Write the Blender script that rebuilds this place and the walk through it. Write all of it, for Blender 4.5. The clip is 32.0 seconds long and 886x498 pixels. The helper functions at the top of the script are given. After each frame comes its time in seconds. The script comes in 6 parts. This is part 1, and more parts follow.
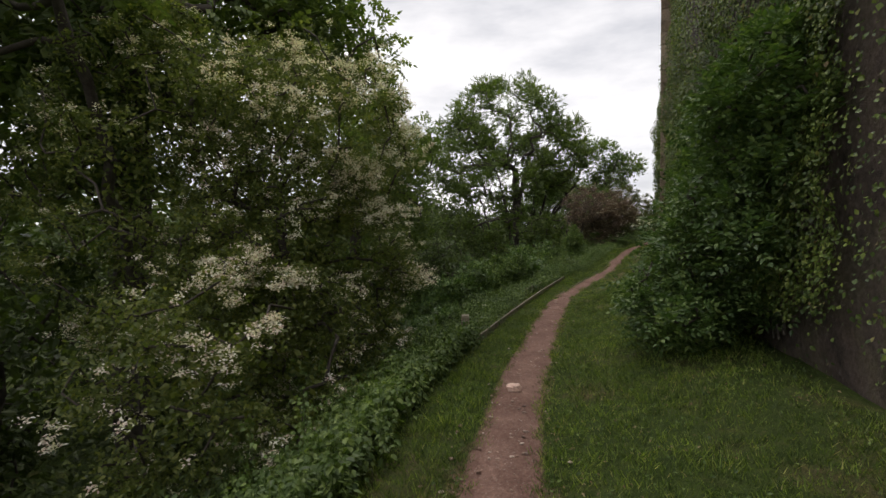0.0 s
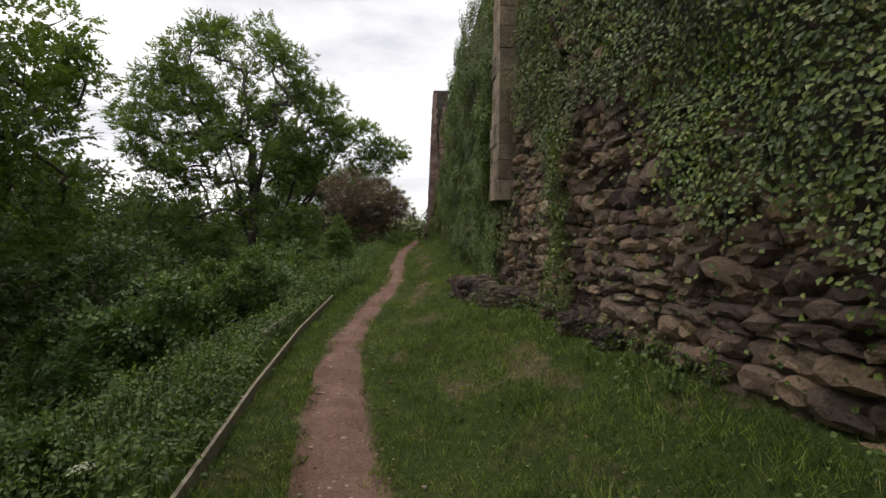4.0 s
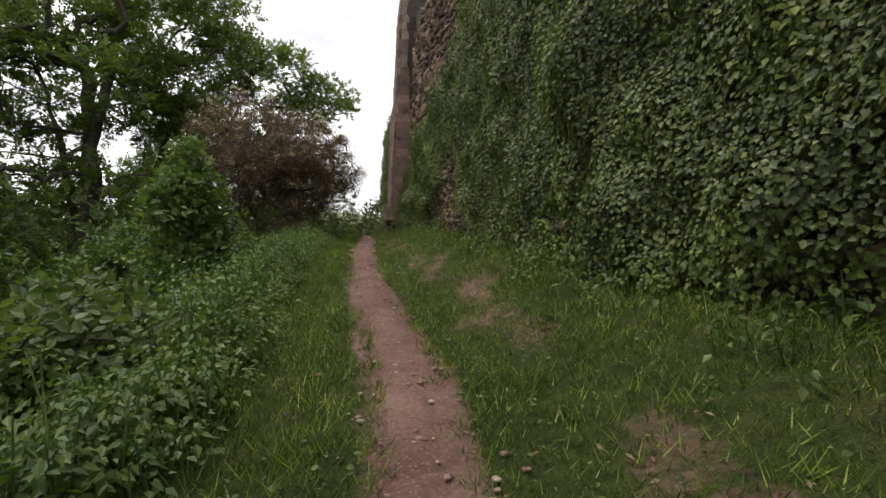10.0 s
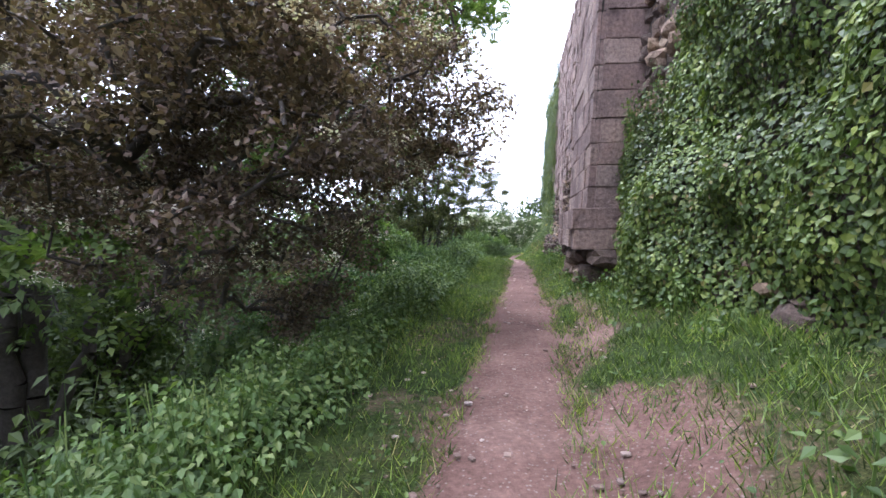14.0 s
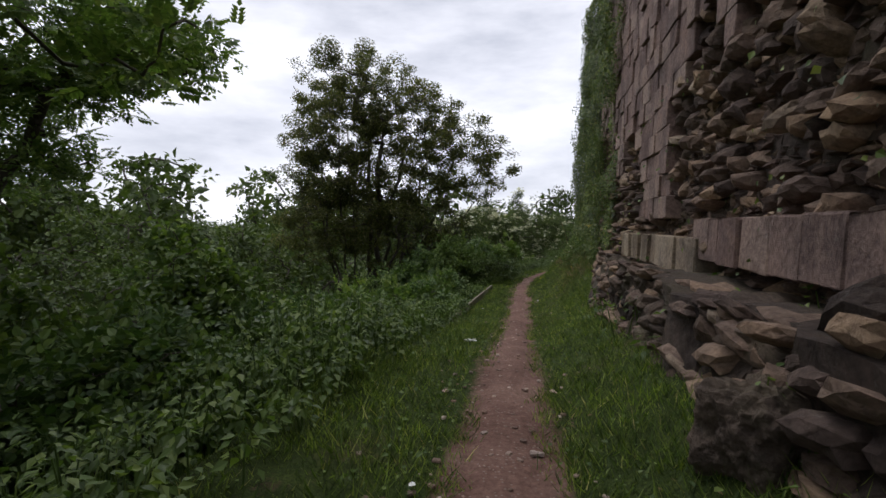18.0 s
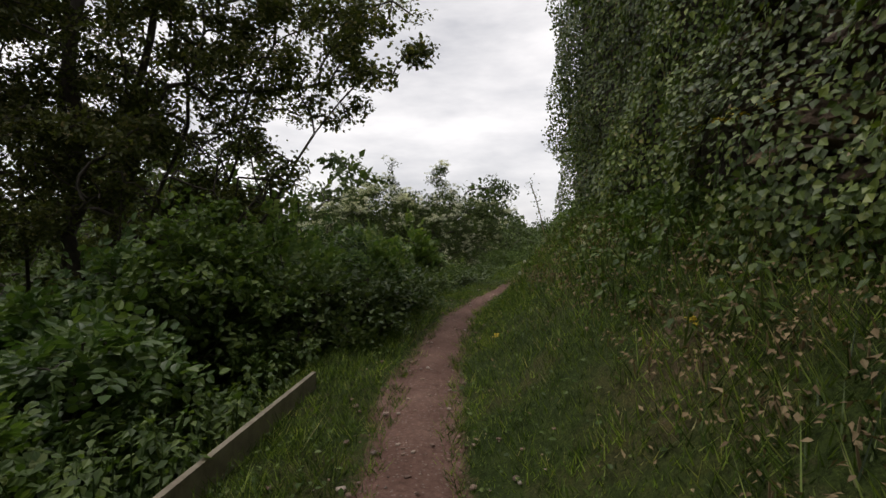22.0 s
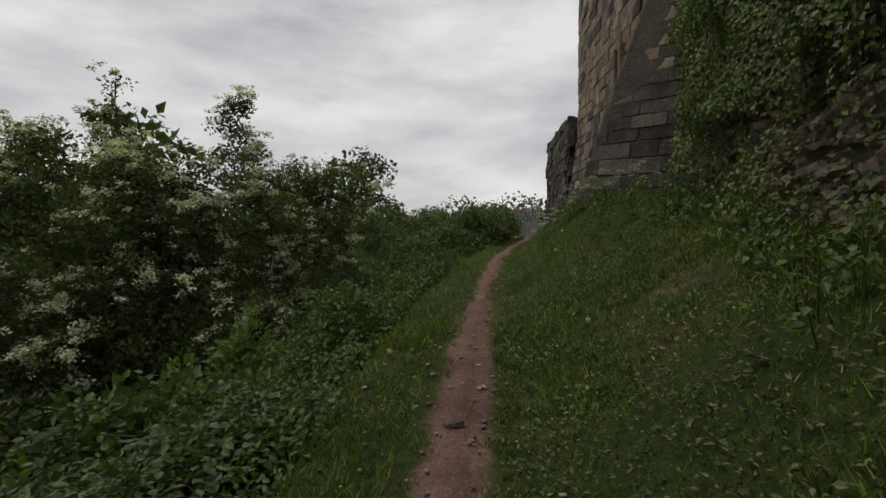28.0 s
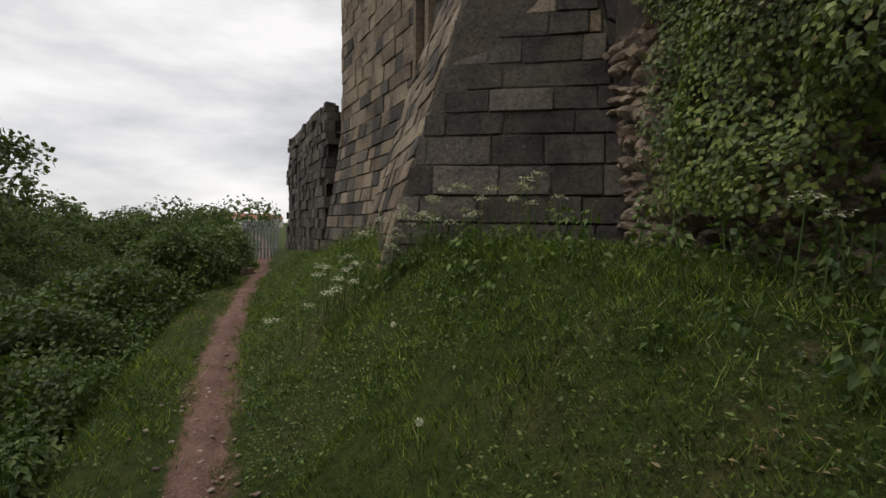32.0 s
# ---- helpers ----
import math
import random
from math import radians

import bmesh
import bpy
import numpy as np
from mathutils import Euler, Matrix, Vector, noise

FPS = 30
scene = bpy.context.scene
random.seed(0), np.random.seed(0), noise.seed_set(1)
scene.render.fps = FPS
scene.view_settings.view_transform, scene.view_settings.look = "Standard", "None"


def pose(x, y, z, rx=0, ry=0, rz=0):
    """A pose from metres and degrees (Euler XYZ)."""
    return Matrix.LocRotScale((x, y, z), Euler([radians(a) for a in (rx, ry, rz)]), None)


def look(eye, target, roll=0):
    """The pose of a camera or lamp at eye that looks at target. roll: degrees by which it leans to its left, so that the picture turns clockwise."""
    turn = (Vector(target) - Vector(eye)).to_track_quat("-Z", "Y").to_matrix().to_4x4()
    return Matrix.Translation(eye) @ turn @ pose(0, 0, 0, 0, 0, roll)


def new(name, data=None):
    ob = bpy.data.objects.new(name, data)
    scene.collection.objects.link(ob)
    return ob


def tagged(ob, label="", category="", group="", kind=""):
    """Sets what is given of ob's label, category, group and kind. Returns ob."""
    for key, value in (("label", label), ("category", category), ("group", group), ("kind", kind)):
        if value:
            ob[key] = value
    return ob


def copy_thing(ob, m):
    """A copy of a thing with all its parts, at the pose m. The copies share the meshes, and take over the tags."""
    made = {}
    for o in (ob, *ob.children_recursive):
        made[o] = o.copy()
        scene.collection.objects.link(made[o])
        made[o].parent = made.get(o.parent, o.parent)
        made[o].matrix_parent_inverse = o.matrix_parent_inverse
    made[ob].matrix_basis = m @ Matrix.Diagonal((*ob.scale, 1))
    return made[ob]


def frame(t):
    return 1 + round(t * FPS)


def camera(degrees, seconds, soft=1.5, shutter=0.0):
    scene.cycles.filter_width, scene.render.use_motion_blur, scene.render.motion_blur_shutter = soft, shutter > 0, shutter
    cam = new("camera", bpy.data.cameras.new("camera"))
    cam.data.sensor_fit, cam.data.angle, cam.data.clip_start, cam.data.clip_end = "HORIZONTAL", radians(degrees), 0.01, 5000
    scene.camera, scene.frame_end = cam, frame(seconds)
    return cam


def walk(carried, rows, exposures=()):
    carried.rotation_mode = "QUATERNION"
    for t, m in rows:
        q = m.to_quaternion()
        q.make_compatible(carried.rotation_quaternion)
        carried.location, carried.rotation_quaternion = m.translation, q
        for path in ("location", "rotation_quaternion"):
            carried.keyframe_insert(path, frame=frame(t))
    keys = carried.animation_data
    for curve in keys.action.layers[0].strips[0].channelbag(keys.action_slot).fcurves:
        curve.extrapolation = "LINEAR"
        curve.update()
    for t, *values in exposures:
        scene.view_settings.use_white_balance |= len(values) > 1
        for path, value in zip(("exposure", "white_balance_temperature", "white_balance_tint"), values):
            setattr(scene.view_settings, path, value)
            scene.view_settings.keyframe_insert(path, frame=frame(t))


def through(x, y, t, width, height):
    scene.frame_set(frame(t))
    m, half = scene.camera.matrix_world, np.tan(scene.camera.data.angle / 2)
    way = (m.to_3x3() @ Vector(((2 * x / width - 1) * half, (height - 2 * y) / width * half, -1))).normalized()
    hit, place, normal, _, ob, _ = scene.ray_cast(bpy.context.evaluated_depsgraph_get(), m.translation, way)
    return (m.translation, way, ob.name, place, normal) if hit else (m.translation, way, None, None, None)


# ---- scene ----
cam = camera(83.0, 32.0, soft=1.5)
# seconds, eye, yaw, pitch, roll
PATH = [
    (0, 0.306, 0.253, 2.029, 21.01, -2.48, -0.88),
    (0.5, -0.024, 1.274, 2.006, 19.05, -2.56, -1.10),
    (1, -0.292, 2.296, 1.974, 15.93, -2.68, -1.24),
    (1.5, -0.544, 3.354, 1.922, 15.91, -2.78, -1.23),
    (2, -0.780, 4.373, 1.866, 11.37, -2.86, -1.08),
    (2.5, -0.958, 5.297, 1.816, -0.67, -2.97, -0.27),
    (3, -1.035, 6.070, 1.772, -4.35, -2.79, -0.04),
    (3.5, -1.080, 6.797, 1.731, -5.37, -2.57, 0.24),
    (4, -1.107, 7.579, 1.645, -7.58, -2.47, 0.07),
    (4.5, -1.131, 8.399, 1.536, -9.78, -2.35, -0.06),
    (5, -1.166, 9.244, 1.425, -11.99, -2.15, -0.23),
    (5.5, -1.228, 10.100, 1.333, -14.20, -1.78, -0.55),
    (6, -1.332, 10.954, 1.279, -12.98, -1.64, -0.64),
    (6.5, -1.448, 11.830, 1.240, -12.32, -1.45, -0.34),
    (7, -1.502, 12.719, 1.170, -12.54, -1.64, -0.13),
    (7.5, -1.534, 13.538, 1.145, -12.89, -1.63, 0.13),
    (8, -1.530, 14.374, 1.127, -14.23, -1.71, -0.10),
    (8.5, -1.492, 15.176, 1.073, -15.82, -1.59, -0.09),
    (9, -1.424, 16.059, 1.036, -18.08, -1.70, 0.08),
    (9.5, -1.307, 17.013, 1.016, -18.38, -1.95, 0.89),
    (10, -1.108, 18.019, 1.075, -15.43, -2.27, 0.49),
    (10.5, -0.839, 19.095, 1.190, -2.15, -2.33, 0.55),
    (11, -0.638, 20.363, 1.275, -1.67, -2.54, 0.32),
    (11.5, -0.480, 21.723, 1.314, -0.92, -2.63, -0.08),
    (12, -0.378, 23.064, 1.341, 0.18, -2.69, -0.11),
    (12.5, -0.262, 24.370, 1.402, 0.51, -2.50, 0.11),
    (13, -0.173, 25.674, 1.476, 1.48, -2.68, -0.00),
    (13.5, -0.023, 26.988, 1.536, 1.48, -2.73, -0.01),
    (14, 0.162, 28.302, 1.585, 2.32, -2.49, 0.04),
    (14.5, 0.409, 29.590, 1.610, 2.67, -2.62, -0.05),
    (15, 0.643, 30.883, 1.615, 3.30, -2.57, -0.05),
    (15.5, 0.855, 32.181, 1.608, 3.94, -2.55, -0.08),
    (16, 1.039, 33.488, 1.595, 4.58, -2.56, -0.16),
    (16.5, 1.185, 34.807, 1.580, 5.21, -2.61, -0.36),
    (17, 1.288, 36.141, 1.567, 5.52, -2.75, -0.14),
    (17.5, 1.343, 37.450, 1.611, 5.01, -2.80, 0.07),
    (18, 1.441, 38.813, 1.678, 4.65, -2.64, 0.07),
    (18.5, 1.571, 40.038, 1.693, 4.54, -2.57, -0.10),
    (19, 1.692, 41.292, 1.706, 4.27, -2.35, -0.12),
    (19.5, 1.816, 42.546, 1.659, 5.41, -2.31, -0.29),
    (20, 1.919, 43.748, 1.535, 7.55, -2.31, -0.32),
    (20.5, 1.979, 44.876, 1.387, 6.30, -2.39, -0.09),
    (21, 2.077, 45.925, 1.249, 4.20, -2.19, -0.01),
    (21.5, 2.189, 46.852, 1.149, 0.46, -2.17, -0.11),
    (22, 2.253, 47.870, 1.141, -3.60, -2.13, 0.34),
    (22.5, 2.246, 48.658, 1.183, -6.58, -2.08, 0.48),
    (23, 2.316, 49.443, 1.212, -5.67, -2.06, 1.00),
    (23.5, 2.447, 50.147, 1.201, -3.91, -2.13, 0.51),
    (24, 2.508, 50.798, 1.207, -3.29, -2.15, 0.18),
    (24.5, 2.515, 51.363, 1.235, -2.91, -2.21, -0.49),
    (25, 2.648, 52.011, 1.242, -3.89, -2.45, -0.26),
    (25.5, 2.867, 52.722, 1.236, -4.87, -2.67, -0.21),
    (26, 3.133, 53.478, 1.228, -5.85, -2.98, -0.30),
    (26.5, 3.404, 54.260, 1.227, -6.84, -3.53, -0.59),
    (27, 3.642, 55.053, 1.246, -8.64, -3.49, -0.73),
    (27.5, 3.842, 55.793, 1.262, -10.26, -3.42, -0.71),
    (28, 4.142, 56.574, 1.281, -17.30, -3.48, -0.28),
    (28.5, 4.395, 57.280, 1.327, -25.54, -3.35, -0.12),
    (29, 4.598, 57.969, 1.385, -37.39, -3.08, 0.24),
    (29.5, 4.813, 58.518, 1.352, -42.48, -2.92, 0.58),
    (30, 5.079, 59.015, 1.330, -44.38, -2.71, 0.76),
    (30.5, 5.317, 59.423, 1.339, -43.76, -2.88, 0.86),
    (31, 5.567, 59.919, 1.403, -45.10, -2.82, 0.23),
    (31.5, 5.781, 60.338, 1.478, -46.31, -3.47, -0.49),
    (32, 5.905, 60.721, 1.708, -47.72, -2.76, 0.80),
]
EXPOSURES = [(0, 0.22, 6650, 13), (1, 0.3, 6650, 13), (6, 0.35, 6650, 13), (9, 0.35, 6650, 13), (10, 0.6, 6650, 13), (11, 0.75, 6550, 13), (13, 1.68, 5500, 20), (14.5, 2.2, 5350, 21), (16.5, 1.6, 5800, 19), (17, 0.9, 6050, 15), (18, 0.15, 6150, 15), (19, -0.12, 6450, 14), (21, -0.2, 6650, 13), (23, 0.2, 6650, 13), (24, 0.12, 6650, 13), (27, -0.5, 6650, 11), (30, -0.2, 6650, 11), (32, -0.12, 6650, 11)]
walk(cam, [(t, pose(x, y, z, 90 + pitch, 0, yaw) @ pose(0, 0, 0, 0, 0, roll)) for t, x, y, z, yaw, pitch, roll in PATH], EXPOSURES)

# ---------- overcast sky and a veiled sun ----------
world = bpy.data.worlds.new("overcast_sky")
scene.world = world
world.use_nodes = True
wn = world.node_tree
sky = wn.nodes.new("ShaderNodeTexSky")
sky.sky_type, sky.sun_disc, sky.sun_elevation, sky.sun_rotation = "NISHITA", False, radians(52), radians(200)
coords = wn.nodes.new("ShaderNodeTexCoord")
stretch = wn.nodes.new("ShaderNodeMapping")
stretch.inputs["Scale"].default_value = (1.0, 1.0, 3.2)
wn.links.new(coords.outputs["Generated"], stretch.inputs["Vector"])
cloud = wn.nodes.new("ShaderNodeTexNoise")
cloud.inputs["Scale"].default_value, cloud.inputs["Detail"].default_value, cloud.inputs["Roughness"].default_value = 2.6, 9, 0.55
wn.links.new(stretch.outputs[0], cloud.inputs["Vector"])
tone = wn.nodes.new("ShaderNodeValToRGB")
tone.color_ramp.elements[0].position, tone.color_ramp.elements[0].color = 0.32, (0.6, 0.62, 0.66, 1)
tone.color_ramp.elements[1].position, tone.color_ramp.elements[1].color = 0.62, (1.1, 1.1, 1.1, 1)
wn.links.new(cloud.outputs["Fac"], tone.inputs[0])
dim = wn.nodes.new("ShaderNodeMix")
dim.data_type, dim.blend_type = "RGBA", "MULTIPLY"
dim.inputs["Factor"].default_value = 1.0
dim.inputs["B"].default_value = (0.1, 0.1, 0.1, 1)
wn.links.new(sky.outputs[0], dim.inputs["A"])
veil = wn.nodes.new("ShaderNodeMix")
veil.data_type = "RGBA"
veil.inputs["Factor"].default_value = 0.92
wn.links.new(dim.outputs["Result"], veil.inputs["A"])
wn.links.new(tone.outputs[0], veil.inputs["B"])
back = wn.nodes["Background"]
back.inputs["Strength"].default_value = 1.0
wn.links.new(veil.outputs["Result"], back.inputs["Color"])
sun = new("sun", bpy.data.lights.new("sun", "SUN"))
sun.data.energy, sun.data.angle, sun.data.color = 0.9, radians(25), (1.0, 0.96, 0.9)
sun.matrix_world = look((0, 0, 60), (18, -14, 0))


# ---------- helpers of this scene ----------
RNG = np.random.default_rng(7)


def smooth01(t):
    t = np.clip(t, 0, 1)
    return t * t * (3 - 2 * t)


def _hash(ix, iy, seed):
    h = (ix * 374761393 + iy * 668265263 + seed * 974634777) & 0xFFFFFFFF
    h = ((h ^ (h >> 13)) * 1274126177) & 0xFFFFFFFF
    return ((h ^ (h >> 16)) & 0xFFFF) / 65535.0


def vnoise(x, y, seed=0):
    """Smooth value noise in 0..1 over arrays."""
    x, y = np.asarray(x, float), np.asarray(y, float)
    ix, iy = np.floor(x).astype(np.int64), np.floor(y).astype(np.int64)
    fx, fy = smooth01(x - ix), smooth01(y - iy)
    a, b = _hash(ix, iy, seed), _hash(ix + 1, iy, seed)
    c, d = _hash(ix, iy + 1, seed), _hash(ix + 1, iy + 1, seed)
    return (a * (1 - fx) + b * fx) * (1 - fy) + (c * (1 - fx) + d * fx) * fy


def fbm(x, y, seed=0):
    return 0.55 * vnoise(x, y, seed) + 0.3 * vnoise(x * 2.1, y * 2.1, seed + 1) + 0.15 * vnoise(x * 4.3, y * 4.3, seed + 2)


def mesh_of(name, verts, faces, mats, slots=None, soft=False):
    """A mesh from arrays: verts (n, 3), faces a list of (m, k) index arrays."""
    me = bpy.data.meshes.new(name)
    verts = np.ascontiguousarray(verts, np.float32)
    faces = [np.asarray(f, np.int32) for f in faces if len(f)]
    me.vertices.add(len(verts))
    me.vertices.foreach_set("co", verts.ravel())
    counts = np.concatenate([np.full(len(f), f.shape[1], np.int32) for f in faces])
    loops = np.concatenate([f.ravel() for f in faces])
    me.loops.add(len(loops))
    me.loops.foreach_set("vertex_index", loops)
    me.polygons.add(len(counts))
    starts = np.concatenate([[0], np.cumsum(counts)[:-1]]).astype(np.int32)
    me.polygons.foreach_set("loop_start", starts)
    me.polygons.foreach_set("loop_total", counts)
    if slots is not None:
        me.polygons.foreach_set("material_index", np.asarray(slots, np.int32))
    me.polygons.foreach_set("use_smooth", np.full(len(counts), bool(soft)))
    me.update(calc_edges=True)
    for m in mats if isinstance(mats, (list, tuple)) else [mats]:
        me.materials.append(m)
    return me



def part(name, me, parent, label="", kind=""):
    """One mesh object under a thing; its mesh is in world metres unless the thing is moved later."""
    ob = new(name, me)
    ob.parent = parent
    tagged(ob, label=label, kind=kind)
    return ob


def thing(name, label, category, group="", at=(0, 0, 0)):
    ob = new(name)
    ob.empty_display_size = 0.2
    ob.location = at
    return tagged(ob, label=label, category=category, group=group)


def boxes(centres, sizes, turns, chamfer=0.12):
    """Many chamfered blocks as arrays: (n,3) centres, (n,3) sizes, (n,) turns about z."""
    n = len(centres)
    base = []
    for sx in (-1, 1):
        for sy in (-1, 1):
            for sz in (-1, 1):
                for ax in range(3):
                    p = np.array([sx, sy, sz], float)
                    q = p * (1 - chamfer)
                    q[ax] = p[ax]
                    base.append(q)
    base = np.array(base) / 2
    key = {}
    for i, (a, b, c) in enumerate((a, b, c) for a in range(2) for b in range(2) for c in range(2)):
        key[(a, b, c)] = i
    idx = lambda a, b, c, ax: key[(a, b, c)] * 3 + ax
    quads, tris = [], []
    for ax in range(3):
        o = [k for k in range(3) if k != ax]
        for s in range(2):
            ring = []
            for u, v in ((0, 0), (1, 0), (1, 1), (0, 1)):
                c = [0, 0, 0]
                c[ax], c[o[0]], c[o[1]] = s, u, v
                ring.append(idx(*c, ax))
            flip = (s == 1) ^ (ax == 1)
            quads.append(ring if flip else ring[::-1])
    for ax in range(3):
        o = [k for k in range(3) if k != ax]
        for u in range(2):
            for v in range(2):
                c0, c1 = [0, 0, 0], [0, 0, 0]
                c0[ax], c1[ax] = 0, 1
                c0[o[0]] = c1[o[0]] = u
                c0[o[1]] = c1[o[1]] = v
                quads.append([idx(*c0, o[0]), idx(*c1, o[0]), idx(*c1, o[1]), idx(*c0, o[1])])
    for c in key:
        tris.append([idx(*c, 0), idx(*c, 1), idx(*c, 2)])
    v = base[None] * np.asarray(sizes)[:, None]
    ca, sa = np.cos(turns)[:, None], np.sin(turns)[:, None]
    w = np.stack([v[..., 0] * ca - v[..., 1] * sa, v[..., 0] * sa + v[..., 1] * ca, v[..., 2]], -1) + np.asarray(centres)[:, None]
    off = (np.arange(n) * len(base))[:, None, None]
    return w.reshape(-1, 3), [(np.array(quads)[None] + off).reshape(-1, 4), (np.array(tris)[None] + off).reshape(-1, 3)]


LEAF = {
    "kite": (np.array([(0, 0, 0), (0.32, 0.36, 0.08), (0, 1, -0.04), (-0.32, 0.36, 0.08)]), [(0, 1, 2), (0, 2, 3)]),
    "heart": (np.array([(0, 0, 0), (0.46, 0.38, 0.07), (0, 1, -0.1), (-0.46, 0.38, 0.07)]), [(0, 1, 2), (0, 2, 3)]),
    "lance": (np.array([(0, 0, 0), (0.2, 0.4, 0.06), (0, 1, -0.05), (-0.2, 0.4, 0.06)]), [(0, 1, 2), (0, 2, 3)]),
    "oval": (np.array([(0, 0, 0), (0.34, 0.25, 0.07), (0.3, 0.66, 0.07), (0, 1, -0.06), (-0.3, 0.66, 0.07), (-0.34, 0.25, 0.07)]), [(0, 1, 2, 3), (0, 3, 4, 5)]),
    "ivy": (np.array([(0, 0, 0), (0.5, 0.12, 0.05), (0.3, 0.42, 0.03), (0, 1, -0.1), (-0.3, 0.42, 0.03), (-0.5, 0.12, 0.05)]), [(0, 1, 2, 3), (0, 3, 4, 5)]),
}


def leaf_mesh(shape, at, normal, tip, size):
    """Leaves as arrays: base points, the way each faces, the way its tip points, and lengths."""
    base, faces = LEAF[shape]
    normal = normal / (np.linalg.norm(normal, axis=1, keepdims=True) + 1e-9)
    tip = tip - normal * (tip * normal).sum(1, keepdims=True)
    tip = tip / (np.linalg.norm(tip, axis=1, keepdims=True) + 1e-9)
    side = np.cross(tip, normal)
    size = np.asarray(size)[:, None, None]
    v = at[:, None] + size * (base[None, :, :1] * side[:, None] + base[None, :, 1:2] * tip[:, None] + base[None, :, 2:] * normal[:, None])
    off = (np.arange(len(at)) * len(base))[:, None, None]
    return v.reshape(-1, 3), [(np.array(faces)[None] + off).reshape(-1, len(faces[0]))]


def frond_mesh(shape, at, axis, normal, length, pairs=3, slim=1.0):
    """Feathered leaves as arrays: pairs of leaflets along a drooping rib, and one at its tip."""
    axis = axis / (np.linalg.norm(axis, axis=1, keepdims=True) + 1e-9)
    normal = normal - axis * (normal * axis).sum(1, keepdims=True)
    normal = normal / (np.linalg.norm(normal, axis=1, keepdims=True) + 1e-9)
    side = np.cross(axis, normal)
    length = np.asarray(length)
    P, N, T, S = [], [], [], []
    for j in range(pairs + 1):
        u = (j + 0.5) / (pairs + 0.5)
        q = at + axis * (length * u)[:, None] - normal * (0.22 * length * u * u)[:, None]
        bent = axis - normal * 0.4 * u
        for w in (-1, 1) if j < pairs else (0,):
            P.append(q)
            N.append(normal + 0.35 * w * side + 0.12 * axis)
            T.append(bent * (0.45 if w else 1.0) + 0.9 * w * side)
            S.append(length * (0.5 if w else 0.56) * slim * (1.05 - 0.18 * u))
    return leaf_mesh(shape, np.concatenate(P), np.concatenate(N), np.concatenate(T), np.concatenate(S))


def joined(pieces):
    vs, fs, n = [], {}, 0
    for v, faces in pieces:
        vs.append(v)
        for f in faces:
            if len(f):
                fs.setdefault(f.shape[1], []).append(f + n)
        n += len(v)
    return np.concatenate(vs), [np.concatenate(f) for f in fs.values()]


def rand_dirs(n, up=0.0):
    d = RNG.normal(size=(n, 3))
    d /= np.linalg.norm(d, axis=1, keepdims=True)
    d[:, 2] += up
    return d


def tubes(starts, ends, r0, r1, sides=5):
    """Tapered limbs as arrays."""
    starts, ends = np.asarray(starts), np.asarray(ends)
    ax = ends - starts
    ax = ax / (np.linalg.norm(ax, axis=1, keepdims=True) + 1e-9)
    ref = np.where(np.abs(ax[:, 2:]) > 0.9, [[1.0, 0, 0]], [[0, 0, 1.0]])
    u = np.cross(ax, ref)
    u /= np.linalg.norm(u, axis=1, keepdims=True) + 1e-9
    w = np.cross(ax, u)
    a = np.arange(sides) / sides * 2 * np.pi
    ring = np.cos(a)[None, :, None] * u[:, None] + np.sin(a)[None, :, None] * w[:, None]
    v = np.concatenate([starts[:, None] + ring * np.asarray(r0)[:, None, None], ends[:, None] + ring * np.asarray(r1)[:, None, None]], 1)
    k = np.arange(sides)
    quad = np.stack([k, (k + 1) % sides, sides + (k + 1) % sides, sides + k], 1)
    off = (np.arange(len(starts)) * 2 * sides)[:, None, None]
    return v.reshape(-1, 3), [(quad[None] + off).reshape(-1, 4)]


# ---------- materials ----------
def node_mat(name):
    m = bpy.data.materials.new(name)
    m.use_nodes = True
    nt = m.node_tree
    return m, nt, nt.nodes["Principled BSDF"]


def link(nt, a, b):
    nt.links.new(a, b)


def ramp(nt, fac, stops):
    r = nt.nodes.new("ShaderNodeValToRGB")
    r.color_ramp.elements[0].position, r.color_ramp.elements[1].position = stops[0][0], stops[-1][0]
    r.color_ramp.elements[0].color, r.color_ramp.elements[1].color = (*stops[0][1], 1), (*stops[-1][1], 1)
    for p, c in stops[1:-1]:
        r.color_ramp.elements.new(p).color = (*c, 1)
    link(nt, fac, r.inputs[0])
    return r.outputs[0]


def noise_out(nt, scale, detail=6, rough=0.6, coords="Object", distort=0.0):
    n = nt.nodes.new("ShaderNodeTexNoise")
    n.inputs["Scale"].default_value, n.inputs["Detail"].default_value, n.inputs["Roughness"].default_value = scale, detail, rough
    n.inputs["Distortion"].default_value = distort
    g = nt.nodes.new("ShaderNodeNewGeometry")
    link(nt, g.outputs["Position"], n.inputs["Vector"])
    return n.outputs["Fac"]


def mixed(nt, a, b, fac, mode="MIX"):
    m = nt.nodes.new("ShaderNodeMix")
    m.data_type, m.blend_type = "RGBA", mode
    for sock, v in ((m.inputs["Factor"], fac), (m.inputs["A"], a), (m.inputs["B"], b)):
        if isinstance(v, (int, float)):
            sock.default_value = v
        elif isinstance(v, tuple):
            sock.default_value = (*v, 1)
        else:
            link(nt, v, sock)
    return m.outputs["Result"]


def bumped(nt, bsdf, height, strength, distance):
    b = nt.nodes.new("ShaderNodeBump")
    b.inputs["Strength"].default_value, b.inputs["Distance"].default_value = strength, distance
    link(nt, height, b.inputs["Height"])
    link(nt, b.outputs[0], bsdf.inputs["Normal"])


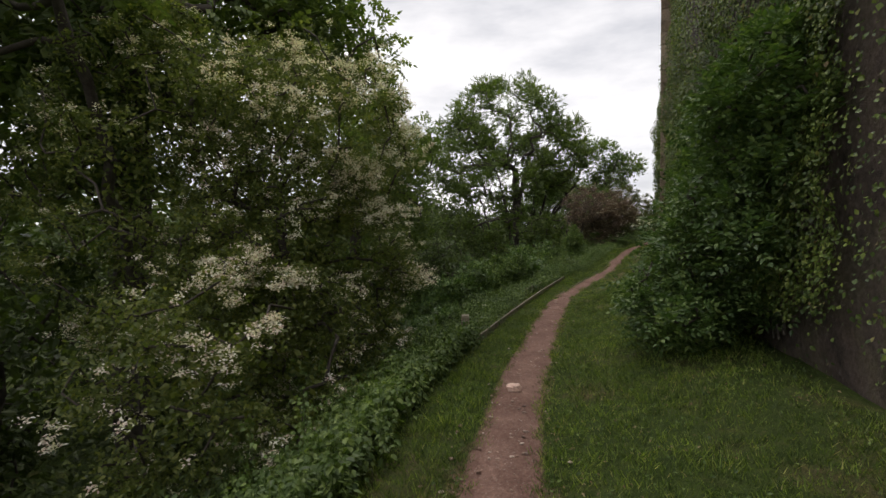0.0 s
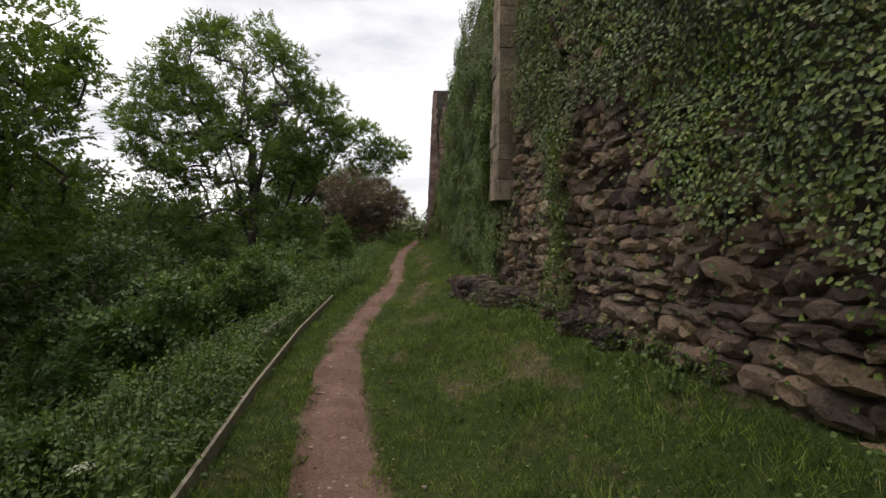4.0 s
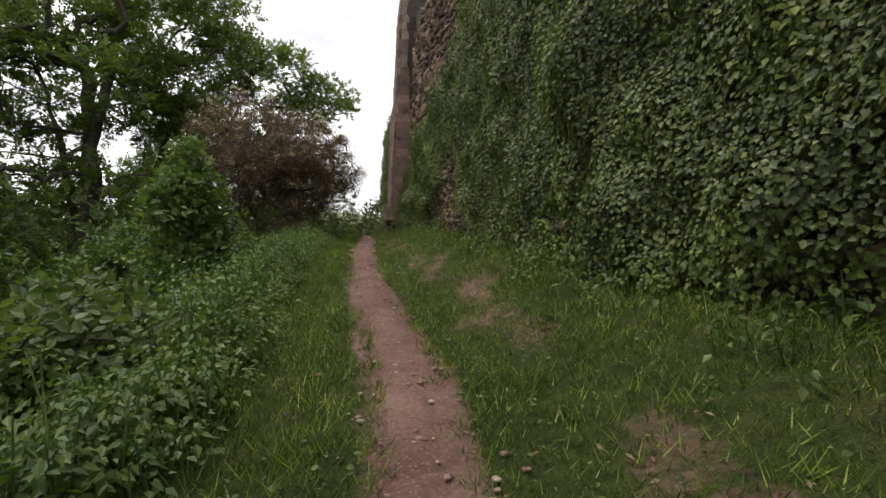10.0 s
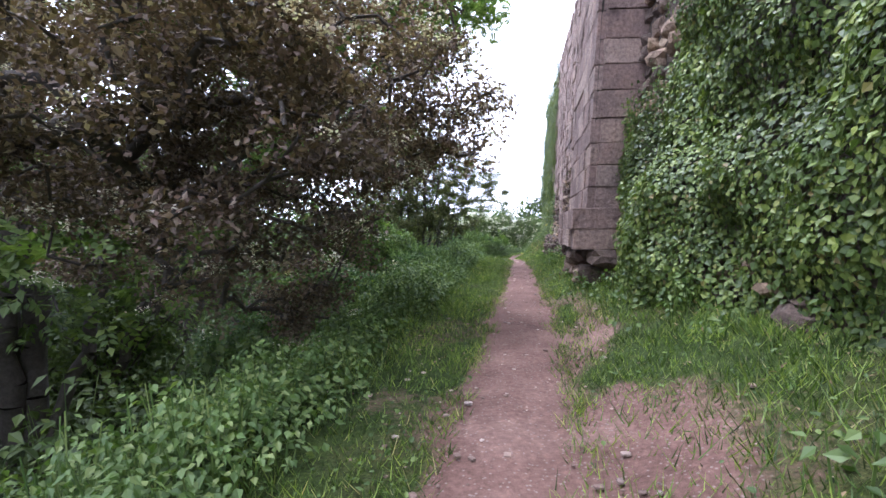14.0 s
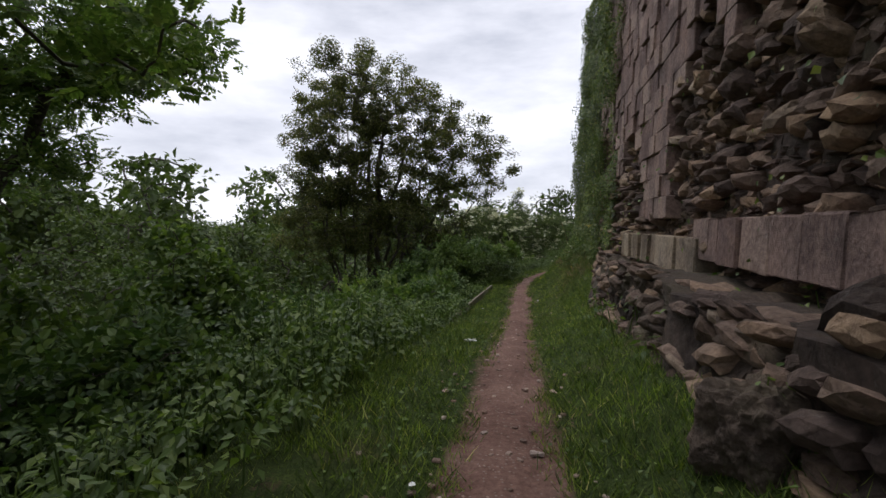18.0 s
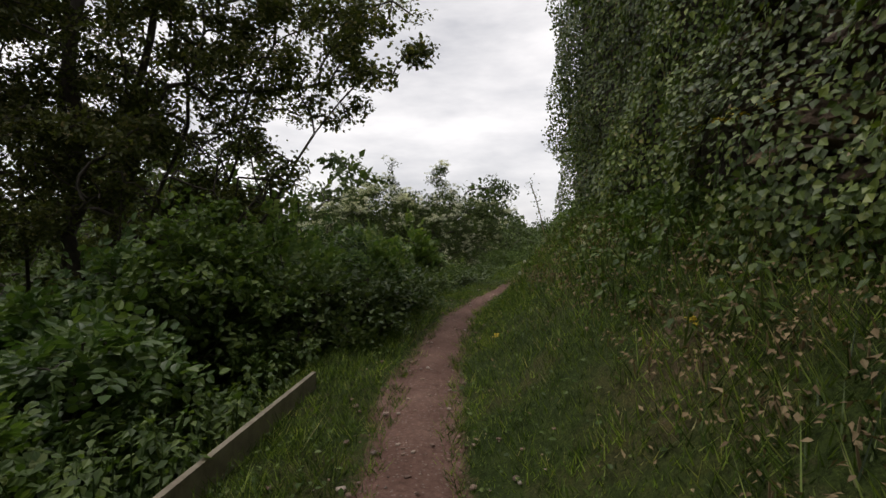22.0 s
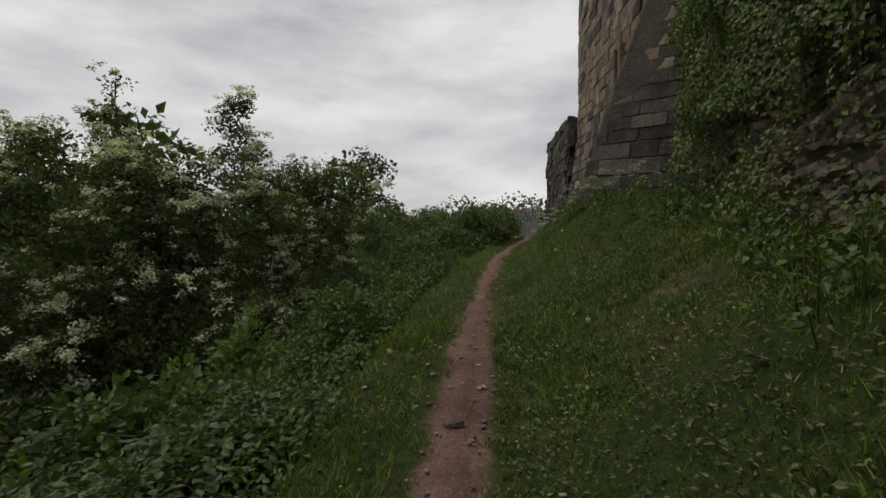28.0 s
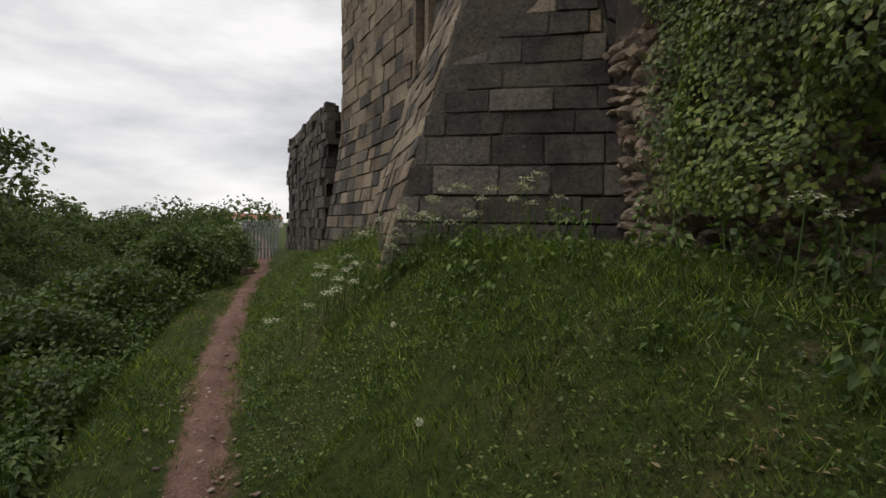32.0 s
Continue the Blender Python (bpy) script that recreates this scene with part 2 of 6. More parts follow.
def leaf_mat(name, stops, rough=0.5, through=0.35, patch=0.9, low=0.62, high=1.25, tuft=0):
    """Foliage: colour by leaf, with slow patches, a little light through it."""
    m, nt, bsdf = node_mat(name)
    g = nt.nodes.new("ShaderNodeNewGeometry")
    col = ramp(nt, g.outputs["Random Per Island"], stops)
    slow = ramp(nt, noise_out(nt, patch, 3), [(0.3, (low, low * 1.04, low * 0.97)), (0.7, (high, high * 0.96, high * 0.88))])
    col = mixed(nt, col, slow, 1.0, "MULTIPLY")
    if tuft:
        col = mixed(nt, col, ramp(nt, noise_out(nt, tuft, 4, 0.65), [(0.34, (0.45, 0.5, 0.5)), (0.5, (0.95, 0.95, 0.95)), (0.66, (1.4, 1.38, 1.2))]), 1.0, "MULTIPLY")
    link(nt, col, bsdf.inputs["Base Color"])
    bsdf.inputs["Roughness"].default_value = rough
    bsdf.inputs["Specular IOR Level"].default_value = 0.4
    tr = nt.nodes.new("ShaderNodeBsdfTranslucent")
    link(nt, mixed(nt, col, (1.1, 1.25, 0.5), 1.0, "MULTIPLY"), tr.inputs["Color"])
    mx = nt.nodes.new("ShaderNodeMixShader")
    mx.inputs[0].default_value = through
    link(nt, bsdf.outputs[0], mx.inputs[1])
    link(nt, tr.outputs[0], mx.inputs[2])
    link(nt, mx.outputs[0], nt.nodes["Material Output"].inputs["Surface"])
    return m


def stone_mat(name, stops, lichen=0.3, by="object", rough=0.9, green=0.0, fine=28, bump=0.5):
    m, nt, bsdf = node_mat(name)
    if by == "object":
        o = nt.nodes.new("ShaderNodeObjectInfo").outputs["Random"]
    else:
        o = nt.nodes.new("ShaderNodeNewGeometry").outputs["Random Per Island"]
    col = ramp(nt, o, stops)
    n1, n2 = noise_out(nt, 2.2, 8, 0.65, distort=0.4), noise_out(nt, fine, 8, 0.7)
    col = mixed(nt, col, ramp(nt, n1, [(0.3, (0.4, 0.4, 0.42)), (0.5, (1.0, 1.0, 1.0)), (0.72, (1.4, 1.34, 1.22))]), 1.0, "MULTIPLY")
    col = mixed(nt, col, ramp(nt, n2, [(0.3, (0.5, 0.48, 0.48)), (0.7, (1.4, 1.4, 1.36))]), 1.0, "MULTIPLY")
    if lichen:
        spots = ramp(nt, noise_out(nt, 9, 5, 0.75), [(0.62, (0, 0, 0)), (0.7, (lichen, lichen, lichen))])
        col = mixed(nt, col, (0.42, 0.42, 0.38), spots)
    if green:
        moss = ramp(nt, noise_out(nt, 1.1, 6, 0.7), [(0.48, (0, 0, 0)), (0.66, (green, green, green))])
        col = mixed(nt, col, (0.09, 0.11, 0.035), moss)
    link(nt, col, bsdf.inputs["Base Color"])
    bsdf.inputs["Roughness"].default_value = rough
    bsdf.inputs["Specular IOR Level"].default_value = 0.25
    bumped(nt, bsdf, noise_out(nt, 14, 10, 0.72), min(1.0, bump * 1.6), 0.05)
    return m


def soil_colour(nt, a, b, c, pebble, big):
    col = ramp(nt, noise_out(nt, big, 8, 0.65), [(0.3, a), (0.5, b), (0.7, c)])
    col = mixed(nt, col, ramp(nt, noise_out(nt, 35, 6, 0.75), [(0.3, (0.6, 0.58, 0.56)), (0.55, (1, 1, 1)), (0.75, (1.5, 1.45, 1.4))]), 1.0, "MULTIPLY")
    v = nt.nodes.new("ShaderNodeTexVoronoi")
    v.inputs["Scale"].default_value = 42
    g = nt.nodes.new("ShaderNodeNewGeometry")
    link(nt, g.outputs["Position"], v.inputs["Vector"])
    dots = ramp(nt, v.outputs["Distance"], [(0.16, (pebble,) * 3), (0.26, (0, 0, 0))])
    return mixed(nt, col, (0.42, 0.36, 0.32), dots)


def soil_mat(name, a, b, c, pebble=0.3, big=1.4):
    m, nt, bsdf = node_mat(name)
    link(nt, soil_colour(nt, a, b, c, pebble, big), bsdf.inputs["Base Color"])
    bsdf.inputs["Roughness"].default_value = 0.95
    bsdf.inputs["Specular IOR Level"].default_value = 0.15
    bumped(nt, bsdf, noise_out(nt, 24, 10, 0.75), 0.7, 0.03)
    return m


def plain_mat(name, a, b, scale=12, rough=0.7, metal=0.0, bump=0.2):
    m, nt, bsdf = node_mat(name)
    link(nt, ramp(nt, noise_out(nt, scale, 8, 0.7), [(0.3, a), (0.7, b)]), bsdf.inputs["Base Color"])
    bsdf.inputs["Roughness"].default_value, bsdf.inputs["Metallic"].default_value = rough, metal
    bumped(nt, bsdf, noise_out(nt, scale * 3, 8, 0.7), bump, 0.01)
    return m


EARTH = ((0.14, 0.08, 0.062), (0.208, 0.122, 0.096), (0.3, 0.188, 0.15))


def turf_mat(name):
    m, nt, bsdf = node_mat(name)
    col = ramp(nt, noise_out(nt, 0.9, 8, 0.7), [(0.32, (0.034, 0.055, 0.013)), (0.52, (0.052, 0.076, 0.019)), (0.66, (0.085, 0.08, 0.034)), (0.78, (0.15, 0.108, 0.062))])
    col = mixed(nt, col, ramp(nt, noise_out(nt, 11, 6, 0.75), [(0.3, (0.45, 0.5, 0.4)), (0.5, (1, 1, 1)), (0.72, (1.5, 1.35, 1.15))]), 1.0, "MULTIPLY")
    col = mixed(nt, col, ramp(nt, noise_out(nt, 85, 4, 0.8), [(0.32, (0.3, 0.32, 0.28)), (0.5, (1, 1, 1)), (0.7, (1.9, 1.8, 1.6))]), 1.0, "MULTIPLY")
    worn = nt.nodes.new("ShaderNodeAttribute")
    worn.attribute_name = "wear"
    earth = soil_colour(nt, *EARTH, 0.4, 2.2)
    grainy = nt.nodes.new("ShaderNodeMath")
    grainy.operation = "ADD"
    link(nt, worn.outputs["Fac"], grainy.inputs[0])
    link(nt, noise_out(nt, 14, 8, 0.8), grainy.inputs[1])
    mask = ramp(nt, grainy.outputs[0], [(0.75, (0, 0, 0)), (1.25, (1, 1, 1))])
    col = mixed(nt, col, earth, mask)
    link(nt, col, bsdf.inputs["Base Color"])
    bsdf.inputs["Roughness"].default_value = 0.95
    bsdf.inputs["Specular IOR Level"].default_value = 0.15
    bumped(nt, bsdf, mixed(nt, noise_out(nt, 60, 6, 0.8), noise_out(nt, 24, 10, 0.75), mask), 0.75, 0.035)
    return m


M_GROUND = turf_mat("turf")
M_PATH = soil_mat("trodden_earth", *EARTH, 0.4, 2.2)
M_GRASS = leaf_mat("grass_blades", [(0, (0.026, 0.05, 0.009)), (0.45, (0.092, 0.155, 0.024)), (0.8, (0.225, 0.305, 0.054)), (0.96, (0.3, 0.36, 0.09)), (1, (0.5, 0.42, 0.23))], 0.5, 0.3, patch=1.3, low=0.6, high=1.35, tuft=7.5)
M_WEED = leaf_mat("weed_leaves", [(0, (0.05, 0.09, 0.022)), (0.6, (0.105, 0.168, 0.042)), (1, (0.2, 0.27, 0.08))], 0.5, 0.35, patch=0.6)
M_BRAMBLE = leaf_mat("bramble_leaves", [(0, (0.055, 0.09, 0.03)), (0.6, (0.1, 0.15, 0.048)), (1, (0.18, 0.23, 0.08))], 0.45, 0.3, patch=0.6)
M_IVY = leaf_mat("ivy_leaves", [(0, (0.045, 0.075, 0.019)), (0.45, (0.09, 0.138, 0.031)), (0.8, (0.16, 0.215, 0.048)), (0.97, (0.22, 0.26, 0.065)), (1, (0.24, 0.18, 0.09))], 0.45, 0.2, patch=1.1, low=0.45, high=1.5)
M_ASH = leaf_mat("ash_leaves", [(0, (0.07, 0.11, 0.032)), (0.6, (0.115, 0.165, 0.048)), (1, (0.18, 0.23, 0.065))], 0.5, 0.45, patch=0.35)
M_HAW = leaf_mat("hawthorn_leaves", [(0, (0.085, 0.115, 0.034)), (0.6, (0.15, 0.185, 0.055)), (1, (0.24, 0.26, 0.085))], 0.5, 0.45, patch=0.8)
M_OLDHAW = leaf_mat("old_hawthorn_leaves", [(0, (0.06, 0.07, 0.026)), (0.6, (0.1, 0.115, 0.038)), (0.9, (0.16, 0.165, 0.055)), (1, (0.3, 0.24, 0.17))], 0.5, 0.45, patch=0.8)
M_MAY = leaf_mat("may_leaves", [(0, (0.045, 0.07, 0.025)), (0.6, (0.08, 0.115, 0.036)), (1, (0.14, 0.17, 0.055))], 0.5, 0.35, patch=0.8)
M_COPPER = leaf_mat("faded_hawthorn", [(0, (0.075, 0.055, 0.042)), (0.4, (0.12, 0.08, 0.066)), (0.75, (0.19, 0.125, 0.106)), (1, (0.38, 0.3, 0.27))], 0.5, 0.36, patch=0.8)
M_CLOVER = leaf_mat("clover_leaves", [(0, (0.03, 0.058, 0.014)), (0.5, (0.095, 0.165, 0.038)), (0.9, (0.22, 0.3, 0.085)), (1, (0.36, 0.33, 0.17))], 0.45, 0.25, patch=0.8, low=0.5, high=1.35)
# leaf colour darkened to hold the shade that trees in the hollow give each other
M_WOODS_SHADED = leaf_mat("wood_leaves_shaded", [(0, (0.042, 0.068, 0.019)), (0.6, (0.072, 0.108, 0.029)), (1, (0.12, 0.16, 0.044))], 0.55, 0.3, patch=0.2)
M_FRESH = leaf_mat("fresh_leaves", [(0, (0.085, 0.15, 0.04)), (0.7, (0.15, 0.225, 0.065)), (1, (0.25, 0.31, 0.11))], 0.5, 0.35, patch=0.6)
M_ELDER = leaf_mat("elder_leaves", [(0, (0.045, 0.09, 0.026)), (0.6, (0.092, 0.158, 0.046)), (1, (0.185, 0.26, 0.085))], 0.42, 0.28, patch=0.9)
M_DRY = leaf_mat("dry_stalks", [(0, (0.13, 0.09, 0.05)), (0.6, (0.22, 0.16, 0.09)), (1, (0.32, 0.25, 0.15))], 0.8, 0.1, patch=0.9)
M_PINK = leaf_mat("pink_blossom", [(0, (0.62, 0.46, 0.46)), (0.4, (0.8, 0.72, 0.7)), (1, (0.9, 0.88, 0.86))], 0.7, 0.3, patch=0.7, low=0.85, high=1.0)
M_WHITE = leaf_mat("white_blossom", [(0, (0.5, 0.5, 0.42)), (0.6, (0.66, 0.66, 0.58)), (1, (0.78, 0.78, 0.72))], 0.7, 0.25)
M_BARK = plain_mat("bark", (0.035, 0.028, 0.022), (0.09, 0.075, 0.06), 14, 0.9, bump=0.8)
M_RUBBLE = stone_mat("rubble_stone", [(0, (0.085, 0.062, 0.054)), (0.35, (0.15, 0.108, 0.09)), (0.7, (0.235, 0.168, 0.13)), (0.92, (0.32, 0.225, 0.15)), (1, (0.4, 0.32, 0.245))], 0.25, "object", green=0.12)
M_RUBBLE_I = stone_mat("rubble_stone_far", [(0, (0.085, 0.062, 0.054)), (0.35, (0.15, 0.108, 0.09)), (0.7, (0.235, 0.168, 0.13)), (0.92, (0.32, 0.225, 0.15)), (1, (0.4, 0.32, 0.245))], 0.25, "island", green=0.12)
M_RUBBLE_TAN = stone_mat("tan_rubble", [(0, (0.17, 0.13, 0.1)), (0.5, (0.28, 0.22, 0.165)), (1, (0.42, 0.34, 0.26))], 0.3, "object", green=0.1)
M_RUBBLE_TAN_I = stone_mat("tan_rubble_far", [(0, (0.17, 0.13, 0.1)), (0.5, (0.28, 0.22, 0.165)), (1, (0.42, 0.34, 0.26))], 0.3, "island", green=0.1)
M_FOOTING = stone_mat("mossy_footing", [(0, (0.055, 0.041, 0.035)), (0.6, (0.098, 0.074, 0.061)), (1, (0.16, 0.122, 0.097))], 0.2, "object", green=0.3, bump=0.9)
M_FOOTING_I = stone_mat("mossy_footing_far", [(0, (0.055, 0.041, 0.035)), (0.6, (0.098, 0.074, 0.061)), (1, (0.16, 0.122, 0.097))], 0.2, "island", green=0.3, bump=0.9)
M_CORE = stone_mat("mortar_core", [(0, (0.1, 0.078, 0.068)), (1, (0.125, 0.097, 0.083))], 0.2, "object", green=0.35, fine=20, bump=0.9)
M_ASHLAR = stone_mat("pink_ashlar", [(0, (0.19, 0.13, 0.115)), (0.5, (0.26, 0.185, 0.16)), (1, (0.34, 0.255, 0.215))], 0.2, "object")
M_ASHLAR_TAN = stone_mat("tan_ashlar", [(0, (0.19, 0.145, 0.105)), (0.5, (0.27, 0.21, 0.155)), (1, (0.36, 0.295, 0.225))], 0.25, "object", green=0.15)
M_DARK = stone_mat("dark_ashlar", [(0, (0.06, 0.053, 0.048)), (0.6, (0.1, 0.089, 0.079)), (1, (0.17, 0.15, 0.128))], 0.2, "object", green=0.2)
M_DARKLINE = stone_mat("joint_mortar", [(0, (0.07, 0.06, 0.05)), (1, (0.09, 0.08, 0.065))], 0.1, "object")
M_TIMBER = plain_mat("weathered_timber", (0.16, 0.13, 0.09), (0.33, 0.29, 0.21), 9, 0.85, bump=0.5)
M_STEEL = plain_mat("galvanised_steel", (0.3, 0.31, 0.32), (0.45, 0.46, 0.47), 20, 0.5, 0.6)
M_PAPER = plain_mat("white_paper", (0.7, 0.7, 0.68), (0.85, 0.85, 0.83), 30, 0.8)
M_PINKSTONE = plain_mat("pink_rubbish", (0.62, 0.42, 0.34), (0.8, 0.6, 0.5), 20, 0.7)
M_YELLOW = plain_mat("yellow_petals", (0.6, 0.45, 0.02), (0.75, 0.6, 0.05), 20, 0.6)
M_SLIT_SHADE = plain_mat("painted_slit_shade", (0.01, 0.01, 0.01), (0.02, 0.018, 0.016), 5, 1.0)
M_TILE = plain_mat("roof_tile", (0.25, 0.11, 0.07), (0.33, 0.16, 0.1), 3, 0.9)
M_RENDER = plain_mat("pale_render", (0.5, 0.47, 0.42), (0.6, 0.57, 0.52), 2, 0.9)
M_GRIT = stone_mat("path_grit", [(0, (0.24, 0.16, 0.13)), (0.6, (0.37, 0.27, 0.22)), (1, (0.58, 0.48, 0.42))], 0.0, "island")


# ---------- the lie of the land ----------
PATH_Y = [-40, -6, 0, 3.2, 5.5, 8.1, 10.2, 12.3, 14.0, 15.5, 16.9, 18.6, 20.5, 23, 25, 28.4, 30.7, 32.9, 37, 40.3, 43.2, 45.6, 48, 51.4, 52.8, 54.4, 56.1, 57.4, 58.4, 59.8, 61.2, 63, 66.1, 68.5, 71, 73, 75.5, 80, 90, 140]
PATH_X = [6, 1.6, 0.2, -0.5, -0.9, -1.15, -1.37, -1.52, -1.58, -1.52, -1.27, -0.93, -0.6, -0.5, -0.34, 0.03, 0.37, 0.7, 1.12, 1.47, 1.66, 1.86, 2.08, 2.34, 2.58, 2.95, 3.66, 4.24, 4.71, 5.27, 5.9, 6.72, 8.25, 9.6, 11.1, 12.4, 13.75, 16.2, 21.5, 46]
RISE_Y = [-40, 0, 2, 4.3, 6, 7.5, 9.2, 11, 12.9, 15.5, 18.7, 22.8, 26.8, 30.7, 34.7, 38.7, 42.4, 45.8, 48.6, 54.9, 58.9, 62, 66, 73, 90, 140]
RISE_Z = [0.4, 0.42, 0.37, 0.31, 0.25, 0.19, 0.11, 0.07, 0.03, 0.03, 0.24, 0.42, 0.63, 0.75, 0.73, 0.8, 0.7, 0.26, 0.15, 0.12, 0.19, 0.32, 0.44, 0.5, 0.45, 0.0]
WALL_Y = [-40, -5, 8, 15, 22.3, 28, 34, 36.5, 40.5, 44, 47, 49.5, 52.6, 54.5, 55.6, 57.3, 59.3, 61.6, 64.3, 69.5, 75.4, 90, 140]
WALL_X = [8, 2.6, 1.5, 1.15, 1.35, 1.75, 2.05, 2.2, 2.9, 3.3, 3.6, 3.95, 4.25, 4.4, 5.3, 6.2, 7.6, 8.75, 9.2, 12.1, 14.6, 22, 44]
BANK_Y = [-40, 0, 8, 16, 22, 28, 34, 40, 44, 48, 51, 54, 57, 59, 61.7, 64.5, 69.5, 75, 140]
BANK_Z = [0.3, 0.3, 0.5, 0.45, 0.36, 0.36, 0.32, 0.34, 0.42, 0.7, 1.15, 1.2, 1.0, 1.0, 1.3, 1.15, 0.6, 0.4, 0.3]
PATH_W_Y = [-6, 5, 10, 12.5, 14.5, 18, 22, 26, 29, 31, 34, 38, 42, 48, 52, 58, 62, 66, 80]
PATH_W = [0.46, 0.46, 0.5, 0.48, 0.36, 0.31, 0.36, 0.4, 0.44, 0.5, 0.56, 0.42, 0.34, 0.36, 0.34, 0.3, 0.25, 0.32, 0.4]
LEDGE_Y = [-40, 18, 22, 43, 46, 52, 56, 140]
LEDGE_D = [0.95, 1.0, 1.15, 1.15, 0.9, 0.8, 0.7, 0.7]


def soft_interp(y, ys, vs):
    """Table look-up with rounded corners."""
    y = np.asarray(y, float)
    return sum(w * np.interp(y + o, ys, vs) for o, w in ((-0.9, 0.12), (-0.45, 0.22), (0, 0.32), (0.45, 0.22), (0.9, 0.12)))


def path_x(y):
    return soft_interp(y, PATH_Y, PATH_X)


def path_z(y):
    return soft_interp(y, RISE_Y, RISE_Z)


def wall_x(y):
    return np.interp(y, WALL_Y, WALL_X)


def ground_z(x, y):
    x, y = np.asarray(x, float), np.asarray(y, float)
    d = x - path_x(y)
    reach = np.maximum(wall_x(y) - path_x(y), 0.8)
    z = path_z(y)
    z = z + soft_interp(y, BANK_Y, BANK_Z) * smooth01((d - 0.2) / (reach - 0.2) * 0.98) * (d > 0)
    fall = np.clip((-d - np.interp(y, LEDGE_Y, LEDGE_D)) / 8.5, 0, 1)
    z = z - 4.6 * np.sin(fall * np.pi / 2) * (d < 0)
    z = z + 3.2 * smooth01((-d - 30) / 150) * (d < 0) - 1.5 * smooth01((y - 90) / 200)
    rough = np.clip((np.abs(d) - 0.25) / 0.5, 0, 1)
    return z + rough * (0.1 * (fbm(x * 0.9, y * 0.9, 3) - 0.5) + 0.03 * (fbm(x * 4, y * 4, 9) - 0.5)) - 0.012 * (1 - rough)


def wear(x, y):
    """How worn the turf is, 0 to 1: along the path's edges and in patches."""
    d = x - path_x(y)
    half = np.interp(y, PATH_W_Y, PATH_W) * 0.55
    edge = 1 - smooth01((np.abs(d - 0.03) - half + 0.1) / 0.2)
    right = np.interp(y, [-2, 8, 12, 24, 27, 35, 37, 48, 50, 54, 57, 62, 70], [0.35, 0.5, 0.8, 0.6, 0.55, 0.65, 0.3, 0.3, 0.42, 0.42, 0.5, 0.5, 0.3]) * smooth01(d / 0.4)
    blotch = smooth01((fbm(x * 2.4, y * 1.5, 61) - 0.5) / 0.2)
    return np.clip(0.9 * edge + 0.44 * right * blotch + np.interp(y, [16, 17, 26.5, 28.5, 33, 35], [0, 0.42, 0.3, 0.62, 0.66, 0]) * np.exp(-(((d - np.interp(y, [26.5, 29, 33], [0.82, 0.55, 0.5])) / 0.26) ** 2)) * smooth01((fbm(x * 2, y * 1.1, 64) - 0.3) / 0.2) + 0.14 * smooth01((d - 0.7) / 0.3) * ((y > 48.8) & (y < 55)) * smooth01((fbm(x * 1.3, y * 1.3, 66) - 0.36) / 0.15) + (0.25 + 0.08 * ((y > 28.5) & (y < 33))) * (d < 0) * (d > -1.1) * blotch + 0.13 * smooth01((d - 1.0) / 0.5) * ((y > 54.5) & (y < 61)) * smooth01((fbm(x * 1.2, y * 1.2, 58) - 0.42) / 0.12), 0, 1)


def grid_mesh(name, X, Y, Z, mat, soft=True):
    r, c = X.shape
    i = np.arange(r * c).reshape(r, c)
    f = np.stack([i[:-1, :-1], i[:-1, 1:], i[1:, 1:], i[1:, :-1]], -1).reshape(-1, 4)
    return mesh_of(name, np.stack([X, Y, Z], -1).reshape(-1, 3), [f], mat, soft=soft)


def build_ground():
    far = np.array([12, 16, 22, 30, 42, 60, 90, 140, 220, 350, 600, 1000, 1800])
    ds = np.concatenate([-far[::-1], np.arange(-10, -1.6, 0.4), np.arange(-1.6, 3.2, 0.12), np.arange(3.2, 10.1, 0.5), far])
    ys = np.concatenate([-far[::-1], np.arange(-10, -2, 0.5), np.arange(-2, 78, 0.22), np.arange(78, 100, 1.5), far[far > 20] * 1.0 + 90])
    Y, D = np.meshgrid(ys, ds, indexing="ij")
    X = path_x(Y) + D
    me = grid_mesh("ground", X, Y, ground_z(X, Y), M_GROUND)
    layer = me.attributes.new("wear", "FLOAT", "POINT")
    layer.data.foreach_set("value", wear(X, Y).ravel().astype(np.float32))
    tagged(new("ground", me), label="rough turf bank falling away beside a worn path", kind="structure")


def build_path():
    ys = np.arange(-6, 92, 0.06)
    width = np.interp(ys, PATH_W_Y, PATH_W)
    left = -width * 0.56 - 0.1 * (fbm(ys * 0.9, 0 * ys, 21) - 0.5)
    right = width * 0.6 + 0.1 * (fbm(ys * 0.9, 0 * ys + 5, 23) - 0.5)
    u = np.linspace(0, 1, 25)
    Y = np.repeat(ys[:, None], 25, 1)
    X = path_x(Y) + left[:, None] * (1 - u) + right[:, None] * u
    edge = np.sin(u * np.pi) ** 0.6
    Z = ground_z(X, Y) - 0.05 * (1 - edge) + 0.016 * edge + 0.05 * (fbm(X * 7, Y * 5, 31) - 0.5) * (1.15 - edge) + 0.02 * edge * (fbm(X * 4, Y * 4, 33) - 0.5)
    tagged(new("path", grid_mesh("path", X, Y, Z, M_PATH)), label="narrow trodden path of reddish earth and grit", kind="structure")


# ---------- walls ----------
def run_points(pts, step):
    pts = np.array(pts, float)
    seg = np.linalg.norm(np.diff(pts, axis=0), axis=1)
    cum = np.concatenate([[0], np.cumsum(seg)])
    n = max(2, int(cum[-1] / step))
    s = np.linspace(0, cum[-1], n + 1)
    x, y = np.interp(s, cum, pts[:, 0]), np.interp(s, cum, pts[:, 1])
    return s, x, y, cum


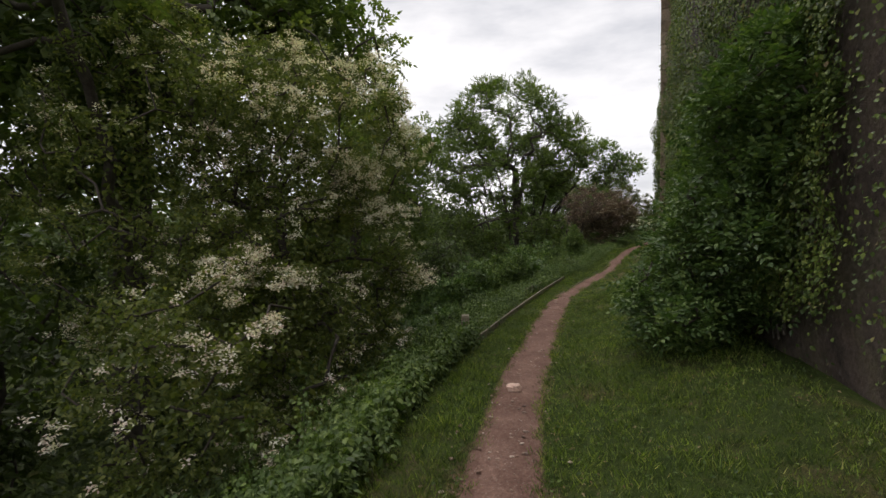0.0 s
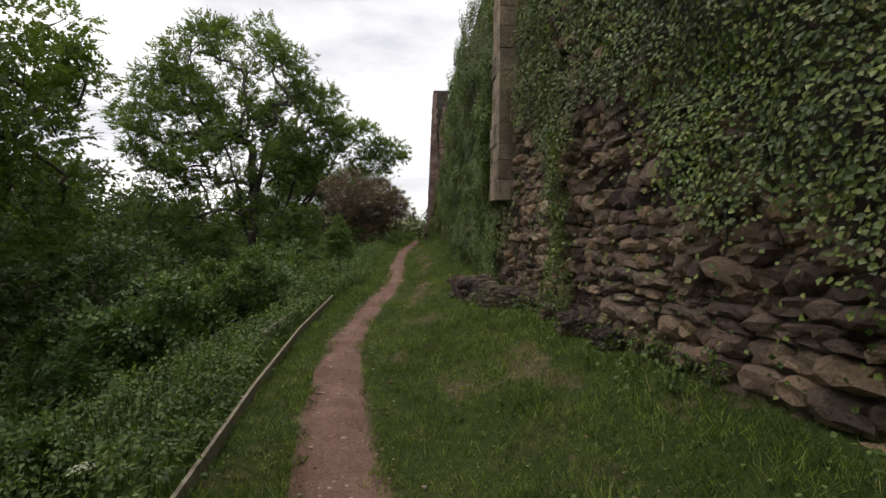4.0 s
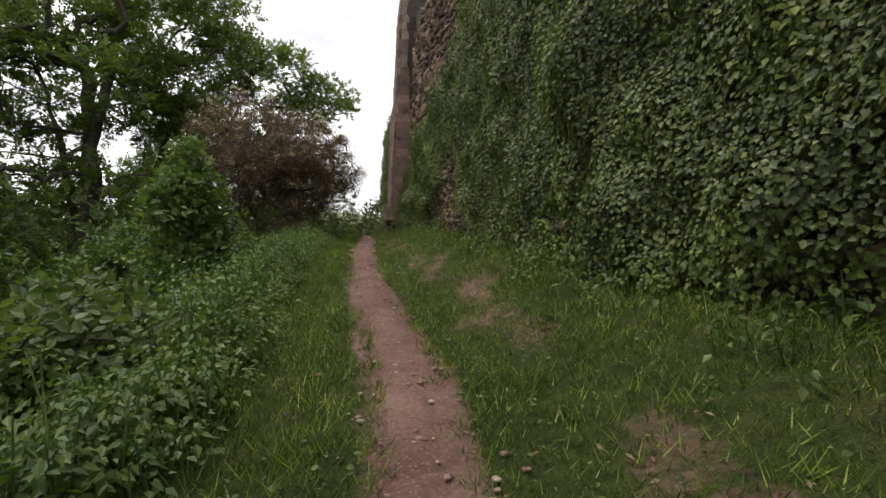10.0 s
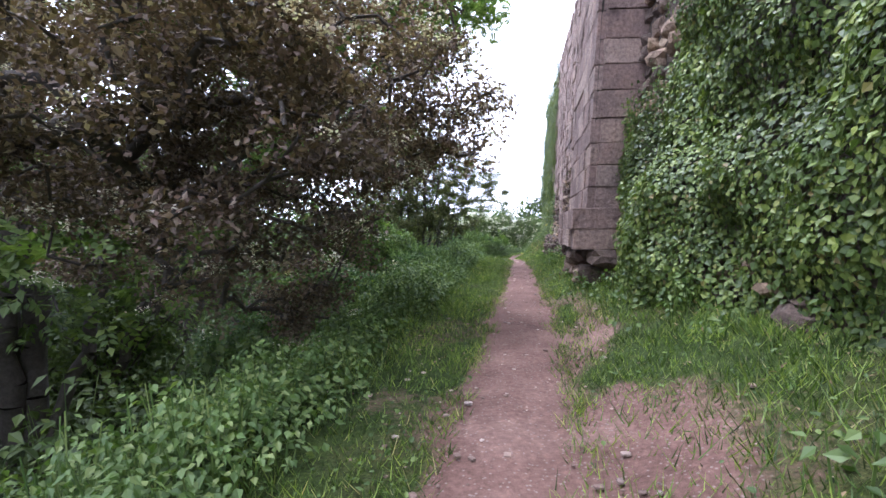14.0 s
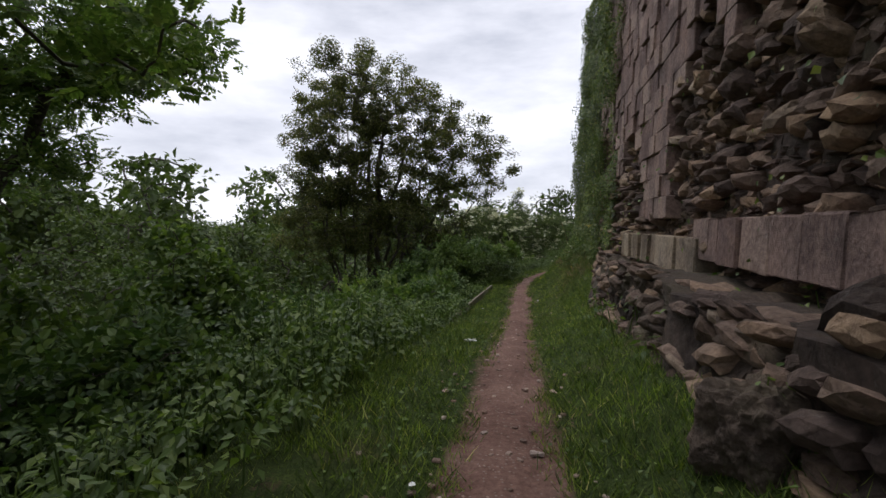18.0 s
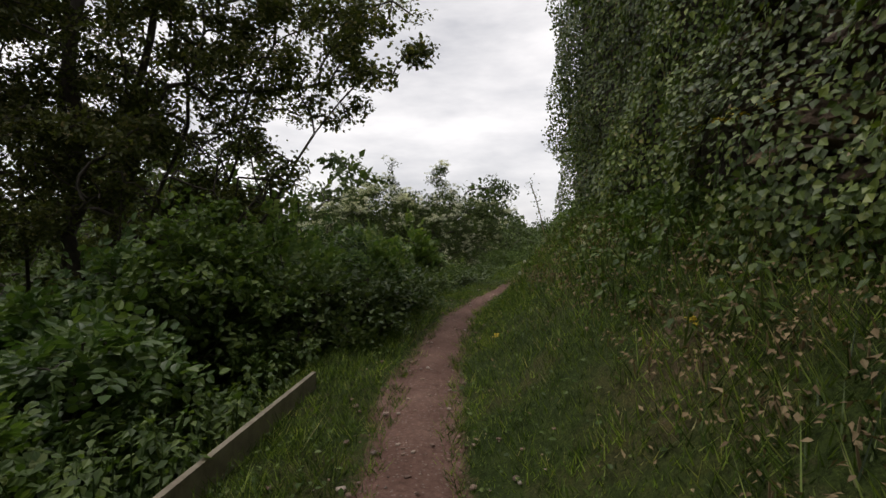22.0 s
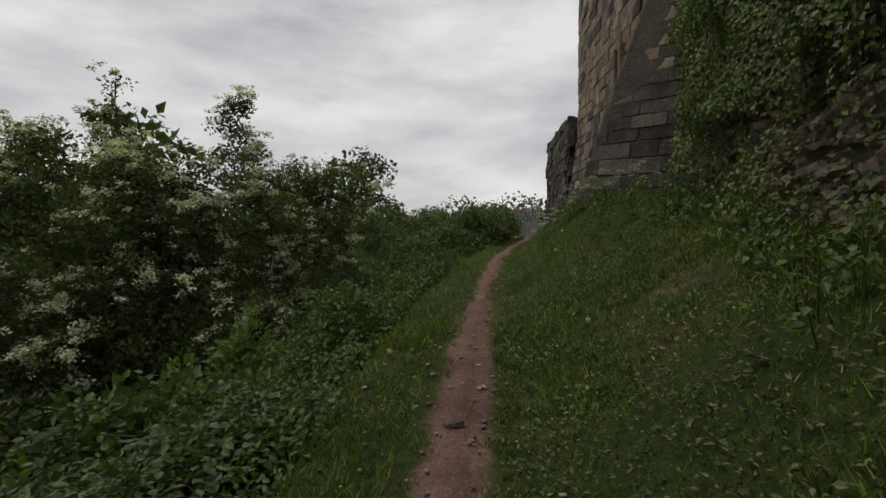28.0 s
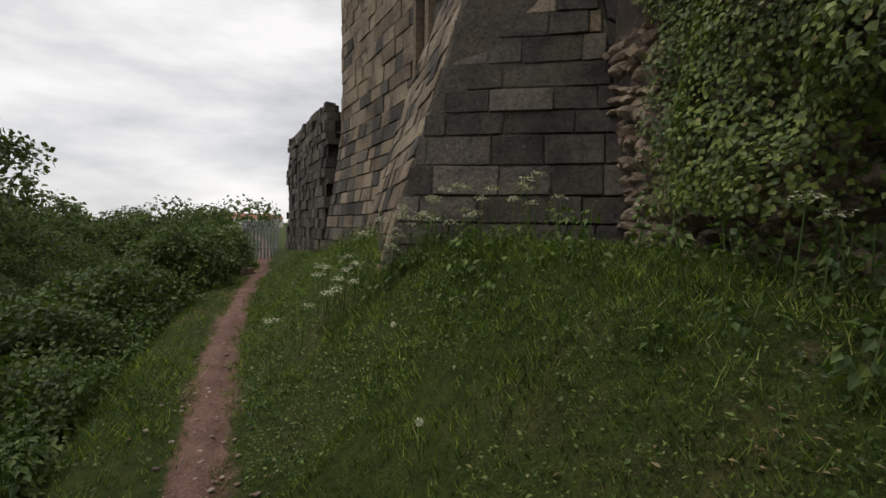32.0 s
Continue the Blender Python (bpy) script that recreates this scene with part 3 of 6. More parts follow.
class Run:
    """A wall's front line; s runs along it, the front faces to the left of its way."""

    def __init__(self, pts, lean=0.0):
        self.pts, self.lean = np.array(pts, float), lean
        seg = np.diff(self.pts, axis=0)
        self.cum = np.concatenate([[0], np.cumsum(np.linalg.norm(seg, axis=1))])
        self.length = self.cum[-1]
        self.ways = seg / np.linalg.norm(seg, axis=1, keepdims=True)

    def at(self, s):
        s = np.clip(np.asarray(s, float), 0, self.length)
        k = np.clip(np.searchsorted(self.cum, s, side="right") - 1, 0, len(self.ways) - 1)
        w = self.ways[k]
        p = self.pts[k] + w * (s - self.cum[k])[..., None]
        return p, w

    def place(self, s, z, out):
        """World point at s along, z up (from the ground line 0), out in front of the face."""
        p, w = self.at(s)
        n = np.stack([-w[..., 1], w[..., 0]], -1)
        q = p + n * (np.asarray(out) - self.lean * np.asarray(z))[..., None]
        return np.stack([q[..., 0], q[..., 1], np.broadcast_to(z, q[..., 0].shape)], -1)

    def normal(self, s):
        _, w = self.at(s)
        return np.stack([-w[..., 1], w[..., 0], 0 * w[..., 0]], -1)


def wall_body(name, run, top, depth, label, mat, z0=-1.2, relief=0.12, step=0.22, seed=1, tint=2):
    """A solid wall: uneven front, ragged top, plain back and ends. top(s) gives the height."""
    s = np.linspace(0, run.length, int(run.length / step) + 2)
    hs = top(s)
    nz = int((hs.max() - z0) / 0.3) + 2
    k = np.linspace(0, 1, nz)
    S, K = np.meshgrid(s, k, indexing="ij")
    Zs = z0 + (hs[:, None] - z0) * K
    bump = relief * (fbm(S * 1.4, Zs * 1.4, seed) - 0.6) + 0.4 * relief * (fbm(S * 5, Zs * 5, seed + 4) - 0.5)
    front = run.place(S, Zs, bump)
    r, c = S.shape
    i = np.arange(r * c).reshape(r, c)
    f = [np.stack([i[:-1, :-1], i[:-1, 1:], i[1:, 1:], i[1:, :-1]], -1).reshape(-1, 4)]
    pb = run.place(s, np.full(len(s), z0), np.full(len(s), -depth))
    pt = run.place(s, hs, np.full(len(s), -depth))
    off = r * c
    verts = np.concatenate([front.reshape(-1, 3), pb, pt])
    j = np.arange(r - 1)
    ft, B, T = i[:, -1], off + np.arange(r), off + r + np.arange(r)
    f.append(np.stack([ft[j], T[j], T[j + 1], ft[j + 1]], 1))
    f.append(np.stack([B[j], B[j + 1], T[j + 1], T[j]], 1))
    me = mesh_of(name, verts, f, mat)
    bm = bmesh.new()
    bm.from_mesh(me)
    bmesh.ops.holes_fill(bm, edges=[e for e in bm.edges if e.is_boundary], sides=0)
    bmesh.ops.recalc_face_normals(bm, faces=bm.faces)
    bm.to_mesh(me)
    bm.free()
    return tagged(new(name, me), label=label, kind="structure")


def stone_variant(k, squareness=4.0, rough=0.16):
    """A lumpy rubble stone of unit size: a subdivided cube, rounded and dented."""
    rng = np.random.default_rng(100 + k)
    bm = bmesh.new()
    bmesh.ops.create_cube(bm, size=2)
    bmesh.ops.subdivide_edges(bm, edges=bm.edges[:], cuts=1, use_grid_fill=True)
    for v in bm.verts:
        p = np.array(v.co)
        r = (np.abs(p) ** squareness).sum() ** (1 / squareness)
        p = p / r * (1 + rough * rng.normal() * 0.6)
        v.co = Vector(p * 0.5 * (1 + rough * (rng.random(3) - 0.5)))
    bmesh.ops.triangulate(bm, faces=bm.faces[:])
    return bm


_STONES = {}


def stone_meshes(mat, kind="rubble"):
    key = (mat.name, kind)
    if key not in _STONES:
        out = []
        for k in range(9):
            if kind == "chip":
                bm = stone_variant(k, 4.2, 0.24)
                me = bpy.data.meshes.new("stone")
                bm.to_mesh(me)
                bm.free()
                me.materials.append(mat)
            elif kind in ("boulder", "rubble"):
                big = kind == "boulder"
                bm = bmesh.new()
                bmesh.ops.create_icosphere(bm, subdivisions=3 if big else 2, radius=0.5)
                o = Vector((k * 2.7, k * 1.3, k * 0.9))
                flat = 6 if big else (7, 10, 14)[k % 3]
                for q in bm.verts:
                    d = q.co / (sum(abs(c * 2) ** flat for c in q.co) ** (1 / flat))
                    q.co = d * (1.02 + 0.3 * noise.noise(q.co * 2.4 + o) + 0.2 * noise.noise(q.co * 6.5 + o) + 0.1 * noise.noise(q.co * 15 + o))
                bmesh.ops.rotate(bm, verts=bm.verts[:], matrix=Matrix.Rotation(0.25 * math.sin(k * 2.1), 3, "Y"))
                me = bpy.data.meshes.new("stone")
                bm.to_mesh(me)
                bm.free()
                me.materials.append(mat)
            else:
                v, f = boxes(np.zeros((1, 3)), np.ones((1, 3)), np.zeros(1), 0.045)
                v = v + np.random.default_rng(k).normal(size=v.shape) * 0.012
                me = mesh_of("block", v, f, mat)
            out.append(me)
        _STONES[key] = out
    return _STONES[key]


def courses(run, s0, s1, z0, z1, hgt, length, keep, rng):
    """Rows of stones: (s, z, length, height) for those kept."""
    out, z = [], z0
    while z < z1:
        h = hgt[0] + (hgt[1] - hgt[0]) * rng.random()
        s = s0 - rng.random() * length[1]
        while s < s1:
            l = length[0] + (length[1] - length[0]) * rng.random()
            if s + l / 2 > s0 and s + l / 2 < s1 and keep(s + l / 2, z + h / 2):
                out.append((s + l / 2, z + h / 2, l, h))
            s += l
        z += h
    return out


def lay_stones(wall, run, rows, depth, proud, mat, far_mat, kind, name, tilt=0.1, limit=300, gap=0.94, focus=None, seed=5):
    """Stones as parts of the wall; those past the limit joined in one part."""
    rng = np.random.default_rng(seed)
    meshes = stone_meshes(mat, kind)
    if focus is not None:
        rows = sorted(rows, key=lambda r: (r[0] - focus[0]) ** 2 + 2.0 * (r[1] - focus[1]) ** 2)
    far = []
    for n, (s, z, l, h) in enumerate(rows):
        d = depth[0] + (depth[1] - depth[0]) * rng.random()
        out = proud[0] + (proud[1] - proud[0]) * rng.random() - d / 2
        p = run.place(np.array(s), np.array(z), np.array(out))
        _, w = run.at(s)
        m = Matrix.Translation(p) @ Matrix.Rotation(math.atan2(w[1], w[0]) + rng.normal() * tilt * 0.6, 4, "Z")
        m = m @ Euler((math.atan(run.lean) * 1.0 + rng.normal() * tilt, rng.normal() * tilt, 0)).to_matrix().to_4x4() @ Matrix.Diagonal((l * gap, d, h * gap, 1))
        me = meshes[int(rng.integers(len(meshes)))]
        if n < limit:
            ob = new(name, me)
            ob.parent = wall
            ob.matrix_basis = m
        else:
            far.append((me, m))
    if far:
        vs, tr, qd, n0 = [], [], [], 0
        cache = {}
        for me, m in far:
            if me.name not in cache:
                co = np.empty(len(me.vertices) * 3, np.float32)
                me.vertices.foreach_get("co", co)
                cache[me.name] = (co.reshape(-1, 3), [tuple(p.vertices) for p in me.polygons])
            co, polys = cache[me.name]
            M = np.array(m)
            vs.append(co @ M[:3, :3].T + M[:3, 3])
            tr += [[a + n0 for a in p] for p in polys if len(p) == 3]
            qd += [[a + n0 for a in p] for p in polys if len(p) == 4]
            n0 += len(co)
        me = mesh_of(name + "_courses", np.concatenate(vs), [np.array(q) for q in (tr, qd) if q], far_mat)
        part(name + "_courses", me, wall, kind="stuff")


def ivy_on(run, count, dens, thick, size=(0.06, 0.13), seed=3, label="", zmax=9.0, fine=False, mat=None, z0=0.0):
    """A curtain of ivy on a wall: dens(s, z) in 0..1 says where it grows."""
    rng = np.random.default_rng(seed)
    s, z = rng.random(count * 3) * run.length, z0 + rng.random(count * 3) * (zmax - z0)
    ok = rng.random(count * 3) < dens(s, z)
    s, z = s[ok][:count], z[ok][:count]
    if len(s) == 0:
        return
    swell = lambda a, b: thick * (0.15 + 1.5 * fbm(a * 1.0, b * 0.75, seed + 7) ** 2 + 0.55 * (vnoise(a * 3.4, b * 2.6, seed + 9) - 0.4))
    depth = swell(s, z)
    out = 0.05 + np.maximum(0.02, depth * rng.random(len(s)) ** 0.35)
    at = run.place(s, z, out)
    _, way = run.at(s)
    ds, dz = (swell(s + 0.05, z) - depth) / 0.05, (swell(s, z + 0.05) - depth) / 0.05
    n = run.normal(s) * 1.1 - np.stack([way[:, 0] * ds, way[:, 1] * ds, dz], 1) + 0.5 * rng.normal(size=(len(s), 3)) * (0.9, 0.9, 0.7) + np.array([0, 0, 0.45])
    tip = np.array([0, 0, -0.8]) + 0.8 * rng.normal(size=(len(s), 3))
    v, f = leaf_mesh("ivy" if fine else "heart", at, n, tip, size[0] + (size[1] - size[0]) * rng.random(len(s)) ** 1.5)
    root = thing("ivy", label or "dense green ivy climbing over the old stone wall", "ivy")
    part("foliage", mesh_of("foliage", v, f, mat or M_IVY), root, kind="stuff")
    # woody stems
    st, en, r = [], [], []
    for _ in range(int(run.length * 1.6)):
        s0 = rng.random() * run.length
        z1 = z0 + 0.1
        while z1 < zmax * 0.75:
            s1, z2 = s0 + rng.normal() * 0.18, z1 + 0.25 + 0.2 * rng.random()
            if dens(np.array([s1]), np.array([z2]))[0] > 0.15 and 0 < s1 < run.length:
                st.append(run.place(np.array(s0), np.array(z1), np.array(0.05)))
                en.append(run.place(np.array(s1), np.array(z2), np.array(0.05)))
                r.append(0.014 * (1.2 - z1 / zmax))
            s0, z1 = s1, z2
    if st:
        r = np.array(r)
        part("woody_vine", mesh_of("woody_vine", *tubes(st, en, r, r * 0.9), M_BARK), root, kind="stuff")
    return root


# ---------- the walls of the place ----------
def ragged(base, seed, amp=0.5):
    return lambda s: base(s) + amp * (np.floor(fbm(s * 0.9, 0 * s, seed) * 6) / 6 - 0.5) + 0.12 * (fbm(s * 5, 0 * s, seed + 1) - 0.5)


def build_walls():
    rng = np.random.default_rng(11)
    # first stretch, ivy above and broken rubble below
    runA = Run([(3.0, -8), (2.2, 2), (1.5, 8), (1.2, 12.2), (1.25, 15.7), (1.25, 17.0)], 0.03)
    sA = lambda y: np.interp(y, runA.pts[:, 1], runA.cum)
    wA = wall_body("wall_1", runA, ragged(lambda s: 9.4 + 0 * s, 5), 1.6, "tall ruined curtain wall of rubble stone under ivy", M_CORE, seed=2, relief=0.05)
    y_of = lambda s: np.interp(s, runA.cum, runA.pts[:, 1])
    bare = lambda s, z: (y_of(s) > 9.2) and (z < 0.75 + 0.9 * (y_of(s) - 9) or y_of(s) > 14.2) and (y_of(s) < 16.9)
    rows = courses(runA, sA(8.8), sA(17.0), 0.15, 5.6, (0.08, 0.2), (0.1, 0.32), lambda s, z: bare(s, z) or z < 1.2, rng)
    lay_stones(wA, runA, rows, (0.2, 0.4), (-0.02, 0.13), M_RUBBLE, M_RUBBLE_I, "rubble", "stone", 0.13, focus=(sA(13), 1.8), gap=1.08, seed=6)
    ivy_on(runA, 120000, lambda s, z: np.clip(np.where(y_of(s) < 13.0, smooth01((z - (0.9 + 0.6 * np.maximum(0, y_of(s) - 9.5)) + 0.9 * (fbm(s, z, 8) - 0.5)) / 0.5), np.where(y_of(s) < 15.6, 0.85 * (fbm(s * 1.2, z * 0.8, 4) + 0.12 * (z - 2.2) > 0.44), np.where(y_of(s) > 16.7, 1.0, 0.25 * (fbm(s * 1.5, z * 1.5, 9) > 0.5)))), 0.03, 1) * (0.4 + 0.6 * (z < 5)) * (0.12 + 0.88 * (y_of(s) > 5)), 0.34, (0.028, 0.056), 13, zmax=8.5)
    rows = courses(runA, sA(10.2), sA(16.9), 0.2, 3.2, (0.045, 0.1), (0.06, 0.17), lambda s, z: bare(s, z) or z < 1.2, rng)
    lay_stones(wA, runA, rows, (0.12, 0.2), (-0.02, 0.05), M_RUBBLE, M_RUBBLE_I, "chip", "chip", 0.2, limit=0, gap=1.05, seed=14)
    # dressed pier with undercut foot
    pier = Run([(0.95, 16.09), (1.0, 16.8)], 0.02)
    wP = wall_body("wall_2", pier, lambda s: 8.9 + 0 * s, 0.6, "dressed sandstone pier standing out of the curtain wall", M_DARKLINE, z0=2.1, relief=0.02)
    pz, n = 2.12, 0
    prow = []
    while pz < 8.7:
        h = 0.26 + 0.12 * rng.random()
        cut = 0.3 + 0.4 * rng.random()
        for a, b in ((0, cut), (cut, 1.0)):
            prow.append((pier.length * (a + b) / 2, pz + h / 2, pier.length * (b - a), h))
        pz += h
    lay_stones(wP, pier, prow, (0.3, 0.34), (0.03, 0.06), M_ASHLAR_TAN, M_ASHLAR_TAN, "block", "block", 0.008, gap=0.975, seed=8)
    prow = [(0.3, z, 0.6, h) for z, h in [(r[1], r[3]) for r in prow[::2]]]
    lay_stones(wP, Run([(1.32, 16.06), (0.95, 16.07)]), [(0.17, z, 0.34, h) for _, z, _, h in prow], (0.2, 0.22), (0.03, 0.05), M_ASHLAR_TAN, M_ASHLAR_TAN, "block", "block", 0.008, gap=0.97, seed=9)
    # low plinth of old footings at the pier's foot
    foot = Run([(1.05, 14.0), (0.6, 15.2), (0.24, 16.7), (1.2, 17.0)], 0.0)
    wF = wall_body("wall_3", foot, lambda s: 0.62 + 0.25 * (fbm(s * 1.5, 0 * s, 3) - 0.5), 0.7, "low plinth of broken footings along the wall's foot", M_CORE, z0=-0.4, relief=0.15)
    lay_stones(wF, foot, courses(foot, 0.0, foot.length, 0.1, 0.75, (0.1, 0.2), (0.12, 0.34), lambda s, z: True, rng), (0.15, 0.3), (-0.05, 0.06), M_FOOTING, M_FOOTING_I, "rubble", "stone", 0.12, seed=10)
    lay_stones(wF, foot, [(s, 0.66, 0.2 + 0.12 * rng.random(), 0.1) for s in np.arange(0.2, foot.length, 0.2)], (0.25, 0.4), (-0.12, 0.02), M_FOOTING, M_FOOTING_I, "rubble", "stone", 0.14, seed=12)
    # second stretch, wholly in ivy
    runC = Run([(1.25, 17.05), (1.35, 22.3), (1.75, 28), (2.05, 34.0)], 0.035)
    yC = lambda s: np.interp(s, runC.cum, runC.pts[:, 1])
    sC = lambda y: np.interp(y, runC.pts[:, 1], runC.cum)
    wC = wall_body("wall_4", runC, ragged(lambda s: np.interp(s, [0, 2, 6, 10.5, 13.2, 17.0], [8.2, 7.6, 7.0, 6.7, 7.2, 7.9]), 15, 0.5), 1.6, "high curtain wall hung with a thick coat of ivy", M_CORE, seed=12)
    rows = courses(runC, 0, runC.length, 0.2, 2.7, (0.07, 0.17), (0.08, 0.26), lambda s, z: z < (0.9 + 0.5 * (yC(s) > 19) + 1.2 * (abs(yC(s) - 27.6) < 2.1) + 0.3 * np.sin(yC(s))), rng)
    lay_stones(wC, runC, rows, (0.2, 0.4), (0.0, 0.16), M_RUBBLE, M_RUBBLE_I, "rubble", "stone", 0.14, focus=(sC(27.5), 1.2), seed=16)
    densC = lambda s, z: np.clip(smooth01((z - (0.5 + 1.65 * np.exp(-((yC(s) - 27.6) / 1.5) ** 2)) + 1.1 * (fbm(s * 0.8, z * 0.8, 14) - 0.5)) / 0.8) * (0.45 + 0.75 * (fbm(s * 1.6, z * 1.3, 18))), 0.015, 1)
    rows = courses(runC, sC(25.4), sC(30.0), 0.9, 2.6, (0.045, 0.1), (0.06, 0.17), lambda s, z: True, rng)
    lay_stones(wC, runC, rows, (0.12, 0.2), (0.02, 0.14), M_RUBBLE, M_RUBBLE_I, "chip", "chip", 0.25, limit=0, gap=1.05, seed=19)
    brow = lambda s: np.interp(yC(s), [17, 22, 25.5, 27, 30, 33.5], [8.0, 7.5, 6.4, 5.4, 4.4, 3.0]) + 0.9 * (fbm(s * 1.3, 0 * s, 47) - 0.5)
    rows = courses(runC, sC(23), runC.length, 2.6, 7.2, (0.1, 0.22), (0.14, 0.38), lambda s, z: z > float(brow(np.array(s))) - 0.5, rng)
    lay_stones(wC, runC, rows, (0.2, 0.35), (-0.02, 0.1), M_RUBBLE, M_RUBBLE_I, "rubble", "stone", 0.1, limit=0, gap=1.04, seed=48)
    ivy_on(runC, 250000, lambda s, z: densC(s, z) * (0.5 + 0.5 * (z < 4.2)) * smooth01((brow(s) - z) / 0.7), 0.42, (0.024, 0.054), 17, zmax=8.2)
    # pink dressed buttress
    but = Run([(1.5, 34.0), (1.78, 36.3)], 0.045)
    wD = wall_body("wall_5", but, lambda s: 8.8 + 0 * s, 0.8, "tall pink ashlar buttress on a sloped foot", M_DARKLINE, z0=1.6, relief=0.01)
    z = 1.75
    rowsB, rowsR = [], []
    while z < 8.6:
        h = 0.24 + 0.08 * rng.random()
        s = -0.3 * rng.random()
        while s < but.length:
            l = 0.4 + 0.3 * rng.random()
            a, b = max(0, s), min(but.length, s + l)
            if b - a > 0.1:
                rowsB.append(((a + b) / 2, z + h / 2, b - a, h))
            s += l
        rowsR.append((0.27, z + h / 2, 0.5, h))
        z += h
    lay_stones(wD, but, rowsB, (0.2, 0.24), (0.03, 0.05), M_ASHLAR, M_ASHLAR, "block", "block", 0.006, gap=0.975, seed=20)
    for q in rowsR:
        lay_stones(wD, Run([(2.06 + 0.045 * q[1], 33.97), (1.5 + 0.045 * q[1], 33.98)]), [q], (0.2, 0.22), (0.04, 0.05), M_ASHLAR, M_ASHLAR, "block", "block", 0.005, gap=0.97, seed=int(q[1] * 100))
    lay_stones(wD, Run([(1.42, 33.85), (1.75, 36.4)]), [(s, zz, 0.62, 0.24) for s in (0.3, 0.95, 1.6, 2.2) for zz in (1.45, 1.68)], (0.5, 0.6), (0.03, 0.08), M_ASHLAR, M_ASHLAR, "block", "block", 0.02, seed=22)
    rows = courses(Run([(1.55, 33.9), (1.85, 36.4)]), 0, 2.5, 0.4, 1.4, (0.14, 0.24), (0.2, 0.5), lambda s, z: True, rng)
    lay_stones(wD, Run([(1.55, 33.9), (1.85, 36.4)]), rows, (0.4, 0.5), (0.0, 0.14), M_RUBBLE, M_RUBBLE_I, "rubble", "stone", 0.12, seed=23)
    # third stretch: robbed facing, rubble core, ledges
    runE = Run([(2.2, 36.3), (2.9, 40.5), (3.3, 44), (3.6, 47), (3.95, 49.5), (4.28, 52.6), (4.42, 54.5)], 0.03)
    yE = lambda s: np.interp(s, runE.cum, runE.pts[:, 1])
    sE = lambda y: np.interp(y, runE.pts[:, 1], runE.cum)
    wE = wall_body("wall_6", runE, ragged(lambda s: np.interp(yE(s), [36, 42, 48, 51, 54.5], [8.4, 8.2, 8.0, 7.7, 7.6]), 25, 0.5), 1.5, "ruined wall with robbed facing and bare rubble core", M_CORE, seed=22, relief=0.05)
    facing = lambda s, z: ((37.2 < yE(s) < 38.9 and z > 2.0) or (41.0 < yE(s) < 43.8 and 3.2 + 0.25 * np.sin(5 * yE(s)) < z < 8) or (43.8 < yE(s) < 44.9 and z > 1.75) or (44.9 < yE(s) < 47 and z > 2.7 + 0.3 * np.sin(4 * yE(s))) or (47 < yE(s) < 50 and z > 3.5 + 0.3 * np.sin(3 * yE(s))))
    rows = courses(runE, 0, runE.length, 1.3, 7.6, (0.2, 0.3), (0.2, 0.42), facing, rng)
    lay_stones(wE, runE, rows, (0.22, 0.32), (0.12, 0.17), M_ASHLAR, M_ASHLAR, "block", "block", 0.014, focus=(sE(42.5), 2.2), gap=0.975, limit=260, seed=26)
    lay_stones(wE, runE, [(s, 1.44, 0.25, 0.3) for s in np.arange(sE(42.7), sE(45.6), 0.26)], (0.3, 0.34), (0.2, 0.24), M_ASHLAR_TAN, M_ASHLAR_TAN, "block", "block", 0.012, gap=0.975, seed=27)
    lay_stones(wE, runE, [(s, 1.58, 0.33, 0.3) for s in np.arange(sE(40.2), sE(42.6), 0.34)], (0.3, 0.34), (0.18, 0.24), M_ASHLAR, M_ASHLAR, "block", "block", 0.012, gap=0.975, seed=28)
    thin = lambda s, z: yE(s) > 44.6 and z < 2.3
    rows = courses(runE, 0, sE(50.5), 0.3, 5.2, (0.065, 0.16), (0.08, 0.22), lambda s, z: not facing(s, z) and not thin(s, z), rng)
    lay_stones(wE, runE, rows, (0.22, 0.4), (-0.12, 0.16), M_RUBBLE, M_RUBBLE_I, "rubble", "stone", 0.24, focus=(sE(43.0), 1.9), gap=1.06, seed=29)
    rows = courses(runE, sE(44.6), sE(50.5), 0.3, 2.35, (0.05, 0.12), (0.1, 0.28), thin, rng)
    lay_stones(wE, runE, rows, (0.25, 0.45), (-0.06, 0.2), M_RUBBLE, M_RUBBLE_I, "rubble", "stone", 0.14, focus=(sE(46.0), 1.2), limit=200, gap=1.02, seed=33)
    rows = courses(runE, sE(38.5), sE(47.5), 0.8, 3.4, (0.045, 0.1), (0.06, 0.17), lambda s, z: not facing(s, z), rng)
    lay_stones(wE, runE, rows, (0.12, 0.2), (-0.02, 0.045), M_RUBBLE, M_RUBBLE_I, "chip", "chip", 0.2, limit=0, gap=1.05, seed=30)
    # sloping mass of old footings under the facing
    slope = Run([(1.85, 37.3), (2.02, 39.2), (2.22, 41.2), (2.48, 43.6), (2.75, 45.4), (3.2, 47.6), (3.62, 49.2), (3.95, 51.2)], 0.18)
    tops = lambda s: np.interp(s, [0, 1.2, 4, 6.5, 8.4, 10.6, 12.2, 14.2], [1.05, 1.3, 1.34, 1.3, 1.22, 1.22, 1.35, 1.45]) + 0.25 * (fbm(s * 1.3, 0 * s, 71) - 0.5)
    wS = wall_body("wall_9", slope, tops, 0.9, "sloping dark mass of mossy rubble footings", M_FOOTING, z0=-0.2, relief=0.34, step=0.14, seed=73)
    rows = courses(slope, 0.1, 7.4, 0.35, 1.45, (0.1, 0.24), (0.16, 0.44), lambda s, z: z < tops(np.array(s)) + 0.02, rng)
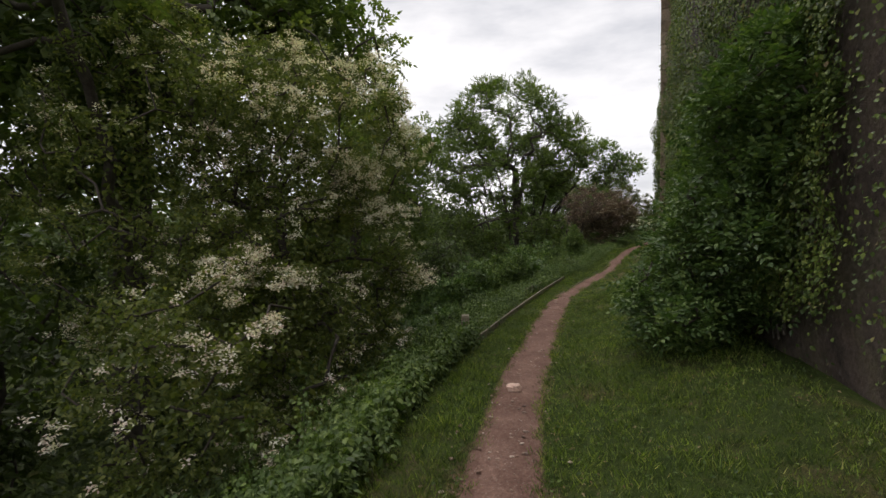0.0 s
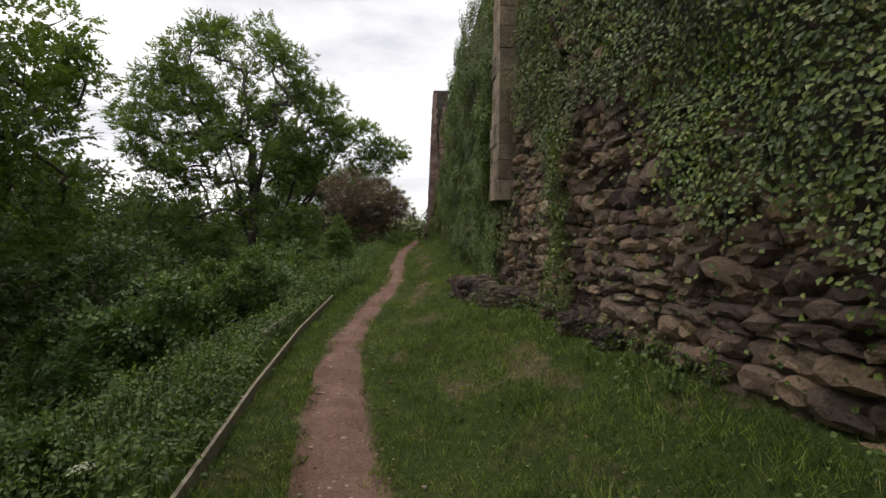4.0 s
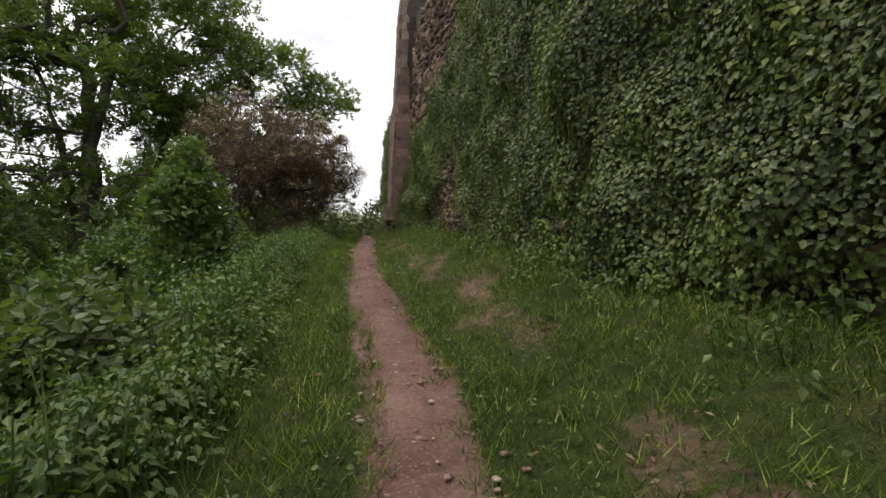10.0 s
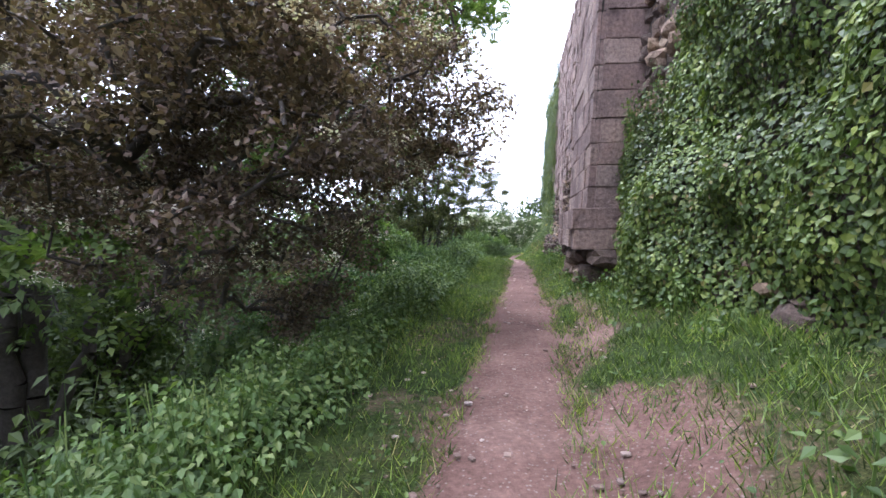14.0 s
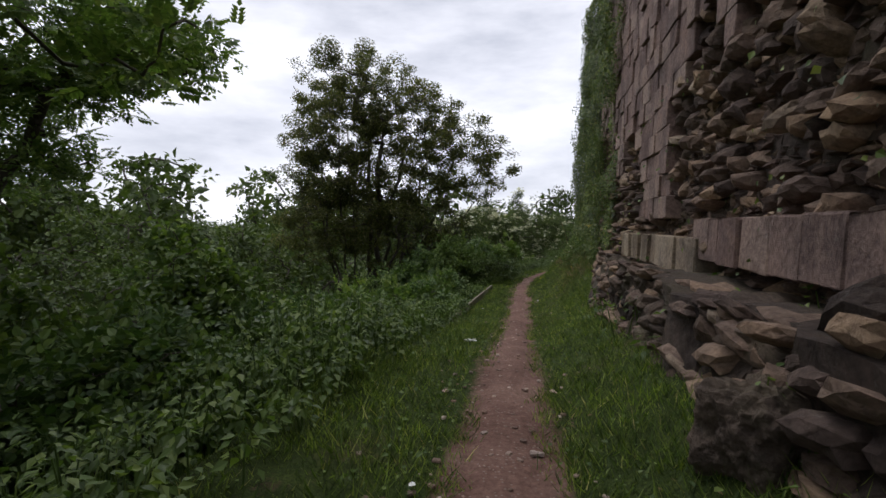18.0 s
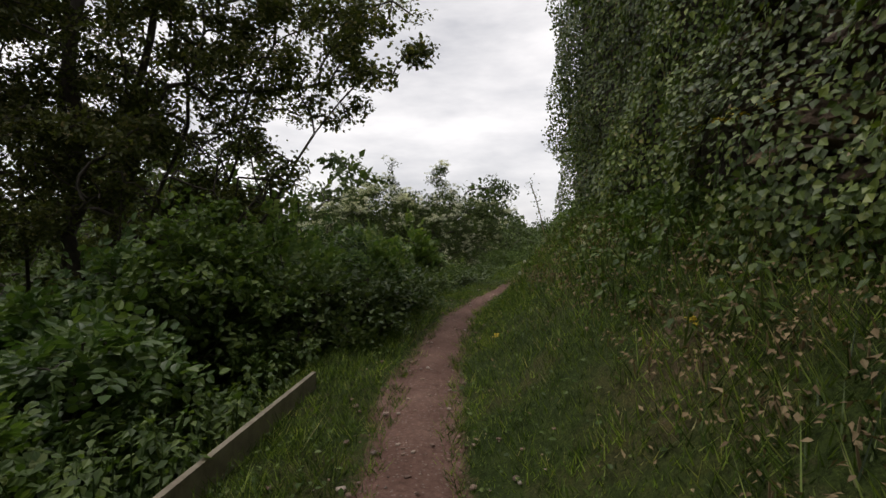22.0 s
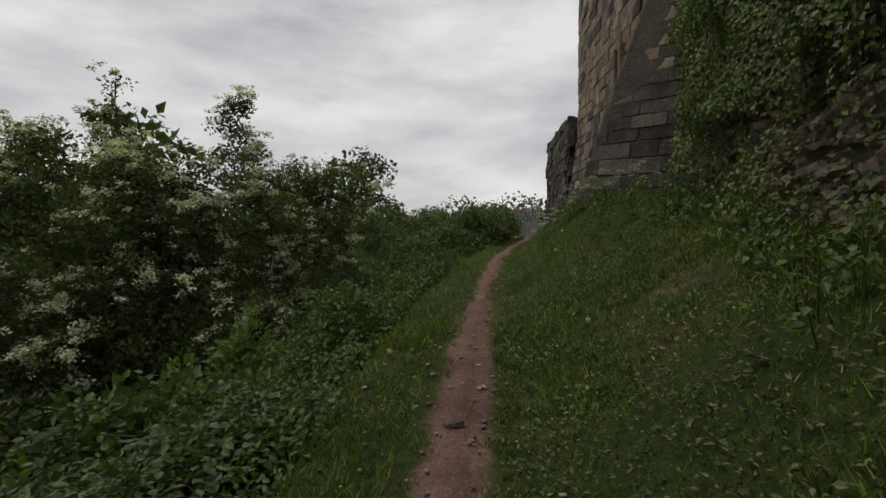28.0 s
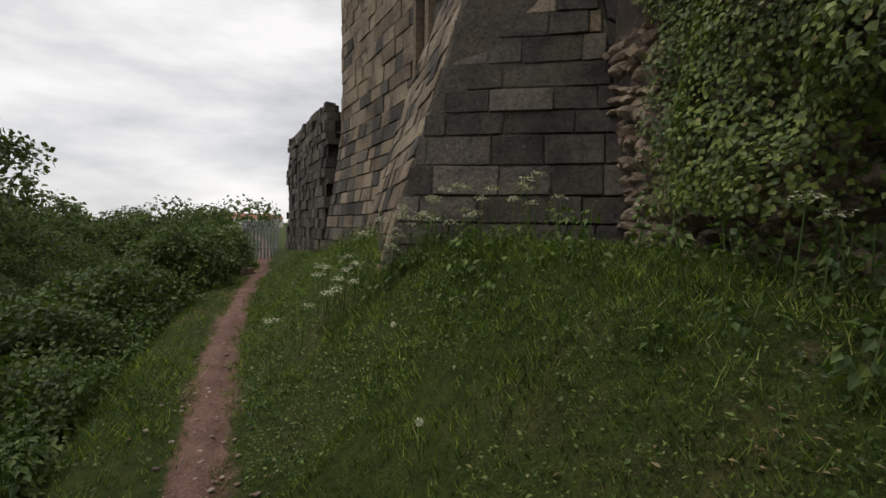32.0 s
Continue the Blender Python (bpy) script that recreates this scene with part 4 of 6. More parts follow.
    lay_stones(wS, slope, rows, (0.3, 0.5), (-0.24, 0.03), M_FOOTING, M_FOOTING_I, "boulder", "stone", 0.2, focus=(3.5, 1.1), gap=1.1, seed=74)
    rows = courses(slope, 0.1, slope.length - 0.1, 0.5, 1.6, (0.05, 0.12), (0.09, 0.24), lambda s, z: z < tops(np.array(s)) + 0.02, rng)
    lay_stones(wS, slope, rows, (0.16, 0.3), (-0.1, 0.06), M_RUBBLE, M_RUBBLE_I, "rubble", "stone", 0.24, focus=(9.5, 1.0), limit=200, seed=75)
    ivy_on(runE, 125000, lambda s, z: np.clip(np.where(yE(s) > 50.2, 0.95 * smooth01((z - 1.3) / 0.3), np.where(yE(s) > 48.6, 0.85 * (fbm(s * 1.2, z, 3) > 0.36), np.where((yE(s) > 46.9), 0.7 * (fbm(s * 1.4, z * 0.9, 6) > 0.5), 0.006 * (z < 3)))), 0, 1), 0.36, (0.024, 0.05), 31, zmax=7.6, z0=0.3)
    # fourth stretch turns away behind the bank
    runH = Run([(4.45, 54.55), (5.35, 55.5), (6.35, 57.2), (7.65, 59.3), (9.15, 61.5), (10.0, 62.6)], 0.02)
    wH = wall_body("wall_7", runH, ragged(lambda s: 7.4 + 0 * s, 35, 0.5), 1.5, "ivy-hung rubble wall above the grassy bank", M_CORE, seed=32, relief=0.04)
    rows = courses(runH, 0, runH.length, 0.7, 3.2, (0.05, 0.14), (0.06, 0.19), lambda s, z: True, rng)
    lay_stones(wH, runH, rows, (0.2, 0.4), (-0.02, 0.09), M_RUBBLE_TAN, M_RUBBLE_TAN_I, "rubble", "stone", 0.26, focus=(5.5, 1.8), gap=1.06, seed=36)
    hang = lambda s: 2.15 + 2.6 * np.clip(s - runH.length + 1.3, 0, 1.3) + 0.6 * (fbm(s * 0.9, 0 * s, 44) - 0.5) - 0.3 * (s > 7.5)
    densH = lambda s, z: np.clip(np.where(z > hang(s), 1.0, 0.26 * (fbm(s * 1.5, z * 1.5, 41) > 0.52)), 0, 1) * (s > 0.15) * ((s < runH.length - 1.0) | (z > 3.0 + 0.8 * (s - runH.length + 1.0)))
    ivy_on(runH, 150000, lambda s, z: densH(s, z) * (0.3 + 0.7 * (z < 5)), 0.66, (0.022, 0.046), 37, zmax=7.4, z0=1.0)


# ---------- the tower ----------
def build_tower():
    rng = np.random.default_rng(21)
    root = thing("tower", "weathered ashlar castle tower with a battered dark base", "tower")

    def solid(name, foot, headp, z0, z1, mat):
        """A battered block: a four-cornered foot and head, counter-clockwise."""
        v = np.array([(*p, z0) for p in foot] + [(*p, z1) for p in headp], float)
        f = [np.array([(0, 3, 2, 1), (4, 5, 6, 7), (0, 1, 5, 4), (1, 2, 6, 5), (2, 3, 7, 6), (3, 0, 4, 7)])]
        return part(name, mesh_of(name, v, f, mat), root)

    def clad(owner, a0, b0, a1, b1, z0, z1, hgt, lng, mats, limit=300, seed=1, skip=None, grow=0.03):
        """Ashlar courses on the leaning face from foot line a0-b0 to head line a1-b1."""
        r = np.random.default_rng(seed)
        a0, b0, a1, b1 = (np.array(p, float) for p in (a0, b0, a1, b1))
        z = z0
        while z < z1:
            h = hgt[0] + (hgt[1] - hgt[0]) * r.random()
            k = (z + h / 2 - z0) / (z1 - z0)
            a, b = a0 + (a1 - a0) * k, b0 + (b1 - b0) * k
            L = np.linalg.norm(b - a)
            w = (b - a) / L
            tilt = math.atan2(np.linalg.norm((a1 + b1) / 2 - (a0 + b0) / 2), z1 - z0)
            n = np.array([-w[1], w[0]])
            if n @ ((a1 + b1) / 2 - (a0 + b0) / 2) > 0:
                tilt = -tilt
            s = -lng[1] * r.random()
            while s < L:
                l = lng[0] + (lng[1] - lng[0]) * r.random()
                p0, p1 = max(0.0, s), min(L, s + l)
                s += l
                if p1 - p0 < 0.06 or (skip and skip((p0 + p1) / 2, z + h / 2)):
                    continue
                c = a + w * (p0 + p1) / 2 + n * (grow + 0.03 * r.random() - 0.1)
                mat = mats[int(r.random() < mats[2](z))]
                me = stone_meshes(mat, "block")[int(r.integers(7))]
                ob = new("block", me)
                ob.parent = owner
                ob.matrix_basis = Matrix.Translation((*c, z + h / 2)) @ Matrix.Rotation(math.atan2(w[1], w[0]), 4, "Z") @ Euler((tilt + r.normal() * 0.02, r.normal() * 0.008, r.normal() * 0.02)).to_matrix().to_4x4() @ Matrix.Diagonal((p1 - p0 - 0.014, 0.2, h - 0.012, 1))
            z += h

    # pyramidal spur buttress
    R0, L0, B0s = np.array((9.72, 61.93)), np.array((8.43, 63.99)), np.array((10.14, 66.45))
    R1, L1, B1s = np.array((10.49, 63.53)), np.array((10.53, 63.68)), np.array((11.5, 65.3))
    b = solid("buttress", [tuple(R0), (11.6, 61.9), tuple(B0s), tuple(L0)], [tuple(R1), (11.6, 63.4), tuple(B1s), tuple(L1)], 0.6, 6.6, M_DARKLINE)
    # nearly all dark blocks below 3.2 m, more tan ones higher up
    dark_low = (M_DARK, M_ASHLAR_TAN, lambda z: 0.01 if z < 3.2 else min(0.75, 0.05 + (z - 3.2) * 0.4))
    clad(b, R0, L0, R1, L1, 0.6, 6.5, (0.19, 0.27), (0.24, 0.62), dark_low, seed=3)
    clad(b, L0, B0s, L1, B1s, 0.6, 6.5, (0.19, 0.27), (0.22, 0.5), (M_ASHLAR_TAN, M_DARK, lambda z: 0.15), seed=4, grow=0.0)
    clad(b, (11.3, 61.9), R0, (11.3, 63.4), R1, 0.6, 6.5, (0.19, 0.27), (0.25, 0.6), dark_low, seed=5)
    # main face with its plinth
    A0, B0, A1, B1 = (9.9, 64.75), (11.95, 69.75), (10.35, 64.6), (12.1, 69.2)
    p = solid("plinth", [A0, (16, 64), (17, 68.6), B0], [A1, (16, 64), (17, 68.4), B1], 0.3, 3.25, M_DARKLINE)
    clad(p, A0, B0, A1, B1, 0.3, 3.25, (0.2, 0.26), (0.24, 0.6), (M_DARK, M_ASHLAR_TAN, lambda z: 0.05 + 0.16 * z), seed=6)
    A2, B2 = (10.3, 64.27), (12.12, 69.15)
    t = solid("shaft", [A2, (17, 63.5), (18, 68.0), B2], [A2, (17, 63.5), (18, 68.0), B2], 3.2, 15.0, M_DARKLINE)
    win = lambda s, z: 1.05 < s < 1.45 and 3.6 < z < 4.7
    clad(t, (14.0, 63.77), A2, (14.0, 63.77), A2, 3.25, 9.0, (0.22, 0.28), (0.35, 0.7), (M_ASHLAR_TAN, M_DARK, lambda z: 0.14), seed=17)
    clad(t, A2, B2, A2, B2, 3.25, 14.8, (0.2, 0.27), (0.28, 0.6), (M_ASHLAR_TAN, M_DARK, lambda z: 0.14), seed=7, skip=win)
    clad(t, B2, (14.5, 68.5), B2, (14.5, 68.5), 3.25, 9, (0.24, 0.3), (0.4, 0.8), (M_ASHLAR_TAN, M_DARK, lambda z: 0.2), seed=8)
    # window slit: a near-black block painted as the shaded inside, with jambs
    w = np.array(B2) - np.array(A2)
    w /= np.linalg.norm(w)
    n = np.array([-w[1], w[0]])
    c = np.array(A2) + w * 1.25
    v, f = boxes([(*(c - n * 0.06), 4.15)], [(0.26, 0.1, 1.1)], np.array([math.atan2(w[1], w[0])]), 0.01)
    win_ob = part("window", mesh_of("window", v, f, M_SLIT_SHADE), root, "narrow slit window, its shaded inside a near-black block")
    for side in (-0.19, 0.19):
        v, f = boxes([(*(c + w * side + n * 0.0), 4.15)], [(0.1, 0.22, 1.2)], np.array([math.atan2(w[1], w[0])]), 0.03)
        part("jamb", mesh_of("jamb", v, f, M_ASHLAR_TAN), win_ob)
    v, f = boxes([(*(c + n * 0.02), 3.58)], [(0.5, 0.22, 0.1)], np.array([math.atan2(w[1], w[0])]), 0.03)
    part("sill", mesh_of("sill", v, f, M_ASHLAR_TAN), win_ob)
    # broken low wall beyond the tower
    low = Run([(12.2, 70.0), (13.3, 72.6), (14.5, 75.4)], 0.03)
    wl = wall_body("wall_8", low, ragged(lambda s: 4.25 - 0.5 * (s < 0.6), 55, 0.35), 1.4, "broken stub of dark stone wall beyond the tower", M_DARKLINE, z0=-0.3, relief=0.1)
    rows = courses(low, 0, low.length, 0.2, 4.2, (0.14, 0.26), (0.2, 0.55), lambda s, z: True, rng)
    lay_stones(wl, low, rows, (0.2, 0.35), (0.0, 0.09), M_DARK, M_DARK, "block", "stone", 0.04, focus=(3, 2), seed=56)
    # galvanised palisade at the path's end
    fence = thing("palisade_fence", "grey galvanised steel palisade fence beside the tower", "fence")
    for k in range(11):
        px, py = 14.75 - 0.11 * k, 76.4 + 0.02 * k
        z = float(ground_z(px, py))
        v, f = boxes([(px, py, z + 0.6)], [(0.07, 0.02, 1.4)], np.zeros(1), 0.2)
        part("pale", mesh_of("pale", v, f, M_STEEL), fence)
    for zz in (0.35, 1.0):
        v, f = boxes([(14.2, 76.52, float(ground_z(14.2, 76.5)) + zz)], [(1.25, 0.04, 0.05)], np.zeros(1), 0.1)
        part("rail", mesh_of("rail", v, f, M_STEEL), fence)


# ---------- trees ----------
def tree(name, label, base, stems, lobes, clumps, leaves, leaf, mat, trunk_r, category="tree", seed=1, clump_r=0.45, shape="oval", bloom=0, bloom_mat=None, bloom_size=(0.05, 0.09), droop=0.1, shell=0.5, bare=0.0, group="", bloom_up=0.3, twig=0.012, core=0, feather=0, bloom_at=None):
    """Limbs grow from the stems to clumps of leaves spread through the lobes (centre, radii)."""
    rng = np.random.default_rng(seed)
    base = np.array(base, float)
    nodes, parent, segs = [base], [-1], []
    for tip in stems:
        tip, prev = np.array(tip, float), 0
        n = max(3, int(np.linalg.norm(tip - base) / 0.5))
        bend = rng.normal(size=3) * 0.18 * (1, 1, 0.3)
        for k in range(1, n + 1):
            u = k / n
            nodes.append(base + (tip - base) * u + bend * math.sin(u * math.pi) + rng.normal(size=3) * 0.05)
            parent.append(prev)
            prev = len(nodes) - 1
    vol = np.array([np.prod(r) ** (2 / 3) for _, r in lobes])
    which = rng.choice(len(lobes), clumps, p=vol / vol.sum())
    d = rng.normal(size=(clumps, 3))
    d /= np.linalg.norm(d, axis=1, keepdims=True)
    rad = shell + (1 - shell) * rng.random(clumps) ** 0.5
    C = np.array([lobes[k][0] for k in which]) + d * rad[:, None] * np.array([lobes[k][1] for k in which])
    C = C[np.argsort(np.linalg.norm(C - np.array(stems).mean(0), axis=1))]
    ends = []
    for c in C:
        A = np.array(nodes)
        diff = c - A
        cost = np.linalg.norm(diff, axis=1) + 0.5 * np.maximum(0, A[:, 2] - c[2]) + 0.02 * np.arange(len(A)) / len(A)
        k = int(np.argmin(cost))
        a, L = A[k], cost[k]
        n = max(2, int(L / 0.35))
        prev = k
        bend = rng.normal(size=3) * 0.12 * L + np.array([0, 0, 0.12 * L])
        for j in range(1, n + 1):
            u = j / n
            nodes.append(a + (c - a) * u + bend * math.sin(u * math.pi) * 0.8)
            parent.append(prev)
            prev = len(nodes) - 1
        ends.append(prev)
    A, parent = np.array(nodes), np.array(parent)
    load = np.zeros(len(A))
    load[ends] = 1
    for k in range(len(A) - 1, 0, -1):
        load[parent[k]] += load[k]
    rr = np.maximum(twig, trunk_r * (load / load[0]) ** 0.5)
    k = np.arange(1, len(A))
    ok = k[load[k] > 0]
    root = thing(name, label, category, group)
    big = rr[ok] > 0.03
    v, f = joined([tubes(A[parent[ok[big]]], A[ok[big]], np.minimum(rr[parent[ok[big]]], rr[ok[big]] * 1.25), rr[ok[big]], 8), tubes(A[parent[ok[~big]]], A[ok[~big]], rr[ok[~big]] * 1.05, rr[ok[~big]], 4)])
    part("trunk", mesh_of("trunk", v, f, M_BARK, soft=True), root, kind="stuff" if category == "branches" else "")
    keep = rng.random(len(C)) > bare
    C2 = C[keep] if keep.any() else C
    w = rng.random(len(C2)) + 0.3
    pick = rng.choice(len(C2), leaves, p=w / w.sum())
    spread = clump_r * (0.7 + 0.6 * rng.random(len(C2)))[pick, None]
    way = rng.normal(size=(leaves, 3))
    way *= rng.random((leaves, 1)) ** 0.45 / np.linalg.norm(way, axis=1, keepdims=True)
    at = C2[pick] + way * spread * (1.05, 1.05, 0.72)
    at[:, 2] -= droop * np.linalg.norm(at[:, :2] - C2[pick][:, :2], axis=1) * 2
    nrm = rng.normal(size=(leaves, 3)) * 0.7 + (0, 0, 0.8)
    tip = rng.normal(size=(leaves, 3)) + (0, 0, -0.5)
    if feather:
        m = leaves // (2 * feather + 1)
        hub = C2[pick[:m]] - (0, 0, 0.5 * clump_r)
        axis = (at[:m] - hub) / (np.linalg.norm(at[:m] - hub, axis=1, keepdims=True) + 1e-9) + 0.45 * rng.normal(size=(m, 3)) + (0, 0, -0.1)
        v, f = frond_mesh(shape, at[:m], axis, 0.4 * rng.normal(size=(m, 3)) + (0, 0, 1.0), (leaf[0] + (leaf[1] - leaf[0]) * rng.random(m)) * 2.2, feather)
    else:
        v, f = leaf_mesh(shape, at, nrm, tip, leaf[0] + (leaf[1] - leaf[0]) * rng.random(leaves))
    if core:
        q = rng.choice(len(lobes), core, p=vol / vol.sum())
        dd = rng.normal(size=(core, 3))
        dd *= (0.78 * rng.random((core, 1)) ** 0.4) / np.linalg.norm(dd, axis=1, keepdims=True)
        ca = np.array([lobes[k][0] for k in q]) + dd * np.array([lobes[k][1] for k in q])
        v, f = joined([(v, f), leaf_mesh("kite", ca, rng.normal(size=(core, 3)), rng.normal(size=(core, 3)), leaf[1] * (0.9 + 0.7 * rng.random(core)))])
    part("crown", mesh_of("crown", v, f, mat), root, kind="stuff")
    if bloom:
        groups = max(8, bloom // 30)
        lc, lr = np.array([l[0] for l in lobes], float), np.array([l[1] for l in lobes], float)
        cand = at[rng.integers(leaves, size=groups * 6)]
        if bloom_at is not None:
            cand = cand[bloom_at(cand) > rng.random(len(cand))]
        out = np.min(np.linalg.norm((cand[:, None] - lc[None]) / lr[None], axis=2), axis=1)
        ctrs = cand[np.argsort(-out - bloom_up * (cand[:, 2] - lc[:, 2].mean()))[: int(groups * 2.2)]]
        ctrs = ctrs[rng.permutation(len(ctrs))[:groups]]
        groups = len(ctrs)
        away = ctrs - lc.mean(0)
        ctrs = ctrs + 0.16 * away / (np.linalg.norm(away, axis=1, keepdims=True) + 1e-9) + (0, 0, 0.05)
        pk = rng.integers(groups, size=bloom)
        pos = ctrs[pk] + rng.normal(size=(bloom, 3)) * (0.036, 0.036, 0.02)
        v, f = leaf_mesh("kite", pos, rng.normal(size=(bloom, 3)) * 0.5 + (0, 0, 1.0), rng.normal(size=(bloom, 3)), bloom_size[0] + (bloom_size[1] - bloom_size[0]) * rng.random(bloom))
        part("blossom", mesh_of("blossom", v, f, bloom_mat), root, "clusters of pale may blossom", kind="stuff")
    return root


def gz(x, y):
    return float(ground_z(x, y))


def build_trees():
    # blossoming hawthorn at the start
    sunny = lambda q: np.where(q[:, 2] > 1.1, np.clip(0.4 + 0.8 * (q[:, 0] + 4.2), 0.15, 1), 0.4) * (vnoise(q[:, 1] * 3.2, q[:, 2] * 3.2, 33) > 0.4)
    tree("hawthorn", "hawthorn bush heavy with fading pink-white blossom beside the path", (-4.9, 6.6, gz(-4.9, 6.6)), [(-4.6, 6.3, 2.2), (-5.0, 6.9, 2.6), (-4.2, 5.8, 1.4)],
         [((-4.3, 6.5, 1.3), (1.6, 2.1, 1.8)), ((-4.5, 6.9, 3.5), (1.6, 2.1, 1.5)), ((-3.7, 4.4, 0.5), (1.2, 1.5, 1.4)), ((-6.0, 6.3, 2.6), (1.9, 2.6, 2.7))], 620, 90000, (0.04, 0.075), M_HAW, 0.13, seed=3, clump_r=0.3, shape="kite", bloom=64000, bloom_mat=M_PINK, bloom_size=(0.022, 0.038), shell=0.7, core=9000, bloom_up=0.14, bloom_at=sunny)
    # tall dark ash overhead at the start
    tree("ash_tree", "tall dark ash tree leaning over the blossoming hawthorn", (-9.0, 7.0, gz(-9, 7)), [(-8.6, 7.2, 5.5), (-9.5, 8, 6), (-6.6, 4.6, 5.0)],
         [((-8.9, 7.8, 6.6), (2.9, 4.0, 3.0)), ((-9.0, 4.9, 4.5), (2.3, 3.4, 2.8)), ((-6.8, 10.6, 6.6), (1.6, 2.2, 1.6)), ((-5.8, 3.8, 5.4), (1.2, 1.1, 0.7))], 380, 36000, (0.1, 0.17), M_ASH, 0.28, seed=4, clump_r=0.6, shape="kite", core=9000, feather=3)
    tree("ash_tree", "ash tree with light feathery leaves in the hollow", (-11.0, 19.5, gz(-11, 19.5)), [(-10.8, 19.5, 4.0), (-11.6, 20, 4.6)],
         [((-10.4, 19.2, 5.4), (3.0, 3.4, 3.0)), ((-9.0, 17.0, 4.2), (1.5, 1.8, 1.4)), ((-11.5, 20.5, 2.0), (3.2, 3.4, 2.2))], 260, 36000, (0.1, 0.16), M_ASH, 0.22, seed=5, clump_r=0.5, shape="kite", bare=0.05, core=1200, feather=3)
    # big spreading tree
    tree("ash_tree", "large spreading ash tree forking low in the hollow", (-8.1, 37.3, gz(-8.1, 37.3)), [(-8.2, 37.2, 3.4), (-9.6, 37.8, 6.4), (-7.0, 36.6, 6.6), (-8.2, 37.9, 7.4), (-10.8, 36.2, 5.4), (-5.6, 38.4, 5.6)],
         [((-8.6, 37.4, 9.8), (4.4, 4.2, 3.4)), ((-12.2, 37.2, 7.6), (2.8, 3.0, 2.8)), ((-5.2, 37.8, 7.4), (2.7, 2.8, 2.8)), ((-9.0, 36.6, 5.4), (5.2, 4.0, 1.6)), ((-8.6, 35.4, 1.6), (5.0, 3.0, 1.8))], 600, 92000, (0.1, 0.17), M_ASH, 0.36, seed=6, clump_r=0.62, shape="kite", bare=0.16, shell=0.6, twig=0.016, feather=3)
    # ash behind the copper hawthorn, its boughs hanging over the hollow
    tree("ash_tree", "light-leaved ash with feathery boughs hanging over the hollow", (-9.6, 40.6, gz(-9.6, 40.6)), [(-7.4, 41.0, 3.6), (-3.6, 40.2, 6.0), (-5.0, 41.8, 4.7), (-2.8, 42.6, 4.0)],
         [((-2.2, 39.4, 7.1), (2.0, 1.8, 1.3)), ((-0.4, 39.0, 6.3), (1.5, 1.4, 0.9)), ((-1.4, 39.4, 5.4), (1.6, 1.4, 0.7)), ((-3.4, 41.8, 4.3), (2.0, 2.0, 1.1)), ((-1.9, 42.9, 3.6), (1.1, 1.0, 0.6)), ((-5.8, 41.6, 5.2), (2.4, 2.4, 1.8)), ((-5.0, 42.2, 3.0), (1.8, 1.6, 0.7))], 380, 78000, (0.055, 0.095), M_FRESH, 0.16, seed=9, clump_r=0.42, shape="kite", bare=0.03, shell=0.4, feather=4)
    # copper hawthorn
    tree("hawthorn", "dark hawthorn with brown faded blossom arching over the path", (-3.4, 31.6, gz(-3.4, 31.6)), [(-3.0, 31.5, 2.4), (-3.6, 32.2, 2.8), (-2.6, 30.9, 2.0), (-4.1, 30.8, 2.4)],
         [((-2.2, 31.6, 3.2), (1.55, 2.3, 1.15)), ((-2.6, 32.0, 2.5), (1.0, 1.6, 0.9)), ((-1.1, 32.4, 3.2), (1.3, 1.9, 0.9)), ((-3.0, 32.6, 1.6), (0.6, 0.9, 0.6)), ((-0.5, 33.2, 2.7), (1.0, 1.2, 0.7)), ((-1.2, 31.6, 2.2), (1.0, 1.2, 0.7)), ((-1.5, 32.8, 1.4), (1.0, 1.3, 0.8))], 520, 100000, (0.03, 0.058), M_COPPER, 0.12, shape='kite', seed=8, clump_r=0.24, bloom=15000, bloom_mat=M_PINK, bloom_size=(0.014, 0.028), shell=0.4, bare=0.1, bloom_up=0.05, core=300)
    tree("ash_tree", "leafy tree reaching a low dense branch towards the path", (-11.4, 47.4, gz(-11.4, 47.4)), [(-9.8, 47.8, 3.6), (-6.4, 48.1, 5.0), (-7.8, 48.4, 5.6)],
         [((-6.9, 48.4, 5.6), (2.2, 2.0, 1.7)), ((-5.0, 48.1, 5.0), (1.3, 1.2, 0.8)), ((-8.6, 48.6, 3.8), (2.0, 2.0, 1.4))], 250, 32000, (0.08, 0.13), M_FRESH, 0.19, seed=19, clump_r=0.42, shape="kite", shell=0.3, feather=3)
